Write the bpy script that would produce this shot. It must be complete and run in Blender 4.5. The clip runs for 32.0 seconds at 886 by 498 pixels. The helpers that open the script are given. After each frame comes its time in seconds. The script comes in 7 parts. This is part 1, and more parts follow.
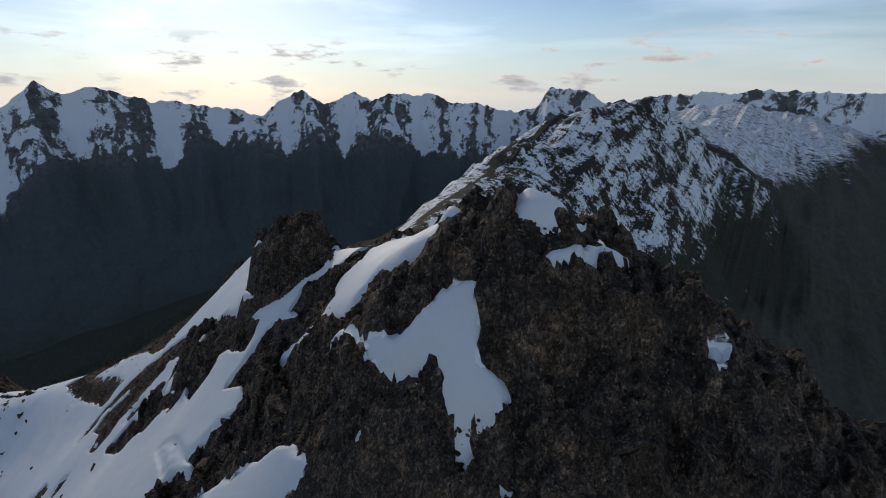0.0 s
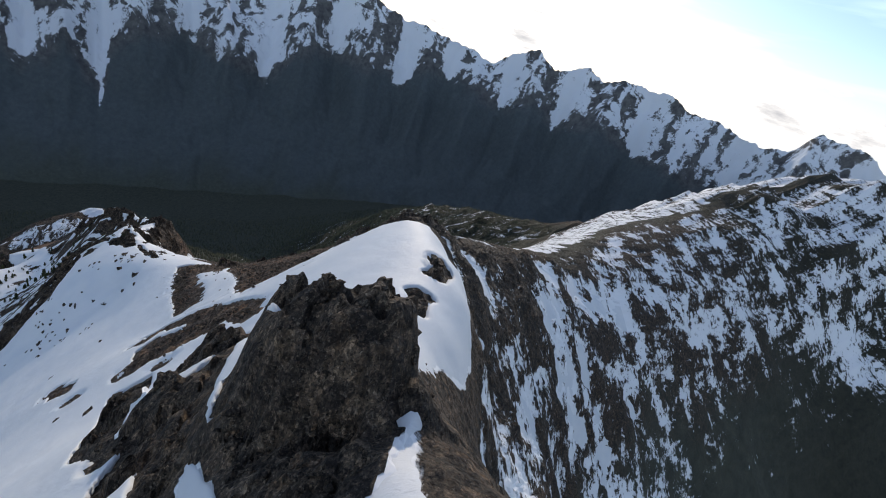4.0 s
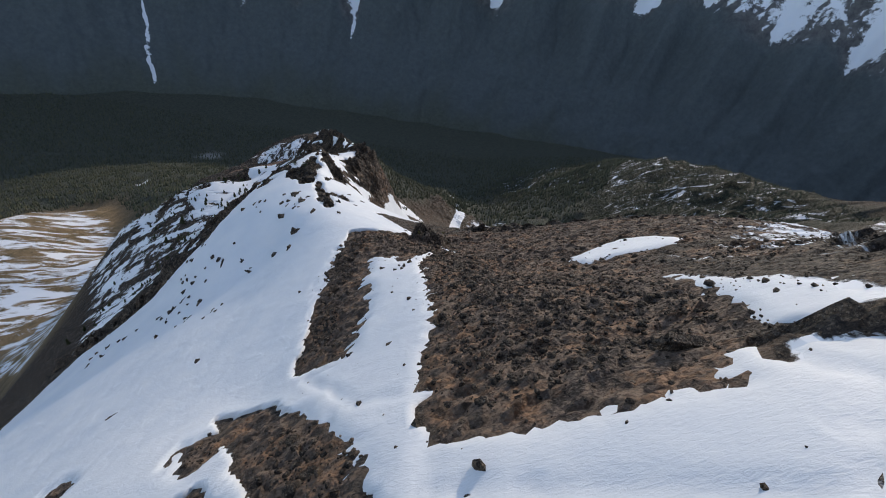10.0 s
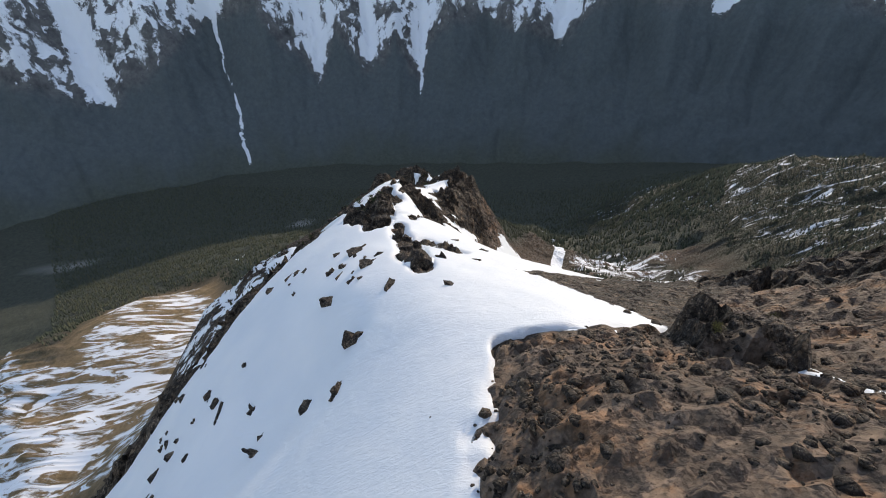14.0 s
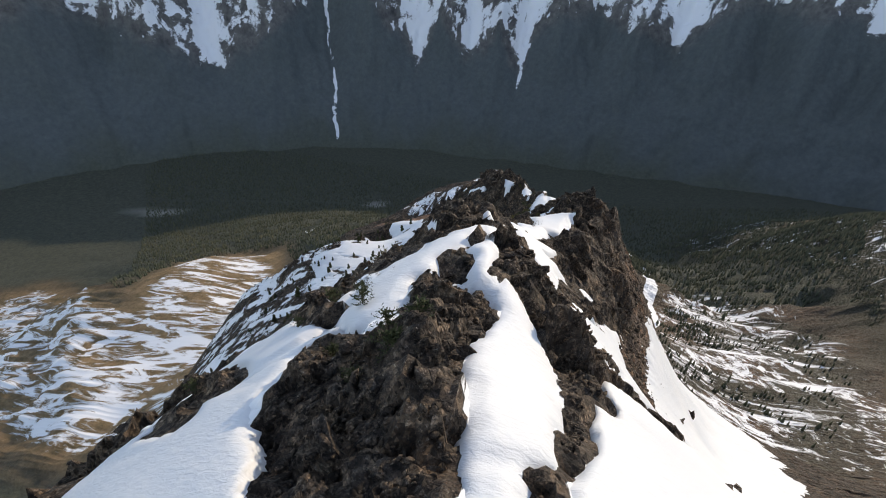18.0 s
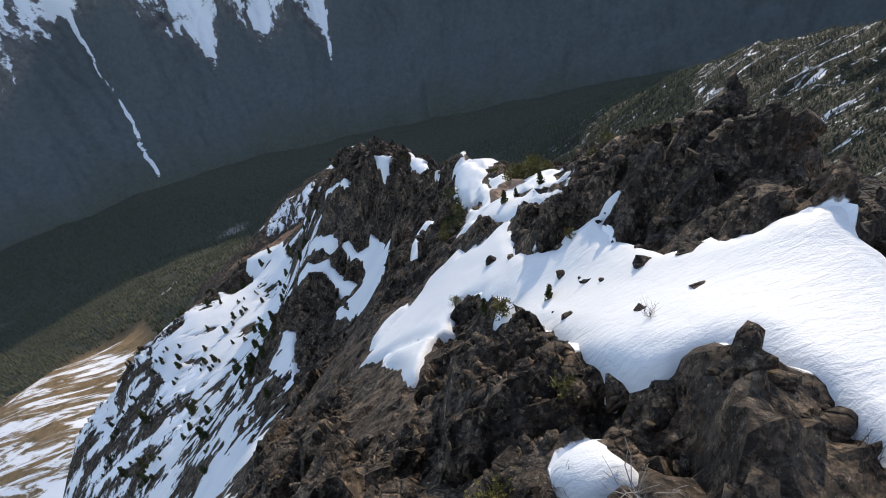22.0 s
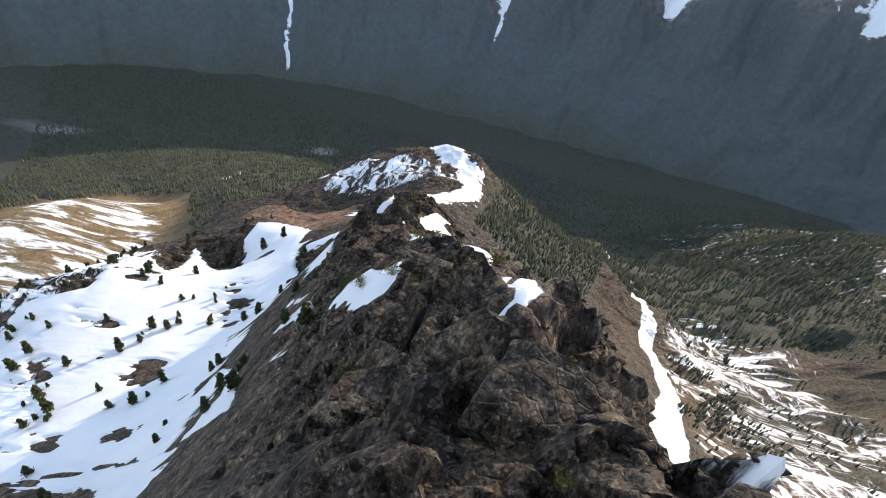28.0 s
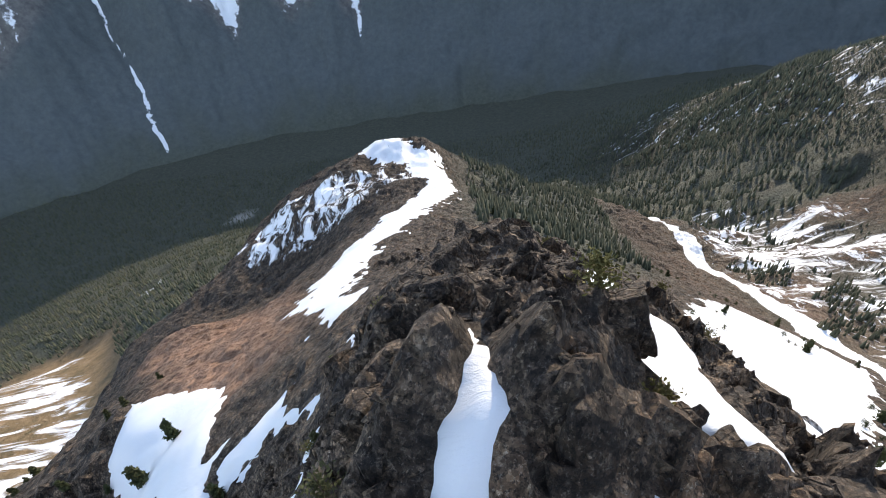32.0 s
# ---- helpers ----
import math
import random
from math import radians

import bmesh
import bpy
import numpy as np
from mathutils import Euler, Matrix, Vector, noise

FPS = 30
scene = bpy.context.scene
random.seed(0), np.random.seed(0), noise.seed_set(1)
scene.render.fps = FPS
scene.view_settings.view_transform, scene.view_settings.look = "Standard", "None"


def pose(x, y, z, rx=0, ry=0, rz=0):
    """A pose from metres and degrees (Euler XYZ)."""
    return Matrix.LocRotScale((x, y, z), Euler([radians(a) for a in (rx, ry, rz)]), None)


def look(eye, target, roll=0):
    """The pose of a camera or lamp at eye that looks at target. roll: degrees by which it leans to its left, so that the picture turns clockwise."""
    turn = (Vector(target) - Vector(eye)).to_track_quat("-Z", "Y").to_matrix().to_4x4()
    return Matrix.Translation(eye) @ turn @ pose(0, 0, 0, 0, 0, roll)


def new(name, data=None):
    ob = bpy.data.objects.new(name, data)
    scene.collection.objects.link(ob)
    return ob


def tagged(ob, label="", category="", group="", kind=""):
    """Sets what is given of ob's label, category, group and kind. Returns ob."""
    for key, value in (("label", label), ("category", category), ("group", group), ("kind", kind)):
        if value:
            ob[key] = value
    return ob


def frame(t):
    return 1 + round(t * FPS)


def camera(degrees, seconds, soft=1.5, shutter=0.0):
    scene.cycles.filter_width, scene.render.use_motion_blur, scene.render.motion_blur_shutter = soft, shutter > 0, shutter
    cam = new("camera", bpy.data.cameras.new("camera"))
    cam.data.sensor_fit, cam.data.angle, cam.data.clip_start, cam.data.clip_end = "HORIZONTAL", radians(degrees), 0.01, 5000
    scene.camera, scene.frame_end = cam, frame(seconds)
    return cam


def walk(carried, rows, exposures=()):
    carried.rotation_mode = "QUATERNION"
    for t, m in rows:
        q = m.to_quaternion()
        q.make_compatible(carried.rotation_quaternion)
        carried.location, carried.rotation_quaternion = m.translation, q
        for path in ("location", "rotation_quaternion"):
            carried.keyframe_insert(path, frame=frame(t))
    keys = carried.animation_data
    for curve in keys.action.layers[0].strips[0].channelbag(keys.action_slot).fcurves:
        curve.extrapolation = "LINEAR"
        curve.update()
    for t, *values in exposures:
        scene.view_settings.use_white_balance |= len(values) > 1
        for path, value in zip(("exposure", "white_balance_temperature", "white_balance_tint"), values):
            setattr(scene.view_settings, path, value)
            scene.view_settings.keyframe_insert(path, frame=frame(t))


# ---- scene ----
import itertools

cam = camera(86.2, 32.0, 1.0)
# seconds, place in metres, turn in degrees
PATH = [
    (0.0, 0.0, 0.0, 1100.0, 72.00, -0.00, -55.00),
    (0.5, 7.4, 6.2, 1101.1, 70.98, -3.05, -53.06),
    (1.0, 15.3, 11.7, 1102.2, 69.62, -5.98, -50.42),
    (1.5, 22.3, 17.6, 1101.7, 68.70, -8.71, -45.54),
    (2.0, 29.0, 24.2, 1102.1, 67.68, -11.87, -38.99),
    (2.5, 35.5, 31.7, 1100.6, 66.86, -13.81, -34.14),
    (3.0, 41.0, 39.4, 1099.4, 66.01, -15.46, -30.66),
    (3.5, 45.8, 46.7, 1098.5, 65.31, -16.11, -29.03),
    (5.5, 61.9, 83.4, 1089.9, 60.53, -14.82, -23.27),
    (6.0, 64.4, 93.9, 1086.4, 57.65, -15.72, -17.60),
    (6.5, 67.4, 103.8, 1082.9, 55.24, -16.81, -12.29),
    (7.0, 69.0, 114.7, 1077.9, 53.62, -16.49, -8.50),
    (7.5, 70.3, 124.4, 1072.4, 52.79, -15.53, -6.21),
    (8.0, 71.4, 134.0, 1066.1, 52.32, -14.45, -4.60),
    (8.5, 71.8, 144.1, 1059.1, 52.18, -13.61, -3.58),
    (9.0, 72.0, 154.9, 1052.8, 52.15, -12.93, -2.79),
    (9.5, 70.9, 165.9, 1046.0, 52.14, -12.02, -2.81),
    (10.0, 70.4, 177.2, 1039.0, 52.00, -11.22, -2.89),
    (10.5, 70.2, 187.8, 1031.2, 52.12, -10.82, -2.97),
    (11.0, 68.9, 198.6, 1023.6, 52.30, -10.65, -3.11),
    (11.5, 67.8, 209.6, 1016.8, 52.51, -10.55, -3.13),
    (12.0, 66.3, 219.3, 1009.5, 52.56, -8.76, -2.37),
    (12.5, 65.2, 230.2, 1002.7, 53.73, -5.91, -1.43),
    (13.0, 63.9, 240.1, 996.2, 55.13, -3.68, -0.42),
    (13.5, 62.2, 250.6, 989.7, 56.16, -1.82, 0.79),
    (14.0, 60.6, 261.2, 983.9, 56.72, 0.19, 1.80),
    (14.5, 59.7, 271.3, 978.9, 57.03, 2.06, 2.65),
    (16.5, 54.0, 315.1, 961.3, 57.88, -2.23, 11.66),
    (17.0, 51.9, 327.4, 957.0, 57.87, -3.28, 13.79),
    (17.5, 49.7, 338.5, 953.0, 56.71, -3.65, 14.97),
    (18.0, 46.4, 349.9, 949.3, 55.70, -2.87, 13.84),
    (18.5, 43.1, 361.3, 945.5, 55.07, -1.19, 11.14),
    (19.0, 40.7, 372.3, 940.7, 54.48, 0.95, 7.06),
    (19.5, 38.3, 383.3, 935.9, 53.77, 4.54, 1.72),
    (20.0, 37.0, 394.1, 930.9, 53.22, 7.16, -2.30),
    (20.5, 36.2, 405.3, 925.7, 52.98, 8.54, -4.62),
    (21.0, 35.5, 416.5, 920.4, 52.40, 8.55, -7.09),
    (21.5, 34.6, 427.6, 914.4, 51.81, 7.89, -9.21),
    (22.0, 35.0, 438.6, 908.8, 51.41, 7.19, -10.49),
    (22.5, 35.3, 450.6, 902.3, 51.38, 6.06, -10.95),
    (23.0, 36.3, 462.0, 896.6, 51.59, 4.28, -9.32),
    (23.5, 36.7, 474.0, 890.0, 52.97, 2.55, -6.92),
    (24.0, 37.3, 485.1, 885.3, 56.41, -0.45, -1.63),
    (24.5, 37.2, 496.8, 879.8, 59.82, -5.15, 4.37),
    (25.0, 37.7, 508.8, 876.5, 60.46, -9.33, 9.28),
    (25.5, 38.3, 519.0, 875.3, 60.16, -12.21, 12.54),
    (27.5, 21.3, 567.7, 859.0, 52.34, -11.71, 13.28),
    (28.0, 17.5, 581.6, 853.2, 50.32, -11.22, 13.13),
    (28.5, 11.8, 594.3, 845.6, 49.37, -9.66, 12.00),
    (29.0, 7.2, 606.7, 837.8, 49.18, -5.90, 7.91),
    (29.5, 2.8, 620.2, 829.7, 48.97, -2.50, 3.24),
    (30.0, -1.2, 633.0, 821.7, 48.71, 0.56, -0.63),
    (30.5, -4.8, 647.1, 811.6, 48.47, 2.62, -3.12),
    (31.0, -7.5, 660.8, 803.0, 48.85, 3.74, -4.65),
    (31.5, -10.7, 675.2, 794.5, 50.34, 4.36, -5.59),
    (32.0, -12.0, 689.9, 786.2, 50.89, 5.34, -6.81),
]
walk(cam, [(row[0], pose(*row[1:])) for row in PATH],
     [(0, -0.65, 6650, 10), (3, -0.05, 6700, 10), (6, 0.15, 6700, 10), (10, 0.3, 6800, 10), (13, 0.65, 7100, 10), (15, 0.72, 7400, 10), (18, 0.68, 7500, 10), (21, 0.8, 7100, 10),
      (23, 0.85, 7050, 10), (25, 1.35, 7600, 10), (28, 1.4, 7500, 10), (30, 1.35, 7300, 10), (32, 1.4, 7100, 10)])

# ---- world, sun ----
SUN_AZ, SUN_EL = radians(32), radians(22)
world = bpy.data.worlds.new("sky")
scene.world = world
world.use_nodes = True
wn, wl = world.node_tree.nodes, world.node_tree.links
wn.clear()
w_out = wn.new("ShaderNodeOutputWorld")
w_bg = wn.new("ShaderNodeBackground")
w_sky = wn.new("ShaderNodeTexSky")
w_sky.sky_type, w_sky.sun_disc = "NISHITA", False
w_sky.sun_elevation, w_sky.sun_rotation = SUN_EL, SUN_AZ
w_sky.altitude, w_sky.air_density, w_sky.dust_density, w_sky.ozone_density = 1500, 1.0, 0.7, 2.0
w_bg.inputs["Strength"].default_value = 0.15
# thin streaks of cloud, drawn out along one direction
w_tc = wn.new("ShaderNodeTexCoord")
w_map = wn.new("ShaderNodeMapping")
w_map.inputs["Rotation"].default_value = (0, 0, radians(25))
w_map.inputs["Scale"].default_value = (2.2, 1.0, 9.0)
w_noise = wn.new("ShaderNodeTexNoise")
w_noise.inputs["Scale"].default_value, w_noise.inputs["Detail"].default_value = 1.7, 7
w_noise.inputs["Distortion"].default_value = 0.5
w_ramp = wn.new("ShaderNodeValToRGB")
w_ramp.color_ramp.elements[0].position, w_ramp.color_ramp.elements[1].position = 0.46, 0.68
w_mix = wn.new("ShaderNodeMix")
w_mix.data_type = "RGBA"
w_gain = wn.new("ShaderNodeMix")
w_gain.data_type, w_gain.blend_type = "RGBA", "ADD"
w_gain.inputs["Factor"].default_value = 1.0
wl.new(w_tc.outputs["Generated"], w_map.inputs["Vector"])
wl.new(w_map.outputs["Vector"], w_noise.inputs["Vector"])
wl.new(w_noise.outputs["Fac"], w_ramp.inputs["Fac"])
wl.new(w_ramp.outputs["Color"], w_mix.inputs["Factor"])
wl.new(w_sky.outputs["Color"], w_mix.inputs["A"])
wl.new(w_sky.outputs["Color"], w_gain.inputs["A"])
w_gain.inputs["B"].default_value = (2.4, 2.5, 2.7, 1)
wl.new(w_gain.outputs["Result"], w_mix.inputs["B"])
# pale air towards the horizon
w_sep = wn.new("ShaderNodeSeparateXYZ")
w_low = wn.new("ShaderNodeMapRange")
w_low.interpolation_type = "SMOOTHSTEP"
w_low.inputs["From Min"].default_value, w_low.inputs["From Max"].default_value = 0.16, -0.02
w_low.inputs["To Max"].default_value = 0.75
w_air = wn.new("ShaderNodeMix")
w_air.data_type = "RGBA"
w_air.inputs["B"].default_value = (5.4, 6.0, 6.8, 1)
wl.new(w_tc.outputs["Generated"], w_sep.inputs["Vector"])
wl.new(w_sep.outputs["Z"], w_low.inputs["Value"])
wl.new(w_low.outputs["Result"], w_air.inputs["Factor"])
# heaped clouds low over the ranges
w_map2 = wn.new("ShaderNodeMapping")
w_map2.inputs["Scale"].default_value = (7, 7, 26)
w_heap = wn.new("ShaderNodeTexNoise")
w_heap.inputs["Scale"].default_value, w_heap.inputs["Detail"].default_value = 1.0, 6
w_heap.inputs["Roughness"].default_value = 0.6
w_cut = wn.new("ShaderNodeMapRange")
w_cut.inputs["From Min"].default_value, w_cut.inputs["From Max"].default_value = 0.56, 0.62
w_band = wn.new("ShaderNodeMapRange")
w_band.interpolation_type = "SMOOTHSTEP"
w_band.inputs["From Min"].default_value, w_band.inputs["From Max"].default_value = 0.13, 0.06
w_both = wn.new("ShaderNodeMath")
w_both.operation = "MULTIPLY"
w_grey = wn.new("ShaderNodeValToRGB")
w_grey.color_ramp.elements[0].position, w_grey.color_ramp.elements[0].color = 0.56, (7.5, 7.4, 7.4, 1)
w_grey.color_ramp.elements[1].position, w_grey.color_ramp.elements[1].color = 0.75, (3.2, 3.3, 3.6, 1)
w_puff = wn.new("ShaderNodeMix")
w_puff.data_type = "RGBA"
wl.new(w_tc.outputs["Generated"], w_map2.inputs["Vector"])
wl.new(w_map2.outputs["Vector"], w_heap.inputs["Vector"])
wl.new(w_heap.outputs["Fac"], w_cut.inputs["Value"])
wl.new(w_heap.outputs["Fac"], w_grey.inputs["Fac"])
wl.new(w_sep.outputs["Z"], w_band.inputs["Value"])
wl.new(w_cut.outputs["Result"], w_both.inputs[0])
wl.new(w_band.outputs["Result"], w_both.inputs[1])
wl.new(w_both.outputs["Value"], w_puff.inputs["Factor"])
wl.new(w_mix.outputs["Result"], w_air.inputs["A"])
wl.new(w_air.outputs["Result"], w_puff.inputs["A"])
wl.new(w_grey.outputs["Color"], w_puff.inputs["B"])
wl.new(w_puff.outputs["Result"], w_bg.inputs["Color"])
wl.new(w_bg.outputs["Background"], w_out.inputs["Surface"])

sun = new("sun", bpy.data.lights.new("sun", "SUN"))
sun.data.energy, sun.data.angle, sun.data.color = 2.1, radians(0.5), (1.0, 0.87, 0.7)
sun_from = Vector((math.sin(SUN_AZ) * math.cos(SUN_EL), math.cos(SUN_AZ) * math.cos(SUN_EL), math.sin(SUN_EL)))
sun.matrix_world = look(sun_from * 100, (0, 0, 0))

# ---- noise ----


def chance(ix, iy, seed):
    """A fixed random number from 0 to 1 for each whole pair."""
    h = (ix.astype(np.int64) * 374761393 + iy.astype(np.int64) * 668265263 + seed * 1442695041) & 0xFFFFFFFF
    h = ((h ^ (h >> 13)) * 1274126177) & 0xFFFFFFFF
    h = ((h ^ (h >> 16)) * 2246822519) & 0xFFFFFFFF
    return ((h ^ (h >> 15)) & 0xFFFFFF) / 16777215.0


def wave(x, y, seed=0):
    """Smooth noise, about -1 to 1, one bump to a unit."""
    ix, iy = np.floor(x), np.floor(y)
    fx, fy = x - ix, y - iy
    u, v = fx * fx * fx * (fx * (fx * 6 - 15) + 10), fy * fy * fy * (fy * (fy * 6 - 15) + 10)

    def corner(dx, dy):
        a = chance(ix + dx, iy + dy, seed) * 6.28318
        return np.cos(a) * (fx - dx) + np.sin(a) * (fy - dy)
    top = corner(0, 0) * (1 - u) + corner(1, 0) * u
    low = corner(0, 1) * (1 - u) + corner(1, 1) * u
    return (top * (1 - v) + low * v) * 1.5


def rough(x, y, size, octaves, seed=0, gain=0.5, ridged=False):
    out, amp, total = np.zeros_like(x), 1.0, 0.0
    for k in range(octaves):
        n = wave(x / size, y / size, seed + 17 * k)
        out += amp * (1 - 2 * np.abs(n) if ridged else n)
        total, amp, size = total + amp, amp * gain, size / 2.03
    return out / total


def facets(x, y, cell, seed=0, tilt=0.6, stretch=(1.0, 1.0), turn=0.0, joint=0.0):
    """Broken blocks: each cell of a random mosaic is a plane with its own height and lean. Height in cells; distance from the joint."""
    c, s = math.cos(turn), math.sin(turn)
    px, py = (x * c + y * s) / (cell * stretch[0]), (y * c - x * s) / (cell * stretch[1])
    ix, iy = np.floor(px), np.floor(py)
    best, second = np.full(x.shape, 9.0), np.full(x.shape, 9.0)
    height, other = np.zeros_like(x), np.zeros_like(x)
    for dx in (-1, 0, 1):
        for dy in (-1, 0, 1):
            jx, jy = ix + dx, iy + dy
            ox, oy = px - jx - chance(jx, jy, seed), py - jy - chance(jx, jy, seed + 1)
            d = np.sqrt(ox * ox + oy * oy)
            lean = chance(jx, jy, seed + 2) * 6.28318
            h = chance(jx, jy, seed + 3) - 0.5 + tilt * (np.cos(lean) * ox + np.sin(lean) * oy)
            near = d < best
            other = np.where(near, height, np.where(d < second, h, other))
            second = np.where(near, best, np.minimum(second, d))
            height = np.where(near, h, height)
            best = np.where(near, d, best)
    if joint:
        k = 0.5 + 0.5 * np.clip((second - best) / joint, 0, 1)
        height = height * k + other * (1 - k)
    return height, second - best


def step(x, low, high):
    k = np.clip((x - low) / (high - low), 0, 1)
    return k * k * (3 - 2 * k)


def along(x, y, line):
    """Distance from a line of (x, y, half-width) posts, less the half-width: negative inside."""
    out = np.full(x.shape, 1e9)
    if len(line) == 1:
        line = line * 2
    for (ax, ay, aw), (bx, by, bw) in zip(line, line[1:]):
        lx, ly = bx - ax, by - ay
        k = np.clip(((x - ax) * lx + (y - ay) * ly) / max(lx * lx + ly * ly, 1e-6), 0, 1)
        out = np.minimum(out, np.hypot(x - ax - k * lx, y - ay - k * ly) - (aw + k * (bw - aw)))
    return out


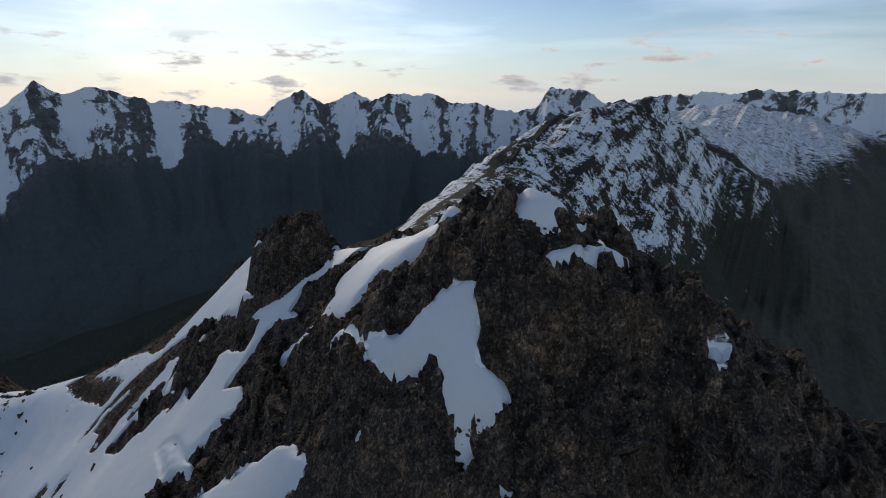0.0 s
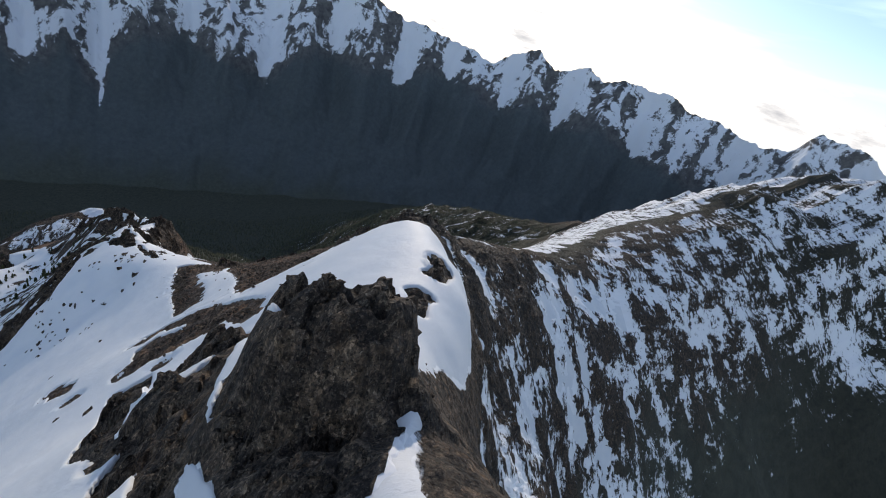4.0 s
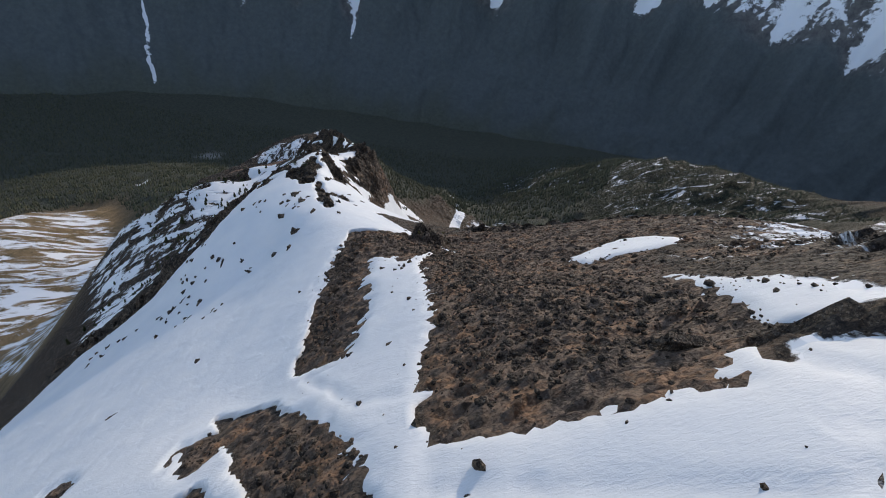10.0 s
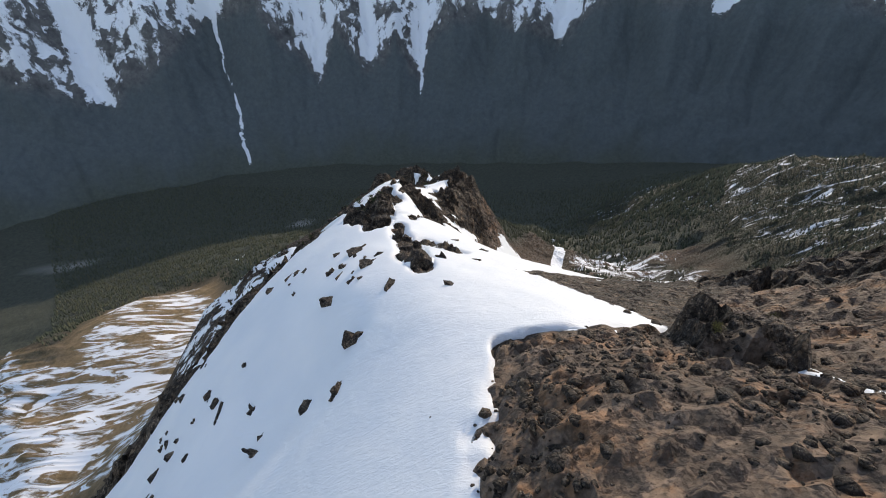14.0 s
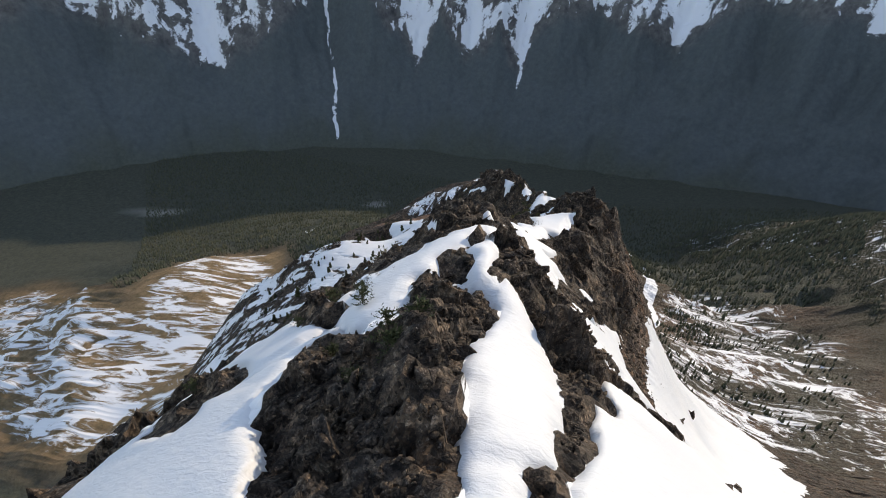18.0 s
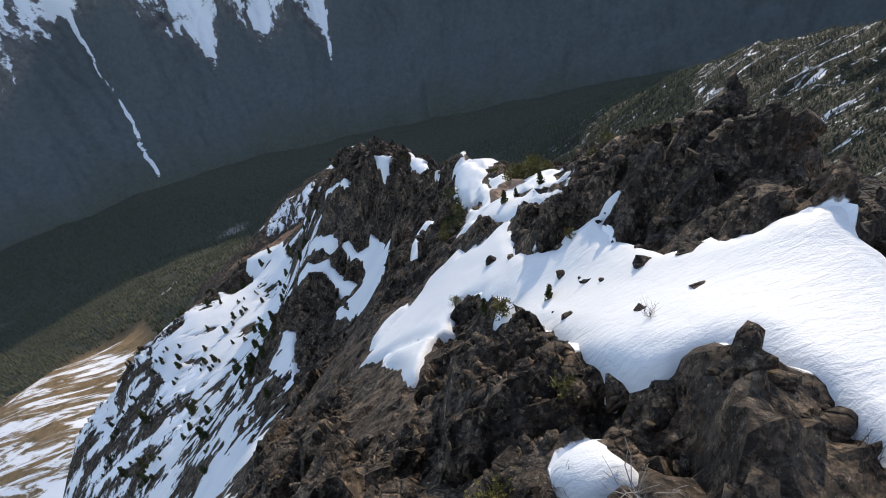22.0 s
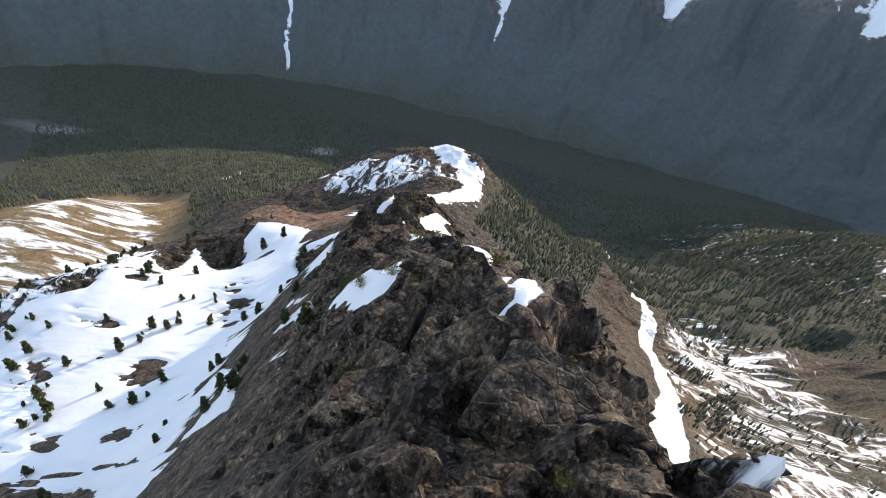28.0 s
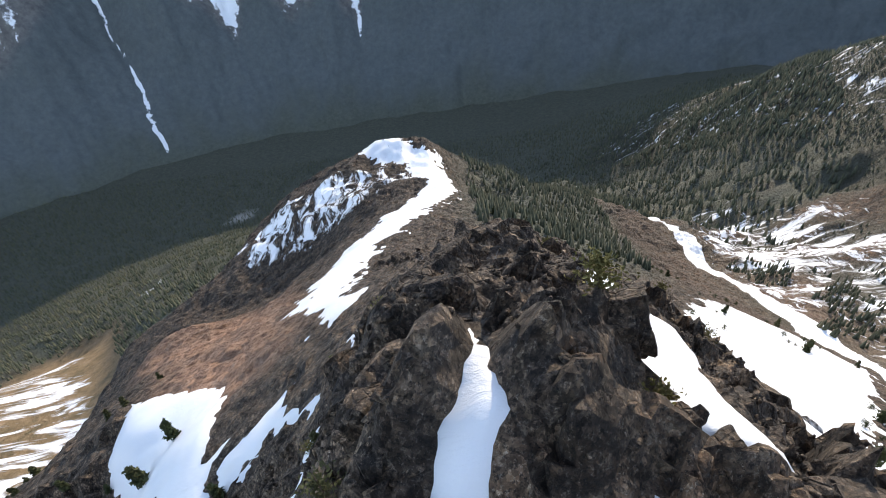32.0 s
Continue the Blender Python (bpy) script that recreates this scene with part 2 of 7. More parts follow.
# ---- the lie of the land: lines of (x, y, height) ----
LAND = {
    "summit_crest": [(85, -80, 1020), (70, -20, 1058), (58, 12, 1081.6), (51, 23, 1087.4), (50, 34, 1086.5), (65, 60, 1072), (66, 72, 1068.8), (69, 90, 1064.6), (92, 122, 1042.5), (123, 154, 1034.7), (134, 192, 1035.5)],
    "cornice": [(112, 126, 1033), (127, 142, 1033), (135, 158, 1033), (138, 178, 1032.6)],
    "summit_west_foot": [(15, -40, 1010), (22, 10, 1040), (30, 40, 1057.9), (38, 70, 1044.3), (58, 100, 1051.6), (62, 131, 1032.1), (47, 148, 999.5)],
    "summit_saddle": [(52, 55, 1070.7), (58, 49, 1074.6), (64, 44, 1075.4), (70, 38, 1074.7)],
    "summit_east_rim": [(66, 62, 1072.2), (73, 51, 1077.8), (80, 43, 1078.2), (84, 32, 1074.6), (87, 18, 1066)],
    "summit_east_foot": [(150, -60, 930), (118, 20, 985), (110, 62, 1005), (118, 100, 1000), (150, 132, 985), (160, 165, 982)],
    "snow_slope": [(72, 150, 1017), (78, 190, 1002.6), (70, 217, 981.4), (30, 208, 957), (0, 200, 930)],
    "shoulder": [(107, 214, 1001), (92, 230, 990), (84, 262, 968.5), (72, 285, 957), (58, 308, 944.4), (50, 335, 935.6), (47, 365, 927.4), (43, 390, 923.1), (42, 401, 920.6), (39, 425, 908.4), (44, 453, 891.8), (46, 477, 878.1), (42, 500, 864.3), (38, 525, 855.8), (33, 550, 836)],
    "east_rim": [(56, 440, 895), (60, 456, 892.7), (62, 470, 889.7), (63, 500, 872.6), (60, 520, 863.8), (54, 541, 854.5), (43, 560, 846.6), (28, 586, 842.8), (18, 606, 830.1), (8, 640, 806.4), (-4, 675, 778.2), (-10, 700, 771.3), (-6, 735, 748.4)],
    "rock_head": [(21, 596, 831.9), (24, 603, 833.9), (28, 609, 831.2)],
    "lower_crest": [(10, 770, 715), (-15, 800, 692), (-50, 828, 667), (-30, 900, 640), (0, 960, 615), (-25, 1110, 570), (-60, 1250, 440), (-100, 1500, 230)],
    "west_flank": [(37, 278, 930.5), (0, 316, 896), (-36, 324, 856), (-60, 322, 836), (-100, 310, 780)],
    "west_edge": [(-22, 330, 876), (0, 347, 901), (8, 364, 904), (12, 388, 899), (10, 420, 882.6), (8, 450, 868)],
    "west_break": [(-45, 360, 838), (-38, 400, 832), (-35, 450, 815), (-28, 500, 795)],
    "west_low": [(-95, 350, 780), (-85, 420, 765), (-75, 490, 745)],
    "west_flank_low": [(27, 493, 856.6), (18, 503, 838), (13, 525, 816.6), (20, 543, 820.8), (14, 556, 817.8), (-6, 556, 809.3), (-20, 600, 770), (-45, 650, 725), (-60, 690, 700.5)],
    "west_spur": [(-30, 720, 727.2), (-54, 725, 706.6), (-91, 714, 691.2), (-125, 700, 694), (-160, 682, 678), (-205, 682, 652), (-240, 680, 612)],
    "spur_back": [(-91, 761, 682.3), (-130, 790, 652), (-175, 800, 600)],
    "west_foot": [(-150, 560, 664), (-165, 640, 664), (-250, 740, 560), (-240, 940, 520), (-240, 1050, 450)],
    "red_bench": [(-61, 824, 666), (-100, 850, 623.9), (-140, 868, 618), (-168, 880, 592)],
    "hill_crest": [(-170, 1045, 540), (-125, 1040, 578), (-85, 1040, 594), (-35, 1042, 607), (0, 1040, 603), (40, 1000, 566)],
    "hill_foot": [(-150, 930, 560), (-95, 930, 580)],
    "west_bench": [(-420, 500, 330), (-350, 820, 380), (-470, 900, 262), (-560, 960, 243), (-683, 1066, 211), (-780, 1150, 190), (-830, 1271, 140), (-811, 1428, 13), (-690, 1640, 25)],
    "clearing": [(-520, 1080, 214), (-620, 1180, 182), (-700, 1290, 146)],
    "clearing_edge": [(-600, 860, 232), (-740, 960, 205), (-860, 1080, 180)],
    "clearing_west": [(-560, 700, 245), (-720, 780, 195), (-900, 900, 145), (-1060, 1060, 95)],
    "clearing_rim": [(-1200, 900, -20), (-1180, 1250, -60)],
    "west_valley": [(-2600, 1400, -340), (-1900, 2000, -345), (-1246, 2600, -350), (-750, 2505, -335), (0, 2700, -350), (800, 2900, -350)],
    "bench": [(141, 275, 974), (115, 250, 978), (95, 300, 945), (108, 328, 933.2), (150, 345, 930), (208, 376, 918)],
    "bench_below": [(130, 400, 865), (190, 440, 835), (280, 450, 810)],
    "bench_drop": [(67, 400, 892), (74, 430, 870.5), (79, 470, 869.5), (76, 500, 847), (72, 540, 822.5), (62, 580, 795), (50, 620, 770), (40, 680, 735), (50, 740, 690.3)],
    "east_snow": [(110, 380, 880), (105, 440, 832), (130, 500, 790), (120, 560, 755), (110, 640, 715)],
    "bowl": [(220, 560, 690), (250, 700, 600), (356, 873, 512), (421, 1107, 347), (420, 1500, 120), (495, 1822, -53), (520, 2300, -260)],
    "bowl_upper": [(350, 520, 760), (550, 700, 640), (650, 1000, 520)],
    "gully": [(150, 740, 640), (220, 850, 535), (250, 1000, 458), (290, 1141, 395), (345, 1541, 205), (450, 1800, 0)],
    "east_ridge": [(140, 210, 1025.5), (220, 240, 985), (350, 320, 945), (509, 400, 923), (700, 420, 950), (904, 420, 996), (1180, 380, 1040), (1468, 305, 1070), (2000, 300, 1000), (2800, 200, 1060), (4500, 100, 1060)],
    "east_wall_foot": [(300, 150, 800), (500, 150, 720), (800, 100, 640), (1300, 0, 600)],
    "south_valley": [(250, -150, 640), (600, -300, 380), (1500, -700, 250), (3000, -1200, 250), (200, -900, 300)],
    "far_hill": [(950, 900, 630), (990, 1300, 522), (1000, 1560, 441), (960, 1800, 290), (880, 2200, 20), (828, 2700, -270)],
    "east_slopes": [(1600, 1200, 450), (1700, 2000, 150), (2400, 1500, 450), (2600, 2600, -100), (3600, 1500, 600)],
    "behind": [(-60, -60, 960), (-300, -200, 720), (-250, 100, 730), (-900, 300, 150), (-1800, 500, -250), (-700, -900, 200), (-3500, -500, -350), (0, -2500, -100), (3000, -3500, 0), (-3000, -3500, -300)],
    "valley_end": [(-4500, 1500, -350), (-3500, 3500, -350), (-1500, 4500, -350), (1000, 4500, -350), (3500, 3500, -300), (4500, 2000, 100)],
}
# single heights: tops, ledges and snow edges
KNOLLS = {
    "summit": [(52.1, 16.1, 1081.6), (58.2, 26.6, 1088), (44.7, 27.5, 1075.4), (49.3, 35, 1081.2), (46.1, 40.2, 1079.2), (63.7, 50.1, 1076), (59, 63, 1070.9), (57.3, 69.9, 1064.6), (66.1, 72.4, 1071.3), (63.1, 73.1, 1065.7), (50, 76.2, 1054.4), (67.1, 92.6, 1062.2), (48.3, 106.5, 1029.3), (67.7, 109.2, 1055.6)],
    "upper_snow": [(63.9, 131.1, 1031.4), (93.8, 135.5, 1034), (111.3, 139.5, 1035.1), (63.8, 141.8, 1025.7), (49.9, 147.6, 1004.3), (47, 160.2, 991.3), (49.2, 164.6, 990), (70.6, 164.7, 1005), (136.4, 196, 1032), (28.2, 207.2, 955.4), (54.3, 227.4, 960), (77.8, 260.8, 966.3), (69.1, 265, 961.1)],
    "shoulder": [(45.7, 305.3, 935.1), (30.9, 305.5, 920), (2.3, 312.1, 895.7), (36.7, 312.3, 922.7), (99.5, 312.9, 937.3), (4.5, 320.8, 904.8), (42.3, 322.2, 935.6), (52.5, 347, 926.6), (41.8, 376.3, 924.6), (52, 378.8, 914.9), (37, 383.6, 922.4), (42.7, 392.3, 921.8), (32.8, 382.5, 919.3), (35.2, 393.9, 918.8), (43.4, 397.5, 920), (41.8, 401, 919.3), (54.9, 405.5, 901.9), (83.7, 417.2, 865.7), (37.1, 424.7, 908.1), (40.6, 425.4, 906.2)],
    "hump": [(51.4, 436.5, 893.5), (48.8, 439.9, 896.5), (53.4, 440.6, 893.1), (55.7, 454, 895.1), (50.4, 454.6, 890), (54.6, 457.3, 895.3), (44.4, 462.5, 880), (51.7, 463.3, 887), (51.4, 467.2, 887.3), (64.2, 468.4, 890), (46.1, 469.6, 881.7), (46.2, 479.1, 876.4), (67.5, 480, 882.4), (42.6, 481.9, 873.5), (34.7, 482, 866.2), (36.9, 485, 867.3), (50, 486, 876.6), (29.7, 490.1, 861), (47, 501.2, 864.4)],
    "peak": [(48.4, 513.6, 863.9), (48.8, 518.8, 864), (44.8, 519.2, 859.8), (47.2, 522, 863.9), (38.6, 524.2, 850.9), (46.6, 525, 862.2), (44.5, 528.9, 855.3), (48.6, 532.8, 856.3), (41.4, 553.4, 844.4), (23.5, 554.9, 824.9), (-10.4, 555.3, 805.5), (16.4, 557.7, 822.4), (12, 558.3, 819), (21.9, 559.5, 823.4), (-3.6, 568.2, 811.7), (40.9, 569.9, 838), (33, 570, 842), (-1.3, 570.3, 811.5), (29, 574, 843), (14.5, 585.6, 828.9), (15, 589.5, 832.4)],
    "last_crest": [(17.7, 613.8, 826.2), (10.2, 614.7, 820), (15.8, 617.2, 824.4), (3.7, 655.3, 795.4), (3, 662.7, 789.7), (-17.8, 692.7, 765.2), (-3.1, 693.7, 764.8), (-9, 693.8, 757.2), (-15.1, 697.5, 767), (-11, 698.4, 767.3), (-7.6, 703, 768.5), (2.7, 708.3, 753.8), (-4.6, 708.3, 765.3), (-16.6, 710.2, 762.7), (0.7, 712.2, 755.7), (-14.6, 718.3, 760.5), (1.2, 719.2, 755.9), (15.2, 727.6, 738.5), (19.9, 736.3, 735.5)],
    "west_spur": [(-48.8, 702.5, 711.2), (-47.1, 719, 708.4), (-91.9, 728.7, 682.3), (-91.3, 741.1, 669.8), (-65.8, 744.2, 702.8), (-106.6, 747.6, 659.5), (-108, 754.2, 669.6), (-160.9, 758, 647.2), (-183.7, 760.4, 627.8), (-67, 762.7, 688.2), (-97.1, 768, 677), (-94.9, 846.2, 623.7)],
    "summit_block": [(52.8, 22.1, 1082.5), (54.5, 15.2, 1082.9), (46.2, 28.9, 1078.8), (40.8, 30.8, 1078.7), (52.9, 29.3, 1082.7), (48.2, 22, 1081.1), (53.4, 62.5, 1064.5), (64, 22, 1083), (60, 14, 1080)],
    "rock_head": [(14.4, 610, 826.8), (19.3, 608.8, 827.1), (22.5, 606.3, 826), (7.7, 618, 808.3), (3.5, 624.3, 808.4), (26.3, 600, 833.9), (24.9, 607.3, 830), (3.6, 613.3, 805.4), (25.5, 613, 826), (12.6, 622, 820)],
    "terrace": [(7.9, 647.2, 802.3), (9.3, 644, 803.6), (4.6, 646.4, 798.2), (-4.2, 651.9, 790.3), (-10.2, 669.8, 777.5), (-11, 655, 779.7), (14.7, 652, 794), (23, 657, 792.4), (20, 645, 794), (16, 660, 789), (0, 682, 768.6), (-7.2, 675.8, 773), (-0.8, 692.3, 766.4), (2.2, 678, 771.8), (-30.4, 703.6, 738.9)],
}


def posts():
    out = []
    for line in LAND.values():
        for (ax, ay, az), (bx, by, bz) in zip(line, line[1:]):
            d = math.hypot(bx - ax, by - ay)
            n = min(4, max(1, round(d / 20))) if d < 200 else 1
            out += [(ax + (bx - ax) * k / n, ay + (by - ay) * k / n, az + (bz - az) * k / n) for k in range(n)]
        out.append(line[-1])
    for spots in KNOLLS.values():
        out += spots
    return np.array(out)


POSTS = posts()
gap = np.hypot(POSTS[:, None, 0] - POSTS[None, :, 0], POSTS[:, None, 1] - POSTS[None, :, 1])
ones = np.c_[np.ones(len(POSTS)), POSTS[:, :2] / 1000]
whole = np.block([[gap - 4.0 * np.eye(len(POSTS)), ones], [ones.T, np.zeros((3, 3))]])
LAND_W = np.linalg.solve(whole, np.r_[POSTS[:, 2], 0, 0, 0])


def land(x, y):
    """The height of the bare land, without crags, at arrays of places."""
    flat_x, flat_y = np.ravel(x), np.ravel(y)
    out = np.empty(flat_x.size)
    for a in range(0, flat_x.size, 40000):
        px, py = flat_x[a:a + 40000], flat_y[a:a + 40000]
        d = np.sqrt((px[:, None] - POSTS[:, 0]) ** 2 + (py[:, None] - POSTS[:, 1]) ** 2 + 9.0)
        out[a:a + 40000] = d @ LAND_W[:-3] + LAND_W[-3] + LAND_W[-2] * px / 1000 + LAND_W[-1] * py / 1000
    return out.reshape(np.shape(x))

# ---- materials ----


def ramp(nt, fac, stops):
    n = nt.nodes.new("ShaderNodeValToRGB")
    el = n.color_ramp.elements
    while len(el) < len(stops):
        el.new(0.5)
    for e, (p, c) in zip(el, stops):
        e.position, e.color = p, (*c, 1) if len(c) == 3 else c
    nt.links.new(fac, n.inputs["Fac"])
    return n.outputs["Color"]


def grain(nt, size, detail=6, rough_=0.6, dist=0.0, stretch=None, kind="noise"):
    """Noise at a real-world size in metres."""
    geo = nt.nodes.new("ShaderNodeNewGeometry")
    m = nt.nodes.new("ShaderNodeMapping")
    k = 1.0 / size
    sx, sy, sz = stretch or (1, 1, 1)
    m.inputs["Scale"].default_value = (k * sx, k * sy, k * sz)
    nt.links.new(geo.outputs["Position"], m.inputs["Vector"])
    if kind == "noise":
        n = nt.nodes.new("ShaderNodeTexNoise")
        n.inputs["Scale"].default_value, n.inputs["Detail"].default_value = 1.0, detail
        n.inputs["Roughness"].default_value, n.inputs["Distortion"].default_value = rough_, dist
        nt.links.new(m.outputs["Vector"], n.inputs["Vector"])
        return n.outputs["Fac"]
    n = nt.nodes.new("ShaderNodeTexVoronoi")
    n.inputs["Scale"].default_value = 1.0
    n.feature = kind
    nt.links.new(m.outputs["Vector"], n.inputs["Vector"])
    return n.outputs["Distance"]


def blend(nt, fac, a, b, mode="MIX"):
    n = nt.nodes.new("ShaderNodeMix")
    n.data_type, n.blend_type = "RGBA", mode
    for key, v in (("Factor", fac), ("A", a), ("B", b)):
        if isinstance(v, (int, float)):
            n.inputs[key].default_value = v
        elif isinstance(v, tuple):
            n.inputs[key].default_value = (*v, 1)
        else:
            nt.links.new(v, n.inputs[key])
    return n.outputs["Result"]


def calc(nt, op, a, b=0.0, clamp=False):
    n = nt.nodes.new("ShaderNodeMath")
    n.operation, n.use_clamp = op, clamp
    for i, v in ((0, a), (1, b)):
        if isinstance(v, (int, float)):
            n.inputs[i].default_value = v
        else:
            nt.links.new(v, n.inputs[i])
    return n.outputs[0]


def span(nt, v, low, high):
    n = nt.nodes.new("ShaderNodeMapRange")
    n.interpolation_type = "SMOOTHSTEP"
    n.inputs["From Min"].default_value, n.inputs["From Max"].default_value = low, high
    nt.links.new(v, n.inputs["Value"])
    return n.outputs["Result"]


def field(nt, name):
    n = nt.nodes.new("ShaderNodeAttribute")
    n.attribute_name = name
    return n.outputs["Fac"]


def finish(nt, colour, roughness, bump=None, strength=0.5, distance=0.2):
    b = nt.nodes["Principled BSDF"]
    nt.links.new(colour, b.inputs["Base Color"])
    if isinstance(roughness, (int, float)):
        b.inputs["Roughness"].default_value = roughness
    else:
        nt.links.new(roughness, b.inputs["Roughness"])
    b.inputs["Specular IOR Level"].default_value = 0.3
    if bump is not None:
        n = nt.nodes.new("ShaderNodeBump")
        n.inputs["Strength"].default_value, n.inputs["Distance"].default_value = strength, distance
        nt.links.new(bump, n.inputs["Height"])
        nt.links.new(n.outputs["Normal"], b.inputs["Normal"])


def material(name):
    m = bpy.data.materials.new(name)
    m.use_nodes = True
    return m, m.node_tree


def rock_colour(nt):
    """Dark weathered rock with pale worn faces, rusty stains and black lichen."""
    big, mid, fine = grain(nt, 9, 5, 0.6, 0.4), grain(nt, 1.6, 8, 0.75, 0.3), grain(nt, 0.22, 5, 0.75)
    c = ramp(nt, mid, [(0.36, (0.036, 0.029, 0.025)), (0.5, (0.112, 0.087, 0.069)), (0.64, (0.27, 0.21, 0.155))])
    rust = span(nt, big, 0.52, 0.72)
    c = blend(nt, calc(nt, "MULTIPLY", rust, 0.45), c, (0.2, 0.125, 0.075))
    c = blend(nt, calc(nt, "MULTIPLY", span(nt, fine, 0.5, 0.6), 0.85), c, (0.022, 0.019, 0.017))
    tan = span(nt, grain(nt, 5, 5, 0.65), 0.58, 0.66)
    c = blend(nt, calc(nt, "MULTIPLY", tan, 0.55), c, (0.29, 0.2, 0.13))
    pale = span(nt, grain(nt, 0.7, 7, 0.8), 0.55, 0.61)
    c = blend(nt, calc(nt, "MULTIPLY", pale, 0.6), c, (0.31, 0.265, 0.215))
    speck = span(nt, grain(nt, 0.26, 8, 0.9), 0.56, 0.6)
    return blend(nt, calc(nt, "MULTIPLY", speck, 0.75), c, (0.4, 0.37, 0.33)), mid, fine


def broken(nt, size, stretch=(1, 1, 1)):
    """Relief of flat broken faces: each cell of a mosaic leans its own way. Gives height in metres."""
    geo = nt.nodes.new("ShaderNodeNewGeometry")
    m = nt.nodes.new("ShaderNodeMapping")
    m.inputs["Scale"].default_value = tuple(k / size for k in stretch)
    nt.links.new(geo.outputs["Position"], m.inputs["Vector"])
    warp = nt.nodes.new("ShaderNodeTexNoise")
    warp.inputs["Scale"].default_value, warp.inputs["Detail"].default_value = 0.9, 3
    nt.links.new(m.outputs["Vector"], warp.inputs["Vector"])
    add = nt.nodes.new("ShaderNodeVectorMath")
    add.operation = "MULTIPLY_ADD"
    nt.links.new(warp.outputs["Color"], add.inputs[0])
    add.inputs[1].default_value = (0.7, 0.7, 0.7)
    nt.links.new(m.outputs["Vector"], add.inputs[2])
    v = nt.nodes.new("ShaderNodeTexVoronoi")
    v.inputs["Scale"].default_value = 1.0
    nt.links.new(add.outputs["Vector"], v.inputs["Vector"])
    off = nt.nodes.new("ShaderNodeVectorMath")
    off.operation = "SUBTRACT"
    nt.links.new(add.outputs["Vector"], off.inputs[0])
    nt.links.new(v.outputs["Position"], off.inputs[1])
    lean = nt.nodes.new("ShaderNodeVectorMath")
    lean.operation = "SUBTRACT"
    nt.links.new(v.outputs["Color"], lean.inputs[0])
    lean.inputs[1].default_value = (0.5, 0.5, 0.5)
    dot = nt.nodes.new("ShaderNodeVectorMath")
    dot.operation = "DOT_PRODUCT"
    nt.links.new(off.outputs["Vector"], dot.inputs[0])
    nt.links.new(lean.outputs["Vector"], dot.inputs[1])
    sep = nt.nodes.new("ShaderNodeSeparateColor")
    nt.links.new(v.outputs["Color"], sep.inputs["Color"])
    return calc(nt, "MULTIPLY", calc(nt, "ADD", dot.outputs["Value"], calc(nt, "MULTIPLY", sep.outputs["Green"], 0.35)), size), sep.outputs["Red"]


def make_rock():
    m, nt = material("weathered_rock")
    c, mid, fine = rock_colour(nt)
    crack = grain(nt, 0.9, kind="DISTANCE_TO_EDGE", stretch=(1, 1, 0.45))
    c = blend(nt, calc(nt, "MULTIPLY", calc(nt, "SUBTRACT", 1.0, span(nt, crack, 0.0, 0.05)), 0.25), c, (0.03, 0.028, 0.026))
    big_faces, tone = broken(nt, 1.3, (1, 1, 0.6))
    small_faces, tone2 = broken(nt, 0.42)
    chips, tone3 = broken(nt, 0.17, (1, 1, 0.6))
    c = blend(nt, 0.85, c, ramp(nt, tone, [(0.0, (0.3, 0.29, 0.29)), (0.6, (0.75, 0.73, 0.71)), (1.0, (1.3, 1.22, 1.12))]), "MULTIPLY")
    c = blend(nt, 0.6, c, ramp(nt, tone2, [(0.0, (0.4, 0.39, 0.38)), (1.0, (1.15, 1.12, 1.08))]), "MULTIPLY")
    c = blend(nt, 0.8, c, ramp(nt, tone3, [(0.0, (0.35, 0.34, 0.33)), (0.7, (1.0, 0.98, 0.96)), (1.0, (2.0, 1.9, 1.8))]), "MULTIPLY")
    relief = calc(nt, "ADD", calc(nt, "ADD", calc(nt, "ADD", big_faces, small_faces), chips), calc(nt, "ADD", calc(nt, "MULTIPLY", fine, 0.12), calc(nt, "MULTIPLY", span(nt, crack, 0, 0.1), 0.12)))
    finish(nt, c, 0.85, relief, 1.0, 1.4)
    return m


def make_snow():
    m, nt = material("old_snow")
    big, mid, fine = grain(nt, 14, 4, 0.5), grain(nt, 0.9, 5, 0.55, 0.6, (1.0, 2.6, 1.0)), grain(nt, 0.12, 3, 0.6)
    c = ramp(nt, big, [(0.3, (0.66, 0.69, 0.73)), (0.7, (0.75, 0.76, 0.775))])
    grit = span(nt, grain(nt, 0.35, 6, 0.8), 0.67, 0.74)
    c = blend(nt, calc(nt, "MULTIPLY", grit, 0.35), c, (0.4, 0.36, 0.32))
    relief = calc(nt, "ADD", calc(nt, "ADD", mid, calc(nt, "MULTIPLY", grain(nt, 4.5, 3, 0.5, 0.5), 2.0)), calc(nt, "MULTIPLY", fine, 0.3))
    finish(nt, c, 0.6, relief, 0.75, 0.11)
    b = nt.nodes["Principled BSDF"]
    b.inputs["Subsurface Weight"].default_value = 0.0
    return m


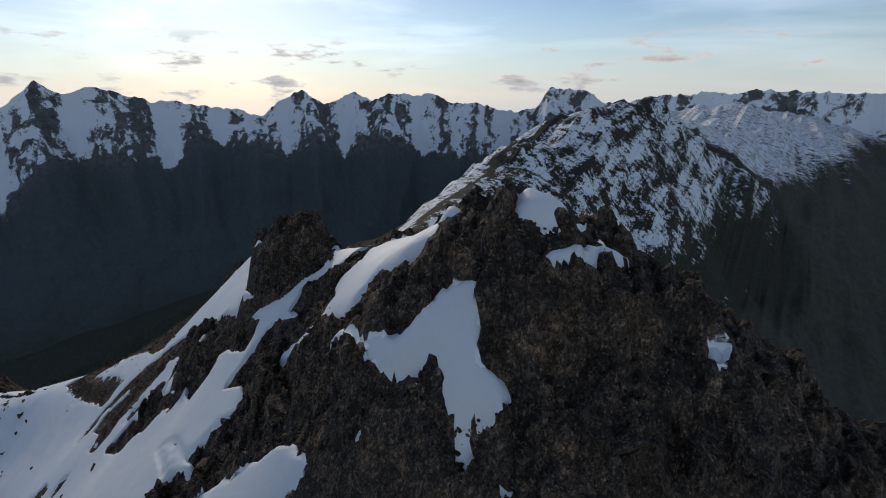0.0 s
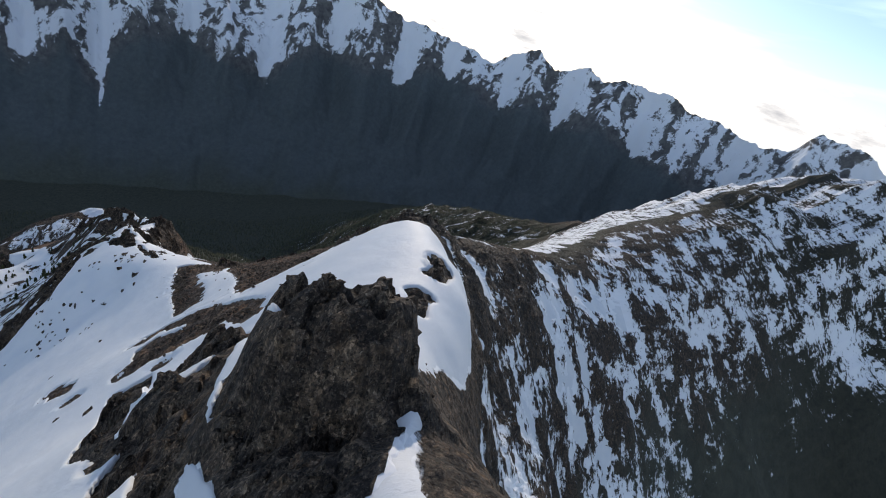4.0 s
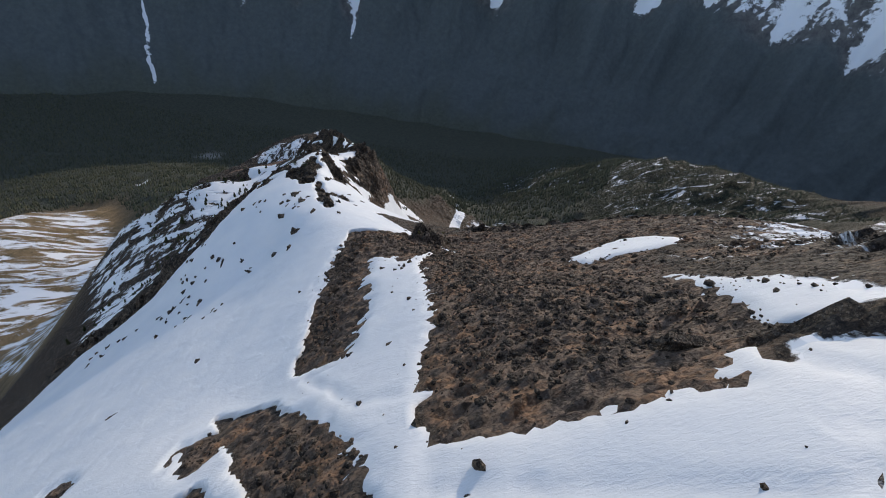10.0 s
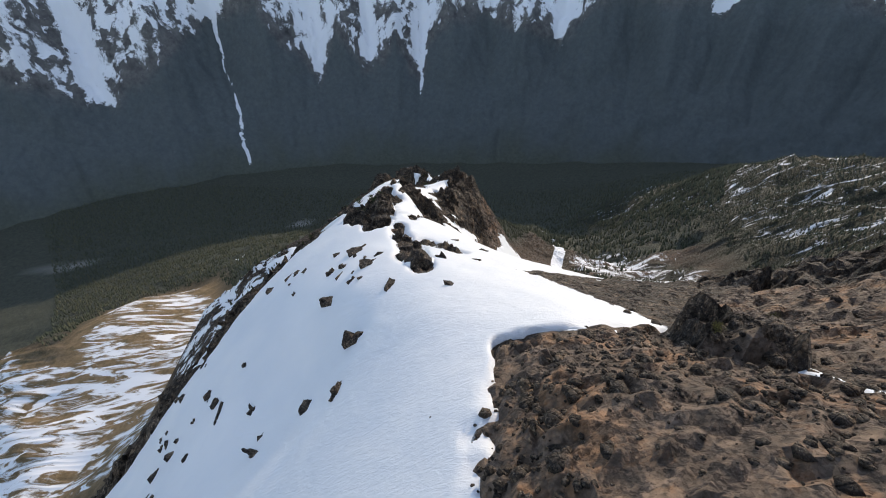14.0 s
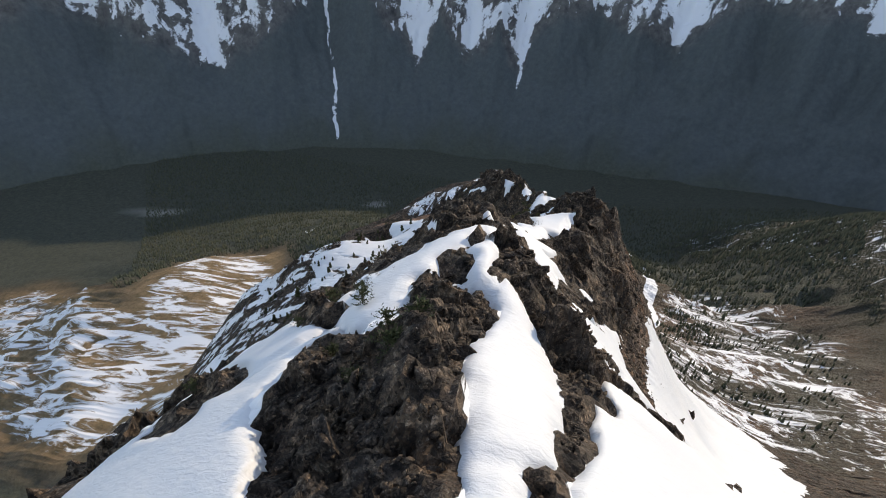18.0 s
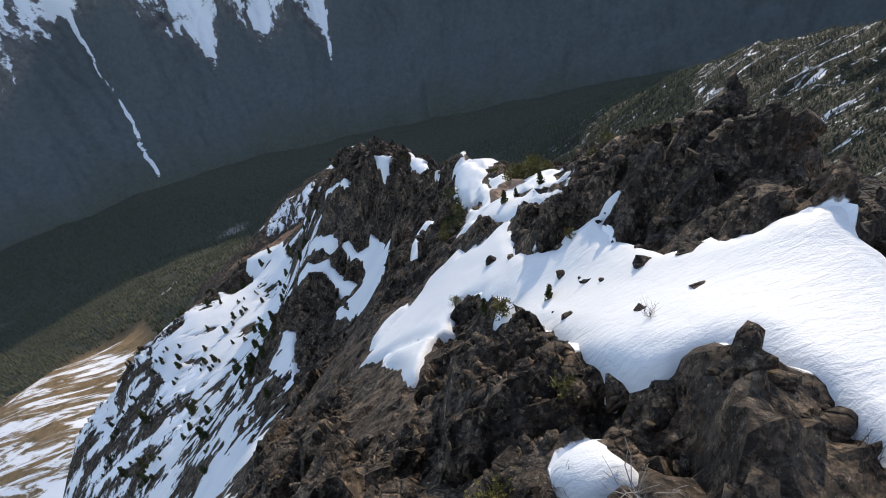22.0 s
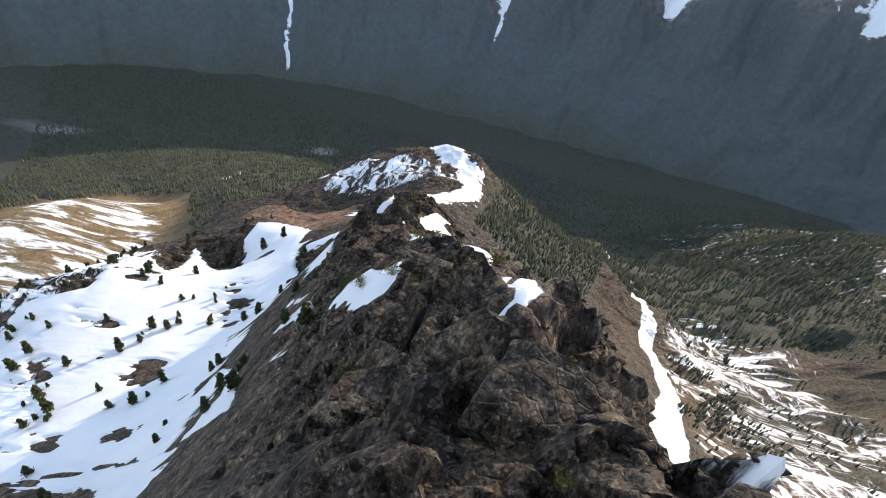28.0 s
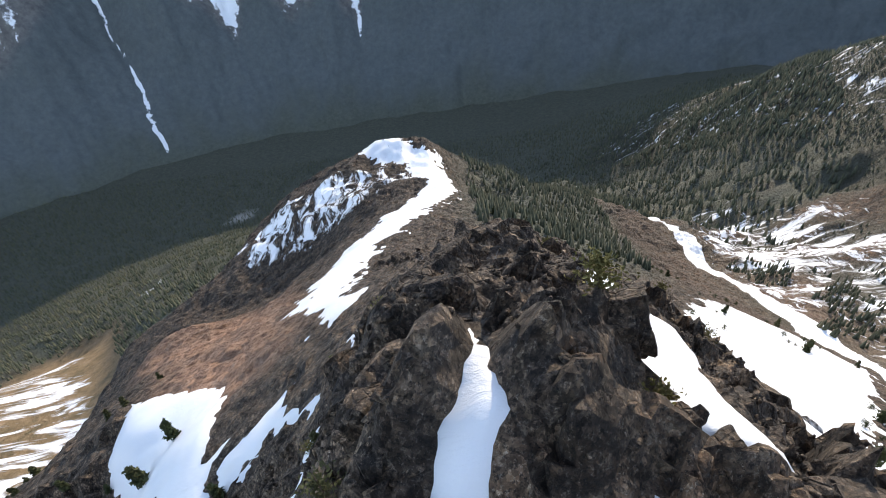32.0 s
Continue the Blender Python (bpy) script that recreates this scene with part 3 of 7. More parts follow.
def make_ground():
    """Rock, scree, turf, forest floor and thin snow, by the fields laid on the sheet."""
    m, nt = material("mountain_ground")
    c, mid, fine = rock_colour(nt)
    stones = grain(nt, 0.7, kind="F1")
    faces_a, tone = broken(nt, 2.2, (1, 1, 0.55))
    faces_b, tone2 = broken(nt, 0.7, (1, 1, 0.8))
    chips, tone3 = broken(nt, 0.25, (1, 1, 0.6))
    c = blend(nt, 0.85, c, ramp(nt, tone, [(0.0, (0.3, 0.29, 0.29)), (0.6, (0.75, 0.73, 0.71)), (1.0, (1.3, 1.22, 1.12))]), "MULTIPLY")
    c = blend(nt, 0.6, c, ramp(nt, tone2, [(0.0, (0.4, 0.39, 0.38)), (1.0, (1.15, 1.12, 1.08))]), "MULTIPLY")
    c = blend(nt, 0.8, c, ramp(nt, tone3, [(0.0, (0.35, 0.34, 0.33)), (0.7, (1.0, 0.98, 0.96)), (1.0, (2.0, 1.9, 1.8))]), "MULTIPLY")
    gap_line = grain(nt, 1.8, kind="DISTANCE_TO_EDGE", stretch=(1, 1, 0.5))
    c = blend(nt, calc(nt, "MULTIPLY", calc(nt, "SUBTRACT", 1.0, span(nt, gap_line, 0.0, 0.05)), 0.25), c, (0.02, 0.018, 0.016))
    scree = ramp(nt, grain(nt, 2.5, 7, 0.7), [(0.3, (0.06, 0.043, 0.033)), (0.5, (0.13, 0.092, 0.068)), (0.7, (0.25, 0.18, 0.135))])
    scree = blend(nt, calc(nt, "MULTIPLY", span(nt, grain(nt, 6, 6, 0.7), 0.48, 0.62), 0.6), scree, (0.33, 0.175, 0.09))
    scree = blend(nt, calc(nt, "MULTIPLY", span(nt, stones, 0.4, 0.8), 0.6), scree, (0.06, 0.046, 0.036))
    c = blend(nt, field(nt, "scree"), c, scree)
    red = ramp(nt, grain(nt, 3.5, 7, 0.75), [(0.3, (0.14, 0.08, 0.055)), (0.5, (0.32, 0.185, 0.12)), (0.7, (0.46, 0.31, 0.22))])
    c = blend(nt, field(nt, "red"), c, red)
    wood = ramp(nt, grain(nt, 16, 7, 0.75), [(0.35, (0.058, 0.064, 0.05)), (0.55, (0.092, 0.098, 0.072)), (0.72, (0.14, 0.135, 0.095))])
    c = blend(nt, field(nt, "forest"), c, wood)
    # dense wood, darkened further: the shade of backlit trees is painted into it
    c = blend(nt, field(nt, "shaded_thicket"), c, ramp(nt, grain(nt, 9, 6, 0.7), [(0.35, (0.024, 0.026, 0.017)), (0.7, (0.06, 0.058, 0.036))]))
    turf = ramp(nt, grain(nt, 22, 7, 0.7), [(0.3, (0.12, 0.1, 0.05)), (0.5, (0.29, 0.2, 0.105)), (0.7, (0.42, 0.29, 0.17))])
    c = blend(nt, field(nt, "turf"), c, turf)
    c = blend(nt, field(nt, "pale"), c, (0.42, 0.4, 0.37))
    # snow left lying in hollows and streaks
    lie = grain(nt, 10, 8, 0.72, 0.8, (1.0, 0.5, 0.6))
    snow = calc(nt, "MULTIPLY", calc(nt, "ADD", lie, calc(nt, "SUBTRACT", field(nt, "snowy"), 0.98)), 22.0, True)
    wall_lie = calc(nt, "ADD", grain(nt, 22, 9, 0.7, 0.6, (1.0, 0.6, 0.6)), calc(nt, "MULTIPLY", calc(nt, "SUBTRACT", grain(nt, 6, 6, 0.7, 0.5), 0.5), 0.8))
    wall_snow = calc(nt, "MULTIPLY", calc(nt, "ADD", wall_lie, calc(nt, "SUBTRACT", field(nt, "wall"), 0.98)), 22.0, True)
    snow = calc(nt, "MAXIMUM", snow, wall_snow)
    bands = grain(nt, 34, 8, 0.66, 1.0, (0.3, 1.5, 0.8))
    drift = calc(nt, "MULTIPLY", calc(nt, "ADD", bands, calc(nt, "SUBTRACT", field(nt, "drift"), 0.98)), 16.0, True)
    snow = calc(nt, "MAXIMUM", snow, drift)
    c = blend(nt, snow, c, (0.83, 0.84, 0.86))
    bare = calc(nt, "SUBTRACT", 1.0, snow)
    relief = calc(nt, "MULTIPLY", calc(nt, "ADD", calc(nt, "ADD", calc(nt, "ADD", faces_a, faces_b), chips), calc(nt, "SUBTRACT", calc(nt, "MULTIPLY", fine, 0.1), calc(nt, "MULTIPLY", stones, 0.12))), bare)
    finish(nt, c, 0.85, relief, 1.0, 1.4)
    return m


def make_range():
    """Far mountains: forest below, tinted blue-grey with painted haze; rock and snow above."""
    m, nt = material("far_mountain")
    rock = ramp(nt, grain(nt, 60, 8, 0.7), [(0.3, (0.05, 0.05, 0.052)), (0.7, (0.2, 0.19, 0.18))])
    # pale blue-grey wood: the haze of distance is put into this colour
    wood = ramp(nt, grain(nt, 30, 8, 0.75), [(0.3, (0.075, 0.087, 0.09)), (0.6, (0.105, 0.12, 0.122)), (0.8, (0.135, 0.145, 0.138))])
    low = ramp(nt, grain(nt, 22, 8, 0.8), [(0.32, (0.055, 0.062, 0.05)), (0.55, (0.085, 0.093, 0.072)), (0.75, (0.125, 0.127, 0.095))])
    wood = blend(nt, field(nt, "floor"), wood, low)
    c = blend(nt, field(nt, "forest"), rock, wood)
    lie = calc(nt, "ADD", calc(nt, "MULTIPLY", grain(nt, 170, 10, 0.66, 1.2), 0.95), calc(nt, "MULTIPLY", grain(nt, 16, 6, 0.75), 0.35))
    snow = calc(nt, "MULTIPLY", calc(nt, "ADD", lie, calc(nt, "SUBTRACT", field(nt, "snowy"), 1.15)), 14.0, True)
    c = blend(nt, snow, c, (0.84, 0.85, 0.88))
    finish(nt, c, 0.9)
    return m


ROCK, SNOW, GROUND, RANGE = make_rock(), make_snow(), make_ground(), make_range()

# ---- the sheets of land ----


def sheet(name, x, y, z, mat, fields=None, keep=None, flat=None):
    """A mesh over a grid of places; keep: which faces stay."""
    rows, cols = z.shape
    number = np.arange(rows * cols).reshape(rows, cols)
    quads = np.stack([number[:-1, :-1], number[:-1, 1:], number[1:, 1:], number[1:, :-1]], -1).reshape(-1, 4)
    if keep is not None:
        quads = quads[keep.ravel()]
    used, quads = np.unique(quads, return_inverse=True)
    quads = quads.reshape(-1, 4)
    co = np.stack([x.ravel()[used], y.ravel()[used], z.ravel()[used]], -1).astype(np.float32)
    me = bpy.data.meshes.new(name)
    me.vertices.add(len(co))
    me.vertices.foreach_set("co", co.ravel())
    me.loops.add(quads.size)
    me.loops.foreach_set("vertex_index", quads.ravel().astype(np.int32))
    me.polygons.add(len(quads))
    me.polygons.foreach_set("loop_start", np.arange(0, quads.size, 4, dtype=np.int32))
    soft = np.ones(len(quads), dtype=bool) if flat is None else ~flat.ravel()[keep.ravel() if keep is not None else slice(None)]
    me.polygons.foreach_set("use_smooth", soft)
    for key, v in (fields or {}).items():
        a = me.attributes.new(key, "FLOAT", "POINT")
        a.data.foreach_set("value", v.ravel()[used].astype(np.float32))
    me.update(calc_edges=True)
    me.materials.append(mat)
    return new(name, me)


def axis(down, up):
    """Grid lines: stretches of (from, to, step), a step over 1 that follows another stretch with 4700 or so at its end being growth."""
    def run(parts):
        v, d = [parts[0][0]], 1.0
        for a, b, k in parts:
            way = 1 if b > a else -1
            if abs(b) > 3000:
                while (b - v[-1]) * way > d:
                    d *= k
                    v.append(v[-1] + way * d)
                v.append(b)
            else:
                d = k
                v += list(a + way * np.arange(1, int(abs(b - a) / k) + 1) * k)
        return np.array(v)
    return np.unique(np.r_[run(down)[::-1], run(up)].round(4))


# bare rock: lines of (x, y, half-width)
CRAGS = [
    [(75, -60, 26), (60, -10, 18), (50, 8, 14), (45, 22, 11), (44, 36, 8), (50, 40, 4), (56, 35, 5), (63, 26, 6), (70, 16, 7)], [(38, 40, 7), (37, 50, 6), (35, 60, 6), (31, 72, 6), (24, 80, 5)], [(44, 46, 3), (42, 54, 3.5)],
    [(41, 70, 3), (48, 64, 3), (55, 65, 3.5), (63, 61, 3), (68, 58, 3.5), (73, 52, 5), (79, 44, 6), (83, 36, 5)],
    [(66, 84, 7), (68, 95, 7)],
    [(64, 130, 3), (57, 136, 3), (62, 143, 3.5), (64, 154, 2)],
    [(48, 134, 3), (43, 143, 2)], [(53, 122, 2.5), (46, 116, 3)], [(47, 148, 2.5)],
    [(121, 154, 2.2), (124, 159, 1.6)], [(105, 134, 2.4), (108, 140, 2)], [(88, 121, 4), (93, 127, 2)],
    [(134, 192, 4), (138, 205, 8), (150, 225, 14)], [(110, 205, 2.5), (122, 199, 4), (133, 192, 4)],
    [(82, 291, 5), (91, 299, 6), (97, 306, 4)], [(120, 335, 14), (170, 360, 22), (215, 355, 25)],
    [(-60, 318, 6), (-36, 321, 6), (-15, 327, 6), (2, 339, 5), (9, 358, 4), (11, 376, 5)], [(-62, 326, 7), (-42, 330, 5), (-20, 334, 4), (-4, 346, 4), (3, 364, 4), (6, 388, 5), (3, 412, 6), (0, 440, 7), (0, 460, 7)],
    [(41.5, 356, 3.2), (41, 364, 3.8), (42, 372, 2.8), (44, 380, 1.6), (45, 390, 1.5), (45, 396, 2.5)], [(55, 326, 2.0), (52, 334, 2.6), (51, 342, 2.0), (47, 354, 1.4)],
    [(54, 346, 1.4), (62, 338, 1.2)], [(49, 362, 0.8), (50.5, 374, 1.4), (49, 382, 1.6), (47, 392, 2)], [(52, 372, 0.5), (55, 386, 1.3), (58, 396, 1.5), (63, 406, 2)],
    [(41, 392, 2), (46, 397, 2.5), (50, 393, 2)], [(34, 366, 2.5), (31, 380, 3), (22, 392, 4), (16, 408, 5), (18, 426, 7), (22, 448, 7), (18, 470, 7)],
    [(10, 500, 8), (4, 530, 7), (0, 556, 6)],
    [(45, 408, 2.2), (40, 405, 3.6), (36, 404, 3.5), (32, 412, 5), (30, 424, 6), (35, 436, 5), (34, 446, 5), (42, 447, 3), (28, 452, 5)],
    [(58, 418, 2.2), (64, 430, 3), (70, 442, 5), (66, 458, 5), (62, 466, 6)],
    [(63, 484, 5), (63, 500, 5), (61, 520, 5), (56, 540, 6), (74, 500, 8), (68, 540, 10)],
    [(30, 492, 4), (38, 500, 5), (41, 507, 3), (42, 519, 3)], [(40, 528, 5), (34, 538, 8), (34, 554, 9)],
    [(46, 548, 6), (34, 565, 11), (28, 584, 13), (18, 606, 12), (8, 632, 11), (-3, 660, 10), (-9, 695, 11), (-8, 716, 9), (0, 742, 7), (-8, 780, 9), (-25, 808, 8)],
    [(-40, 722, 8), (-75, 722, 9), (-110, 706, 10), (-150, 688, 9), (-200, 684, 12), (-238, 682, 10)],
]
# scree and brown turf
SCREE = [
    [(38, 62, 4), (41, 52, 3)], [(47, 187, 4), (60, 193, 6), (72, 183, 3), (77, 172, 2.5)], [(66, 137, 3.5)], [(24, 216, 2.5)], [(32, 192, 2)], [(92, 122, 4), (84, 116, 5)],
    [(55, 176, 2)], [(66, 160, 2)], [(62, 211, 4), (69, 200, 4)], [(50, 214, 3.5)], [(80, 177, 1.2)],
    [(67, 290, 3), (64, 265, 3.2), (64, 232, 2)],
    [(86, 290, 5), (92, 262, 9), (92, 225, 9), (88, 208, 6)], [(104, 208, 6), (110, 245, 14), (125, 300, 30), (170, 300, 40)], [(150, 240, 18)],
    [(70, 286, 4), (80, 296, 6)],
    [(46, 471, 1.5), (51, 472, 4.5), (58, 472, 8)], [(72, 415, 3), (77, 470, 6)], [(47, 462, 2)],
]
# snow lying among the rocks
PATCHES = [
    [(48, 26, 1.0), (45, 27, 2.2), (43, 29, 1.4), (41, 34, 2.4), (39, 40, 1.2)], [(43, 60, 1.0), (39, 78, 1.2)], [(57, 12, 1.6), (53, 18, 1)], [(55, 2, 1.2)],
    [(46, 57, 2.4), (51, 54, 4), (58, 48, 6), (65, 42, 5), (70, 36, 2.5)], [(76, 26, 4), (81, 14, 4)],
    [(77, 268, 3), (75, 245, 3.5), (76, 226, 4), (74, 212, 5)], [(82, 256, 3.5)], [(140, 272, 8), (124, 266, 3)], [(103, 232, 1.0), (96, 222, 1.0)],
    [(42, 400, 1.8), (37, 391, 2.3), (31, 384, 3.2)], [(45, 401, 1.4), (49, 398, 1.6)], [(44, 394, 0.8), (44, 386, 0.8)], [(48, 404, 2.6), (49, 425, 5), (50, 438, 5), (52, 450, 4)],
    [(48, 446, 5), (42, 457, 5), (36, 468, 5), (31, 480, 4)], [(45, 484, 3), (49, 486, 3.6), (53, 483, 2.5)], [(40, 480, 4), (40, 472, 4), (40, 465, 4)], [(50, 492, 3), (55, 496, 3.5)], [(45, 493, 2.5), (48, 497, 3.4), (48, 504, 2.6), (47.5, 511, 2.6), (50, 518, 3), (54, 528, 3.5)],
    [(30, 532, 0.9), (22, 546, 1.3), (12, 560, 1.6), (2, 575, 2.5)], [(24, 516, 0.9), (15, 532, 1.1), (8, 546, 1.4)], [(26, 404, 1.2), (20, 409, 1.6)], [(28, 397, 1.2), (23, 400, 1.5)], [(18, 420, 1.3), (12, 426, 1.6)], [(52, 521, 3), (55, 531, 3.6)], [(18, 577, 1.0), (8, 588, 1.5)],
    [(27, 584, 2.2), (31, 576, 1.4)], [(34, 588, 1.2), (37, 578, 1.2)],
    [(25, 607, 1.6), (29, 612, 2.6), (33, 618, 2)], [(12, 602, 1.0), (14, 608, 1.3), (16, 613, 1.2)], [(8, 620, 2.2), (2, 634, 1.5)], [(5, 616, 1.2)], [(10, 634, 2.2), (6, 628, 2)], [(-3, 664, 1.8), (-7, 671, 1.2)], [(8, 666, 2.0)], [(14, 660, 1.2)],
    [(-10, 701, 1.3), (-9.5, 706, 1.3), (-7.5, 713, 1.6)], [(16, 692, 3), (10, 712, 3)], [(24, 660, 3), (30, 690, 4)],
]
# where the snow lies deep
SNOWFIELDS = [
    [(40, 60, 22), (50, 110, 30), (60, 160, 60), (40, 220, 80), (20, 280, 70), (18, 325, 44), (24, 365, 26)],
    [(108, 140, 22), (112, 155, 25), (118, 182, 21)], [(85, 205, 14)], [(48, 340, 20), (70, 360, 28), (92, 420, 30), (115, 500, 36), (125, 580, 36)],
    [(-25, 600, 22), (-70, 650, 44), (-110, 680, 36)], [(38, 715, 14), (75, 760, 24), (125, 800, 30)], [(-34, 770, 6), (-46, 795, 8), (-42, 845, 11), (-18, 900, 11), (5, 950, 9), (-5, 1020, 14), (-40, 1045, 12)],
]
# crags that stand up: x, y, height, reach across and along
HORNS = [(67, 92, 8.0, 8.5, 9.5), (63, 133, 3, 4, 5), (60, 141, 2.5, 4, 4), (48, 135, 3, 4, 4), (52, 121, 2.5, 4, 4), (46, 148, 2, 3, 3), (70, 85, 3, 6, 7), (61, 94, 3, 6, 7), (50, 25, 3, 7, 9), (60, 472, 2.0, 9, 9), (15, 582, 2.5, 7, 8), (36, 592, 3, 6, 6), (35, 572, 5, 10, 9), (34, 409, 2, 4, 5), (37.5, 421, 2.2, 3.2, 4.5), (43.5, 409, 1.0, 3.4, 3.2), (16, 620, 1.8, 4.2, 8.5), (47, 530, 3, 5, 6), (76, 47, 3, 8, 5), (82, 38, 3, 6, 6), (90, 298, 3, 5, 5),
         (40, 556, 3, 6, 8), (20, 604, 3, 5, 5), (-16, 706, 2.5, 5, 6), (121, 154, 1.5, 3, 3)]


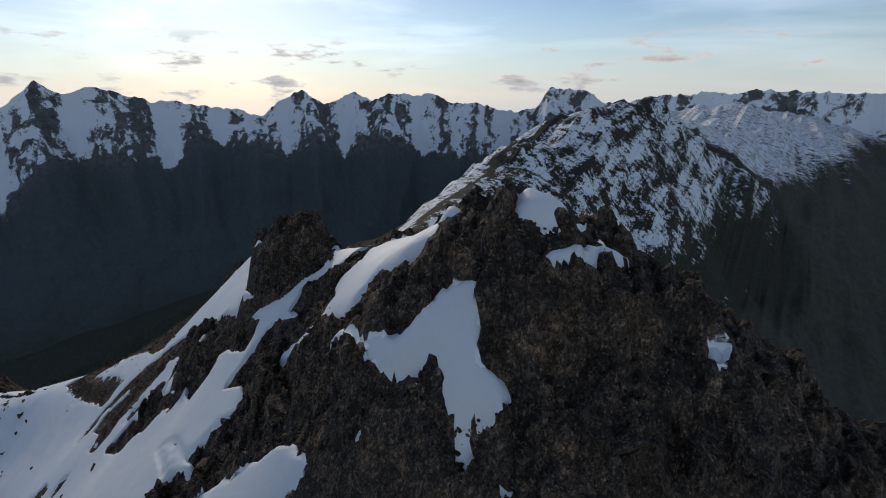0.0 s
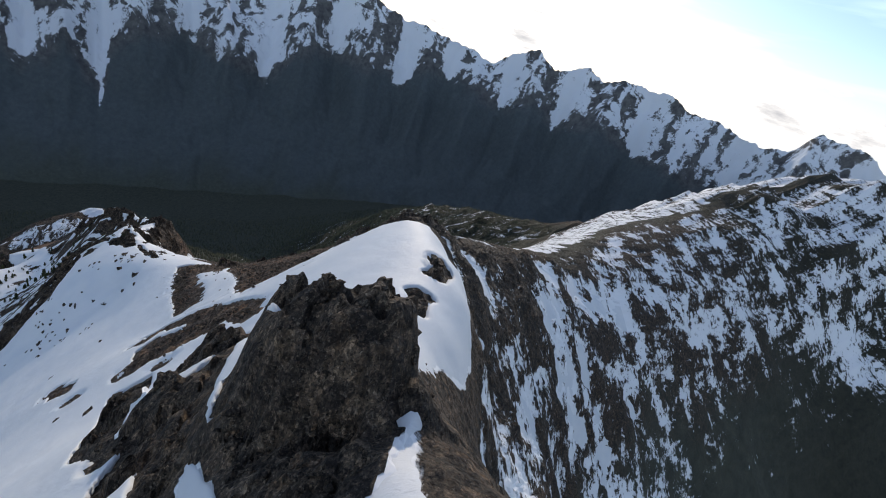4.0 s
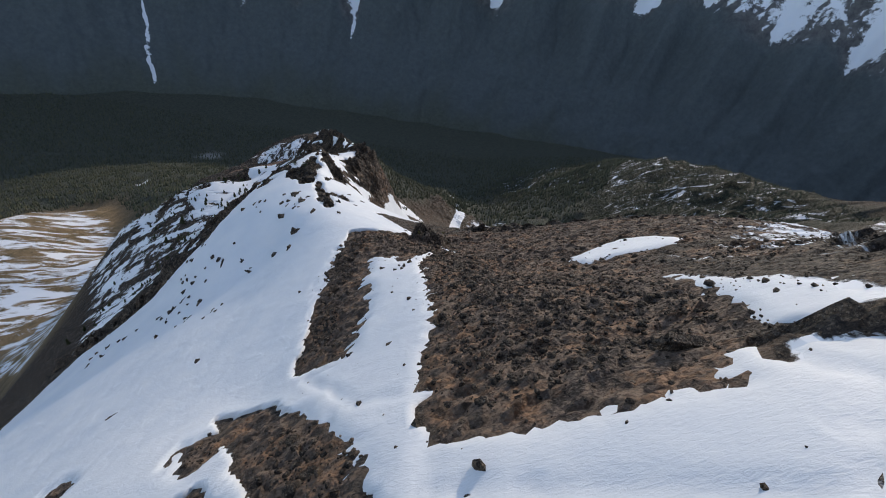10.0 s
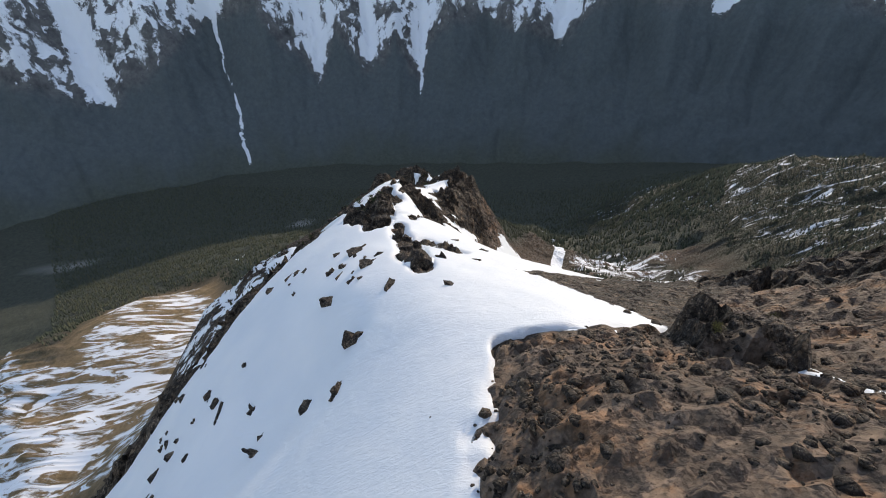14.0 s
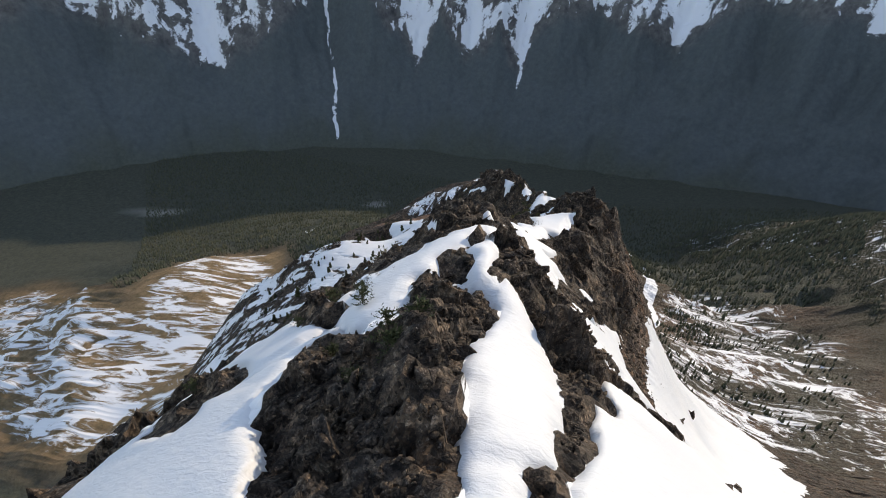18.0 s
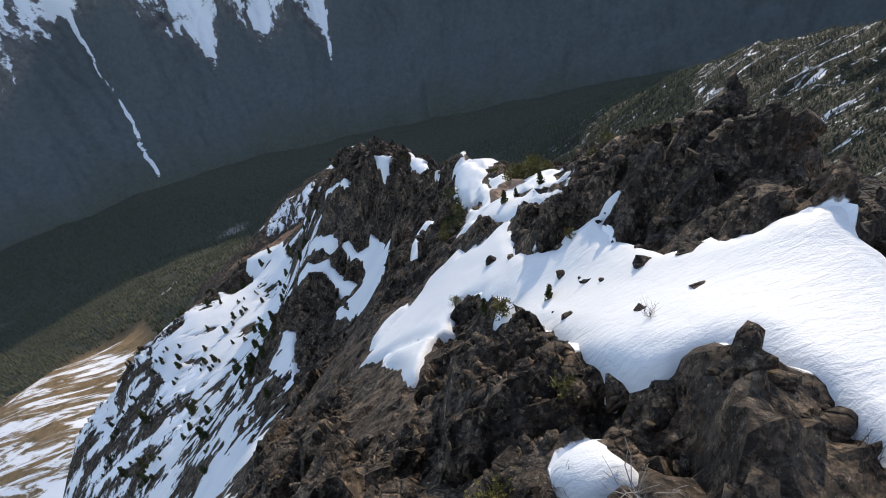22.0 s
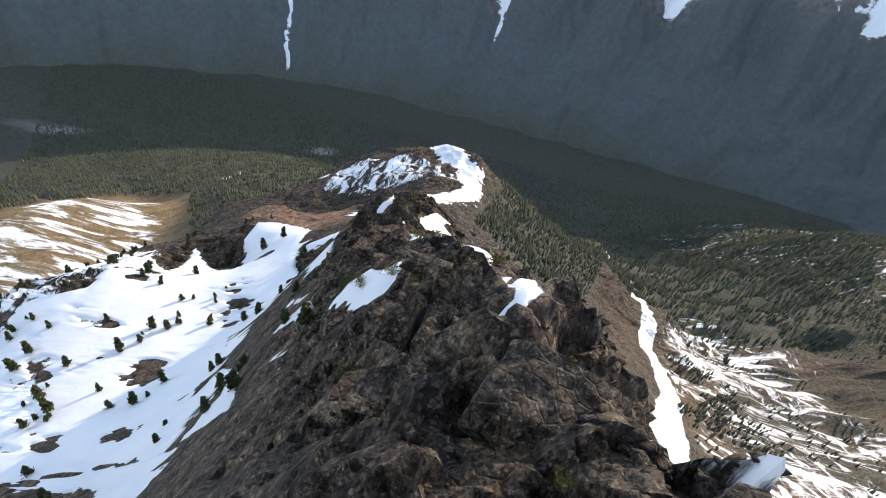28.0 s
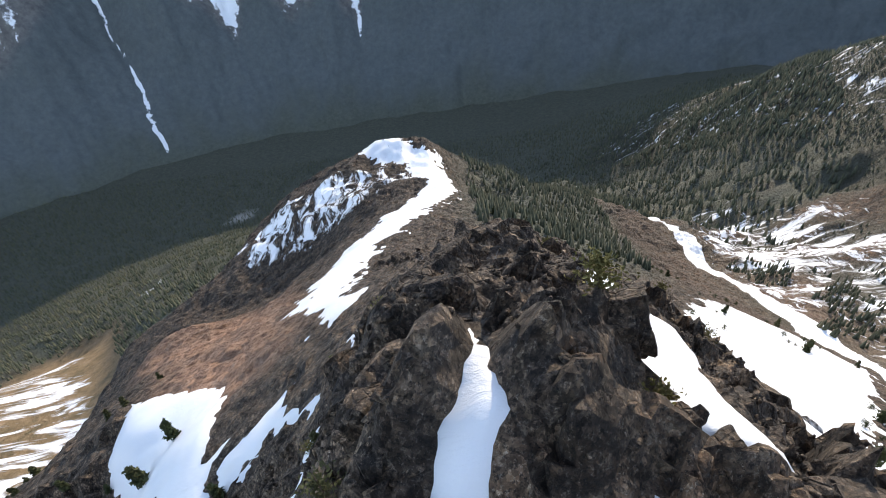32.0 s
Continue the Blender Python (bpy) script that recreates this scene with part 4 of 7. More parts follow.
# outlines of bare rock (R) and snow (S) on the plan, the later over the earlier
OUTLINES = [
    ("summit_crag", "R", [(43, 76), (46.6, 56.6), (45.7, 46.2), (48.3, 42.8), (48, 34.3), (60.8, 18.9), (64.8, 14), (59.3, 7.7), (54.4, 3.9), (51.1, 1), (35.8, 24.2), (30.8, 56.5)]),
    ("summit_patch", "S", [(44.1, 27.7), (43.2, 25.7), (41.6, 24), (39.4, 23.6), (39.8, 20.7), (38.3, 19), (38.1, 21), (37.4, 23.6), (36.6, 24.8), (37.4, 26.2), (38.3, 26.3), (38.7, 28.8), (36.1, 35.4), (36.3, 37.7), (37.5, 37.7), (40.7, 48.2), (40.8, 46.1), (39.8, 42.4), (38.3, 39.4), (38.6, 33.8), (39.5, 32.4), (42.2, 30.3), (43, 30.3), (43.6, 28.3)]),
    ("summit_cap", "S", [(55, 25.6), (51.8, 25.2), (49.2, 23.5), (51.1, 23.7), (52.6, 21), (60.3, 18.7)]),
    ("summit_ledge", "S", [(48.3, 19.3), (51.8, 16.2), (58.6, 16.3), (57, 15.2), (58.1, 13), (52.4, 15.7), (48.6, 17.6)]),
    ("summit_low", "S", [(33.8, 99.5), (34.5, 93.4), (30.3, 76.5), (29.8, 76.5), (28.9, 84.4)]),
    ("summit_tongue", "S", [(49, 35.4), (65.6, 51.1), (63.1, 57.5), (59, 58.7), (55.5, 61.7), (51.1, 59.5), (46.2, 57.5), (44.3, 48.9), (45.7, 46.2), (50.3, 48.8), (48.3, 42.8), (47.2, 40), (48.9, 36.4)]),
    ("spire", "R", [(60.3, 93.4), (63.1, 92), (67.1, 84.6), (70, 84.1), (65.8, 76.2), (61.9, 72.8), (56.8, 80.8), (56.2, 90.2), (58.5, 92.1)]),
    ("west_rock_a", "R", [(43.4, 171.7), (52, 171), (45.5, 116.9), (40.8, 125.1)]),
    ("west_rock_b", "R", [(44.5, 103.7), (50.3, 116.6), (64.4, 128.4), (54.5, 95.7), (52.1, 85.7), (48.3, 84.2), (51.6, 101.3), (47.1, 98.6)]),
    ("west_rock_c", "R", [(42.7, 81.8), (47, 79.6), (50.8, 77.5), (50.7, 71.6), (52.3, 65.8), (53.4, 73), (56.7, 73.5), (58.1, 69.6), (55.6, 62.5), (50.6, 57.8), (48.2, 59.9), (45.6, 66.8), (42.6, 76.9)]),
    ("rim_rock", "R", [(55.5, 63), (62, 64), (66.2, 64.4), (69.6, 62.1), (70.9, 48.8), (73.9, 42.6), (54.7, 26.7), (53.2, 29.2), (51.5, 31.7), (55.2, 37.4), (59.8, 44.3), (64.3, 50.7), (63.7, 56.1), (62, 60.8), (56.9, 60.9)]),
    ("rim_front", "R", [(46.1, 45.9), (47.8, 44), (47.1, 40.9), (48.4, 38.2), (48.5, 36.5), (48.2, 33.6), (50.1, 30.9), (52.3, 29.9), (54.1, 27.2), (53.6, 25.7), (52.5, 24.8), (43.5, 44.1)]),
    ("saddle_snow", "S", [(63.3, 55.7), (62.1, 59.8), (57.4, 58.5), (53.6, 58.9), (51, 56.9), (47.2, 56.3), (45, 66.9), (45.1, 59.3), (46.1, 55.4), (46.1, 45.8), (47.6, 44.1), (47.4, 40), (48.6, 37), (48.2, 33.8), (50.2, 31), (50.3, 32.9), (55.5, 38.4), (60.4, 45.2), (64.3, 50.5)]),
    ("east_snow_lip", "S", [(73.7, 22.3), (55.1, 22.8), (52.6, 24.7), (54.3, 26.8)]),
    ("brown_patch", "B", [(47.7, 187.6), (49.1, 201.4), (53.7, 204.4), (64.5, 192.8), (66.1, 185.5), (69.1, 179.2), (68.2, 178.3), (48.9, 185.5)]),
    ("brown_ring", "B", [(50, 222.6), (58.8, 220.3), (70.5, 199.1), (75.9, 189.6), (78.2, 182.2), (78.9, 174.5), (74.7, 176.2), (73.9, 180.9), (68.9, 188.1), (64.1, 198.6)]),
    ("brown_small", "B", [(24.8, 206.6), (22.3, 217.2), (30.5, 208), (29.7, 203.1)]),
    ("brown_low", "B", [(64.8, 155), (70.7, 163.1), (74.1, 139.6), (73, 128), (70.5, 125.4), (67.2, 127.8), (64.6, 133.8), (63.5, 150.5)]),
    ("brown_near", "B", [(79.5, 123.2), (80, 126.4), (84.5, 128), (89.3, 125.9), (92, 132.7), (99.2, 133.7), (100.1, 128.2), (97.6, 124.5)]),
    ("dark_rock_a", "R", [(64.1, 152.9), (65.1, 162.6), (70.2, 164.8), (71.1, 156), (68.3, 145.5), (66, 135.2), (59.4, 138), (56.1, 154.1), (60.1, 155.4)]),
    ("dark_rock_b", "R", [(42.4, 155.4), (42.9, 163.7), (49.5, 164.4), (49, 155.1), (53.3, 139.3), (50.4, 137.8)]),
    ("dark_rock_c", "R", [(55, 136.2), (53.8, 146.2), (64.2, 132.9), (65, 128.6), (62.4, 128.5)]),
    ("lip_rock_a", "R", [(106, 141.6), (109.1, 142.1), (112.2, 138.5), (106.3, 134.5), (101.7, 134), (106, 136.9)]),
    ("lip_rock_b", "R", [(125.6, 158.4), (126.9, 153.7), (119.9, 147.4), (115.5, 150.6), (120.1, 151.5)]),
    ("scree_main", "B", [(111.1, 221.7), (106.2, 203.5), (100.2, 192.2), (97, 194.3), (90.9, 192), (85.6, 192.4), (79.3, 195.2), (79.6, 216), (82.1, 226), (83.3, 273.2), (71.2, 275)]),
    ("strip_left", "B", [(64.8, 290.1), (71.9, 277.1), (72.1, 243.4), (68.9, 228.9), (61.8, 229.5), (61.8, 256.8), (67.1, 263.7)]),
    ("strip_snow", "S", [(73, 270.5), (83.3, 273.2), (82.4, 232.3), (78.4, 210.3), (71.1, 212.7), (63.5, 225.5), (70.1, 227.2), (72.6, 246.4)]),
    ("snow_field_near", "S", [(78.3, 202), (87.6, 198.3), (95.2, 199.9), (101.2, 198.7), (105.3, 205), (105.5, 200.2), (106.9, 196.2), (98.8, 187.7), (78, 195.3)]),
    ("scree_edge", "B", [(64.8, 297.3), (70.7, 299.1), (82.8, 296.4), (90.2, 294.1), (89.5, 282.7), (88, 276), (82.2, 268.8), (80.4, 266.5), (77.4, 267.1), (77.7, 270.1), (72.5, 272.3), (71.4, 263.3), (70.2, 257), (62.2, 260.1), (62.6, 261.6), (66.7, 262.7), (65.6, 267.6), (65.9, 276.9), (66.3, 282.8)]),
    ("snow_strip", "S", [(72.5, 272.3), (77.7, 270.1), (77.4, 267.1), (80.4, 266.5), (87.6, 275.3), (86.1, 269.8), (83.4, 264.2), (81, 260.5), (81.2, 256.7), (82.2, 253.2), (81.1, 253.1), (70.2, 257), (71.8, 263.2), (71.9, 268.3)]),
    ("shoulder_base", "S", [(23.2, 370.9), (30.4, 374.5), (33.8, 379.4), (34, 387.7), (38.1, 418.4), (42.4, 421.8), (50.6, 393.7), (59.7, 398.4), (84.6, 417.6)]),
    ("shoulder_wedge", "R", [(33.2, 365.2), (34.2, 368.2), (33.8, 372.6), (37.7, 373.9), (37.9, 378.1), (40, 382.1), (39.8, 385.7), (39.5, 395.7), (41.3, 401.3), (41.9, 395.6), (41.4, 388), (43, 383.9), (43.5, 380.2), (42.8, 376.6), (43.1, 371.6), (44, 366.5)]),
    ("shoulder_rib", "R", [(41.3, 418.1), (44.1, 417.3), (46.1, 396.2), (48.8, 392.6), (49.8, 390.6), (53.8, 395.4), (55.5, 388.2), (55.7, 382.4), (56.5, 380.9), (53.3, 380.8), (52.6, 376.6), (52.8, 372.3), (50.7, 370.1), (50.3, 373.5), (51.1, 377.2), (50.2, 380.4), (48.1, 382.5), (48.3, 385.7), (44.8, 386), (43.3, 389.1)]),
    ("island_a", "R", [(44.6, 380.8), (45.8, 380), (46.1, 377.3), (45.1, 378.5)]),
    ("island_b", "R", [(47.7, 380.9), (50.2, 381.8), (49.9, 378.6), (48.2, 377.3)]),
    ("thin_rib", "R", [(58, 394.1), (65.2, 400.5), (79, 409.4), (63.5, 390.1), (57.5, 387.8)]),
    ("left_rocks", "R", [(18.7, 367.8), (18.5, 376.7), (25.9, 371.7), (21.8, 370.4), (23.6, 367.1)]),
    ("pale_slab", "R", [(35.8, 385.3), (37.5, 386.8), (39.4, 385.3), (38.9, 380.9), (37.1, 381.8)]),
    ("west_mass", "R", [(38.1, 416.2), (41.1, 416.8), (43.1, 413.3), (39.8, 399.3), (38.8, 398.4), (37.5, 396.9), (37, 395.9), (35.1, 393.9), (33.2, 394.4), (31.3, 395.8), (31.9, 393), (18.7, 400.6), (29.3, 397.4), (29, 402.3)]),
    ("east_mass", "R", [(44, 414.2), (47, 409.6), (48.2, 406.7), (45.3, 398.6), (46.9, 398.1), (56.1, 408.5), (49.2, 395.4), (48.5, 392.9), (39, 390.9), (39.8, 392.2), (41.2, 395.3), (41.9, 397.5)]),
    ("snow_tongue", "S", [(43.5, 411.1), (45.2, 409.8), (43.5, 400.7), (42.6, 395.4), (41.5, 394.9), (41.5, 396.9), (40.4, 395), (40.2, 393.4), (39.1, 391.8), (38.6, 390.8), (36.3, 391.3), (37.1, 392.7), (37, 394.8), (37.5, 397.2), (38.8, 398.3), (40, 400.4), (41.5, 406.3)]),
    ("notch_rock", "R", [(27, 415), (30, 404), (34, 400.5), (40, 400.5), (41, 402.6), (44.9, 405.2), (46.1, 401), (48, 401), (47.5, 405.5), (47.3, 410), (45, 410.5), (43.7, 412.3), (41, 412.3), (39.6, 416), (39, 419.5), (37.8, 425), (34, 429), (27, 424)]),
    ("ramp_rock", "R", [(40.3, 395.2), (41.4, 398), (41.6, 392.2), (41.6, 387.2), (41, 384.6), (42, 382), (44, 381.2), (43, 375.5), (43.7, 368), (44.8, 362), (36, 360), (33.9, 365), (34.6, 368), (34.1, 372.6), (38.2, 373.8), (37.7, 378.1), (37.2, 382), (36.4, 384.3), (37.6, 386.1), (37.7, 388.2), (38.9, 391.3)]),
    ("ramp_rib", "R", [(43.2, 401), (46, 402), (47.5, 397.5), (50.2, 397.8), (56, 405), (54, 397), (51, 391.6), (52.5, 390.2), (54, 386), (56, 380), (53.5, 380.5), (52.6, 371), (50.6, 366), (51, 374.7), (51.3, 379), (49, 383), (46.4, 387.2), (45.3, 388), (43.1, 386.7), (42.9, 388.5), (43.5, 393.3), (42.5, 396)]),
    ("ramp_snow", "S", [(40, 402), (42, 401.8), (42.2, 399), (41.2, 397.5), (40.3, 395.4), (38.9, 391.3), (37.4, 388.3), (37.5, 386.4), (36.3, 384.6), (37, 381.9), (36.5, 378.5), (33.5, 376), (31, 379), (30, 383), (30.2, 387.3), (32.8, 388.4), (35.7, 392.1), (38, 396.3)]),
    ("ramp_runnel", "S", [(41.8, 399.5), (42.4, 395), (43.2, 394), (42.7, 389), (42, 386.8), (41.8, 389), (41.7, 398)]),
    ("ramp_slope", "S", [(45, 388.2), (46.4, 387.2), (49, 383), (51.2, 379), (51, 374.7), (50, 366), (45.5, 364), (44, 369), (43.6, 376), (45.2, 381.2), (44.4, 385.5)]),
    ("notch_step", "S", [(44.4, 402.6), (45.4, 403), (46.2, 400.6), (45, 400.2)]),
    ("notch_patch", "S", [(31, 404), (32.5, 402.5), (34, 403.5), (33, 405.5)]),
    ("snow_notch", "S", [(41.2, 393.4), (41.8, 393.7), (42.1, 393), (42.9, 394), (43.3, 393.3), (43.1, 391.8), (43.1, 390.9), (41.4, 390.7), (40.8, 391.4)]),
    ("hump_west", "R", [(54.2, 473.8), (60.9, 453.1), (56.4, 449.3), (54.9, 454.3), (50.1, 456.8), (48.7, 471.3), (45.9, 471.3), (47.1, 505.5)]),
    ("rib_upper", "R", [(51.5, 443), (52.9, 443.1), (52, 435.7), (52.9, 436), (53.4, 440)]),
    ("east_face", "R", [(56.1, 448.8), (60.7, 447.9), (63.9, 444.1), (58.7, 433.1), (54.7, 424.3), (50.7, 423.1), (52.6, 428.1), (53.5, 433.7), (54.5, 440.2)]),
    ("hump_snow", "S", [(45, 470.1), (50.3, 466.5), (51.7, 455.9), (55.1, 455), (57.9, 462.2), (59, 461.8), (55.4, 452.9), (54.2, 446.6), (53.4, 442.4), (50, 437.3), (49.1, 433.9), (46.1, 429.2), (44.7, 427.5), (40.7, 427.9), (42.3, 430.4), (42.7, 433), (43.6, 438.3), (42.1, 438.2), (40.4, 437.8), (38.2, 438.1), (38.7, 440.8), (40.3, 441.1), (43.7, 441.2), (46.1, 443.3), (46.5, 445.9), (43.6, 446.6), (41.5, 447.5), (41, 465.3), (37.2, 471.2)]),
    ("knob_b", "R", [(36.9, 469), (39.7, 469.2), (41.5, 457.7), (41.5, 447.5), (44.2, 448), (46.2, 447.8), (45.9, 443.4), (43.8, 441.5), (41.6, 440.9), (38.7, 442.8), (35.3, 447.9), (32.8, 458.7)]),
    ("main_rock", "R", [(30.1, 450.3), (35.3, 447.9), (38.5, 442), (37.9, 438.3), (40.2, 437.2), (42.6, 438.7), (44.2, 437.5), (43.4, 435.9), (44, 434.3), (43.4, 431.3), (42.3, 430.4), (41.8, 427.8), (22.2, 440.5)]),
    ("rock_strip", "S", [(40.6, 431), (42.5, 432.8), (43, 432.3), (42, 429.8), (40.5, 428), (40.5, 429.2)]),
    ("rock_pocket", "S", [(28, 435.5), (29.7, 436.7), (31.2, 434.6), (31.2, 433)]),
    ("east_face_b", "R", [(50.2, 441.1), (53.4, 442.4), (56, 443.4), (57, 440.9), (55, 437), (47.5, 429.2), (44.9, 427.5), (44.9, 427.7), (46.9, 430.2), (49, 434.1), (50.4, 437.8)]),
    ("near_rock", "R", [(35.2, 462.5), (36.9, 466.5), (40.4, 467.6), (41.2, 463), (42, 455), (42, 451.2), (42.8, 450), (44, 448.8), (45.2, 448.8), (46.4, 448), (47.2, 446), (47.6, 443.5), (46.6, 441.5), (43, 441), (40, 440.5), (32, 447), (28, 456.5), (31.8, 453), (33.3, 456), (36, 454.3)]),
    ("near_patch", "S", [(38.3, 445.9), (39, 446.5), (40, 446.5), (40.1, 445.2), (39.2, 444.9)]),
    ("hump", "R", [(49.5, 458), (50, 468), (53, 474), (62, 478), (72, 480), (72, 460), (62, 452), (56.5, 455)]),
    ("hump_foot", "R", [(46.7, 483.8), (49, 480.5), (52.8, 481.4), (52.8, 476), (51.5, 470.1), (49.6, 470.1), (47.4, 467.9), (46, 469.2), (45, 473), (45.5, 479.7)]),
    ("brown_hump", "R", [(45.8, 478.5), (46.9, 481.1), (49.6, 479.1), (50.8, 476), (52.4, 477.7), (53.9, 476.8), (54.4, 474.2), (56.7, 472.7), (52, 467.6), (51.2, 468.3), (50.6, 467.9), (49.4, 468.3), (48.2, 468.8), (47.4, 468), (46.1, 469.4), (44.9, 472.7)]),
    ("hollow_snow", "S", [(36.3, 485.5), (42.5, 487), (46.7, 482.2), (45.8, 478.5), (44.9, 472.7), (46.1, 469.4), (47.4, 468), (48.2, 468.8), (49.4, 468.3), (50.6, 467.9), (51.2, 468.3), (52, 467.6), (51.5, 466.8), (50.5, 467.6), (49.6, 466.5), (49.7, 465.3), (50.1, 464.7), (46.9, 461.2), (42.1, 464.3), (41.3, 466.2), (40.3, 468), (40.4, 469.9), (39, 471.4), (36.2, 467.8), (26, 475.2)]),
    ("hollow_rock", "R", [(36.2, 467.8), (37.5, 470.5), (39, 471.4), (40.4, 469.9), (40.3, 468), (41.3, 466.2), (41.8, 464.5)]),
    ("hollow_stone", "R", [(41.3, 484), (42, 488.2), (44.7, 489.6), (46.6, 484.9), (46.3, 482.6), (43.1, 482.2)]),
    ("upper_shelf", "S", [(46, 494.3), (48.2, 494.7), (51.6, 506.2), (51.7, 510.2), (52.9, 509.1), (48.7, 495.4), (51.5, 495.9), (49.8, 489.4), (50.2, 486.9), (56, 492.8), (52.9, 484), (50.9, 483.1), (51.4, 481.9), (52.4, 478.4), (51.4, 476.5), (50.7, 479.1), (48.9, 479.8), (46.5, 484.4), (44.5, 490.8)]),
    ("peak", "R", [(40.6, 565.9), (43.2, 550.9), (45.3, 526.6), (46, 516.9), (45.2, 511.8), (46.5, 507.8), (46.3, 504.9), (44.4, 502.1), (41.3, 499.9), (39.8, 497), (19.5, 514.5), (25.7, 511), (27.3, 515.4), (30.2, 517.5), (29.8, 529.4), (22.8, 548.9), (16.1, 553.8)]),
    ("peak_gully", "S", [(7.1, 556.5), (8.7, 557.9), (13.9, 560.1), (15.9, 555.2), (19.9, 552.9), (21.9, 555), (26.2, 541.4), (26, 534), (30.4, 527.6), (30.2, 517.5), (27.3, 515.4), (25.7, 511), (22.4, 511.6), (19.3, 514.9), (19.3, 522.5), (12.8, 542.4)]),
    ("peak_gully_east", "S", [(39.3, 514.1), (39.8, 509.1), (39.6, 507), (38, 508), (37.4, 511.5), (36.3, 508.7), (37.2, 506.6), (36.5, 502.3), (35.8, 499.5), (34.9, 500.1), (34.1, 501.1), (35, 503.4), (35.1, 510.3), (37.2, 513.2)]),
    ("snow_crest", "S", [(49.5, 524.2), (51.2, 521.6), (50.9, 516.6), (51.7, 513.8), (49, 510.3), (47.6, 508.2), (47.1, 505.3), (46.3, 504.9), (46.5, 507.8), (45.1, 512.1), (46.3, 517.3), (46.7, 523)]),
    ("snow_shelf", "S", [(51.3, 512), (51.9, 509.6), (54.3, 510.5), (53.3, 505.3), (51.2, 503), (49.6, 500.3), (49.4, 498.4), (48.4, 497.1), (50.3, 495.3), (54.4, 497.3), (49.5, 491.8), (43.5, 494.9), (45.5, 497), (47.3, 500), (48.1, 502.8), (49.2, 502.9), (50.7, 506.5)]),
    ("peak_ribs", "R", [(-16, 556), (-4, 562), (9.5, 560), (16, 561), (24, 556), (29, 545), (30, 535), (24, 536), (15.6, 538), (-4.1, 543.7)]),
    ("peak_cap", "S", [(26, 571.4), (27.5, 576), (31, 577), (37, 573.5), (36.6, 570), (35, 565.2), (33.4, 561.5), (31, 562), (30, 569)]),
    ("peak_east_patch", "S", [(37.5, 570), (39.5, 570.5), (42.2, 566), (44.4, 559), (44.4, 552), (45, 550), (41, 549), (39.8, 557), (40.6, 564.5)]),
    ("peak_spot", "S", [(43.9, 528), (43.9, 526), (43.3, 526.3), (43.2, 527.4)]),
    ("peak_runnel", "S", [(14, 560), (16.5, 561), (18.8, 554.3), (23.7, 551.3), (23.8, 556), (28.3, 543), (29.5, 540.5), (28, 537), (32.3, 534.4), (33, 529), (28, 529), (19.9, 538), (21, 542.3), (20.6, 549.5), (16, 555.6)]),
    ("peak_bowl", "S", [(1, 566), (4.5, 561.5), (9.5, 559.8), (9.6, 557), (13.6, 549), (19.4, 539), (15.2, 539), (11.6, 547), (7.6, 555), (3.5, 558.8), (-3, 560), (-3, 564)]),
    ("last_ridge", "R", [(40, 562), (36, 600), (28, 612), (30, 640), (28, 665), (22, 690), (18, 730), (-10, 745), (-25, 720), (-22, 690), (-16, 660), (-4, 640), (0, 615), (8, 595), (14, 582)]),
    ("last_gully", "S", [(11.4, 625.7), (9, 626.4), (8.1, 623.6), (5.5, 627.7), (3.8, 626.2), (2.2, 623.1), (5.5, 619.5), (6.5, 617), (8, 613), (11.2, 613)]),
    ("last_slab", "R", [(11.6, 611), (11.6, 628), (13, 633), (17, 635), (24, 624), (25, 606), (18, 606)]),
    ("last_spot", "S", [(6.9, 644.2), (7.7, 647.9), (9.3, 653.9), (11.7, 655.9), (9.7, 642.2), (8.1, 639.4)]),
    ("last_spot_b", "S", [(-0.7, 646.1), (0.6, 645.9), (0.9, 640.9)]),
    ("last_patch_a", "S", [(16.2, 616.6), (16.8, 619), (18, 619.6), (20, 616.4), (22, 613), (20.5, 613.4), (18.4, 615.2), (17.2, 615.6)]),
    ("last_patch_b", "S", [(19.3, 606.7), (20.3, 606.5), (22.4, 607), (22.8, 604.7), (20.9, 601.7), (20.7, 604), (19.9, 605.3)]),
    ("west_slope", "S", [(-142.7, 742.3), (-105.7, 705.7), (-130.2, 755.4), (-90.4, 718.9), (-83.4, 724.6), (-106.2, 781.8), (-66.7, 768.1), (-54.7, 725), (-39.5, 679.5), (-61.6, 686.2), (-36.4, 647.1), (-14.6, 625.2), (-6.5, 611.3), (-78, 624.2), (-124.3, 661.3), (-119.8, 673.1)]),
    ("west_knoll", "R", [(-106.2, 781.8), (-83.4, 724.6), (-87.1, 719.9), (-127, 755.6), (-100.6, 708.6), (-137, 737.9)]),
    ("head_patch_a", "S", [(-10.4, 705.6), (-9.1, 700.1), (-11.8, 697.3), (-12.7, 699.3)]),
    ("head_patch_b", "S", [(-6.9, 670.2), (-4.2, 670.8), (-2.5, 661.9), (-0.7, 658.7), (-1, 657.7), (-3.6, 660.8)]),
    ("head_patch_c", "S", [(6.1, 651.4), (8.2, 651.3), (7.1, 648.5), (5.9, 649.5)]),
    ("head_patch_d", "S", [(9.2, 648.8), (15.5, 654), (12.2, 647.4), (15.9, 649), (10.2, 644.3), (11.8, 644.5), (8.6, 642.3), (7.6, 640.6), (7.3, 641.9), (7.8, 644.7), (8.8, 645.8)]),
    ("head_patch_e", "S", [(-1.1, 649), (0.3, 648.1), (-0, 645.2), (-0.9, 646.6)]),
    ("head_patch_f", "S", [(1.2, 719.4), (10.6, 717.6), (5.1, 700.2), (0.7, 701)]),
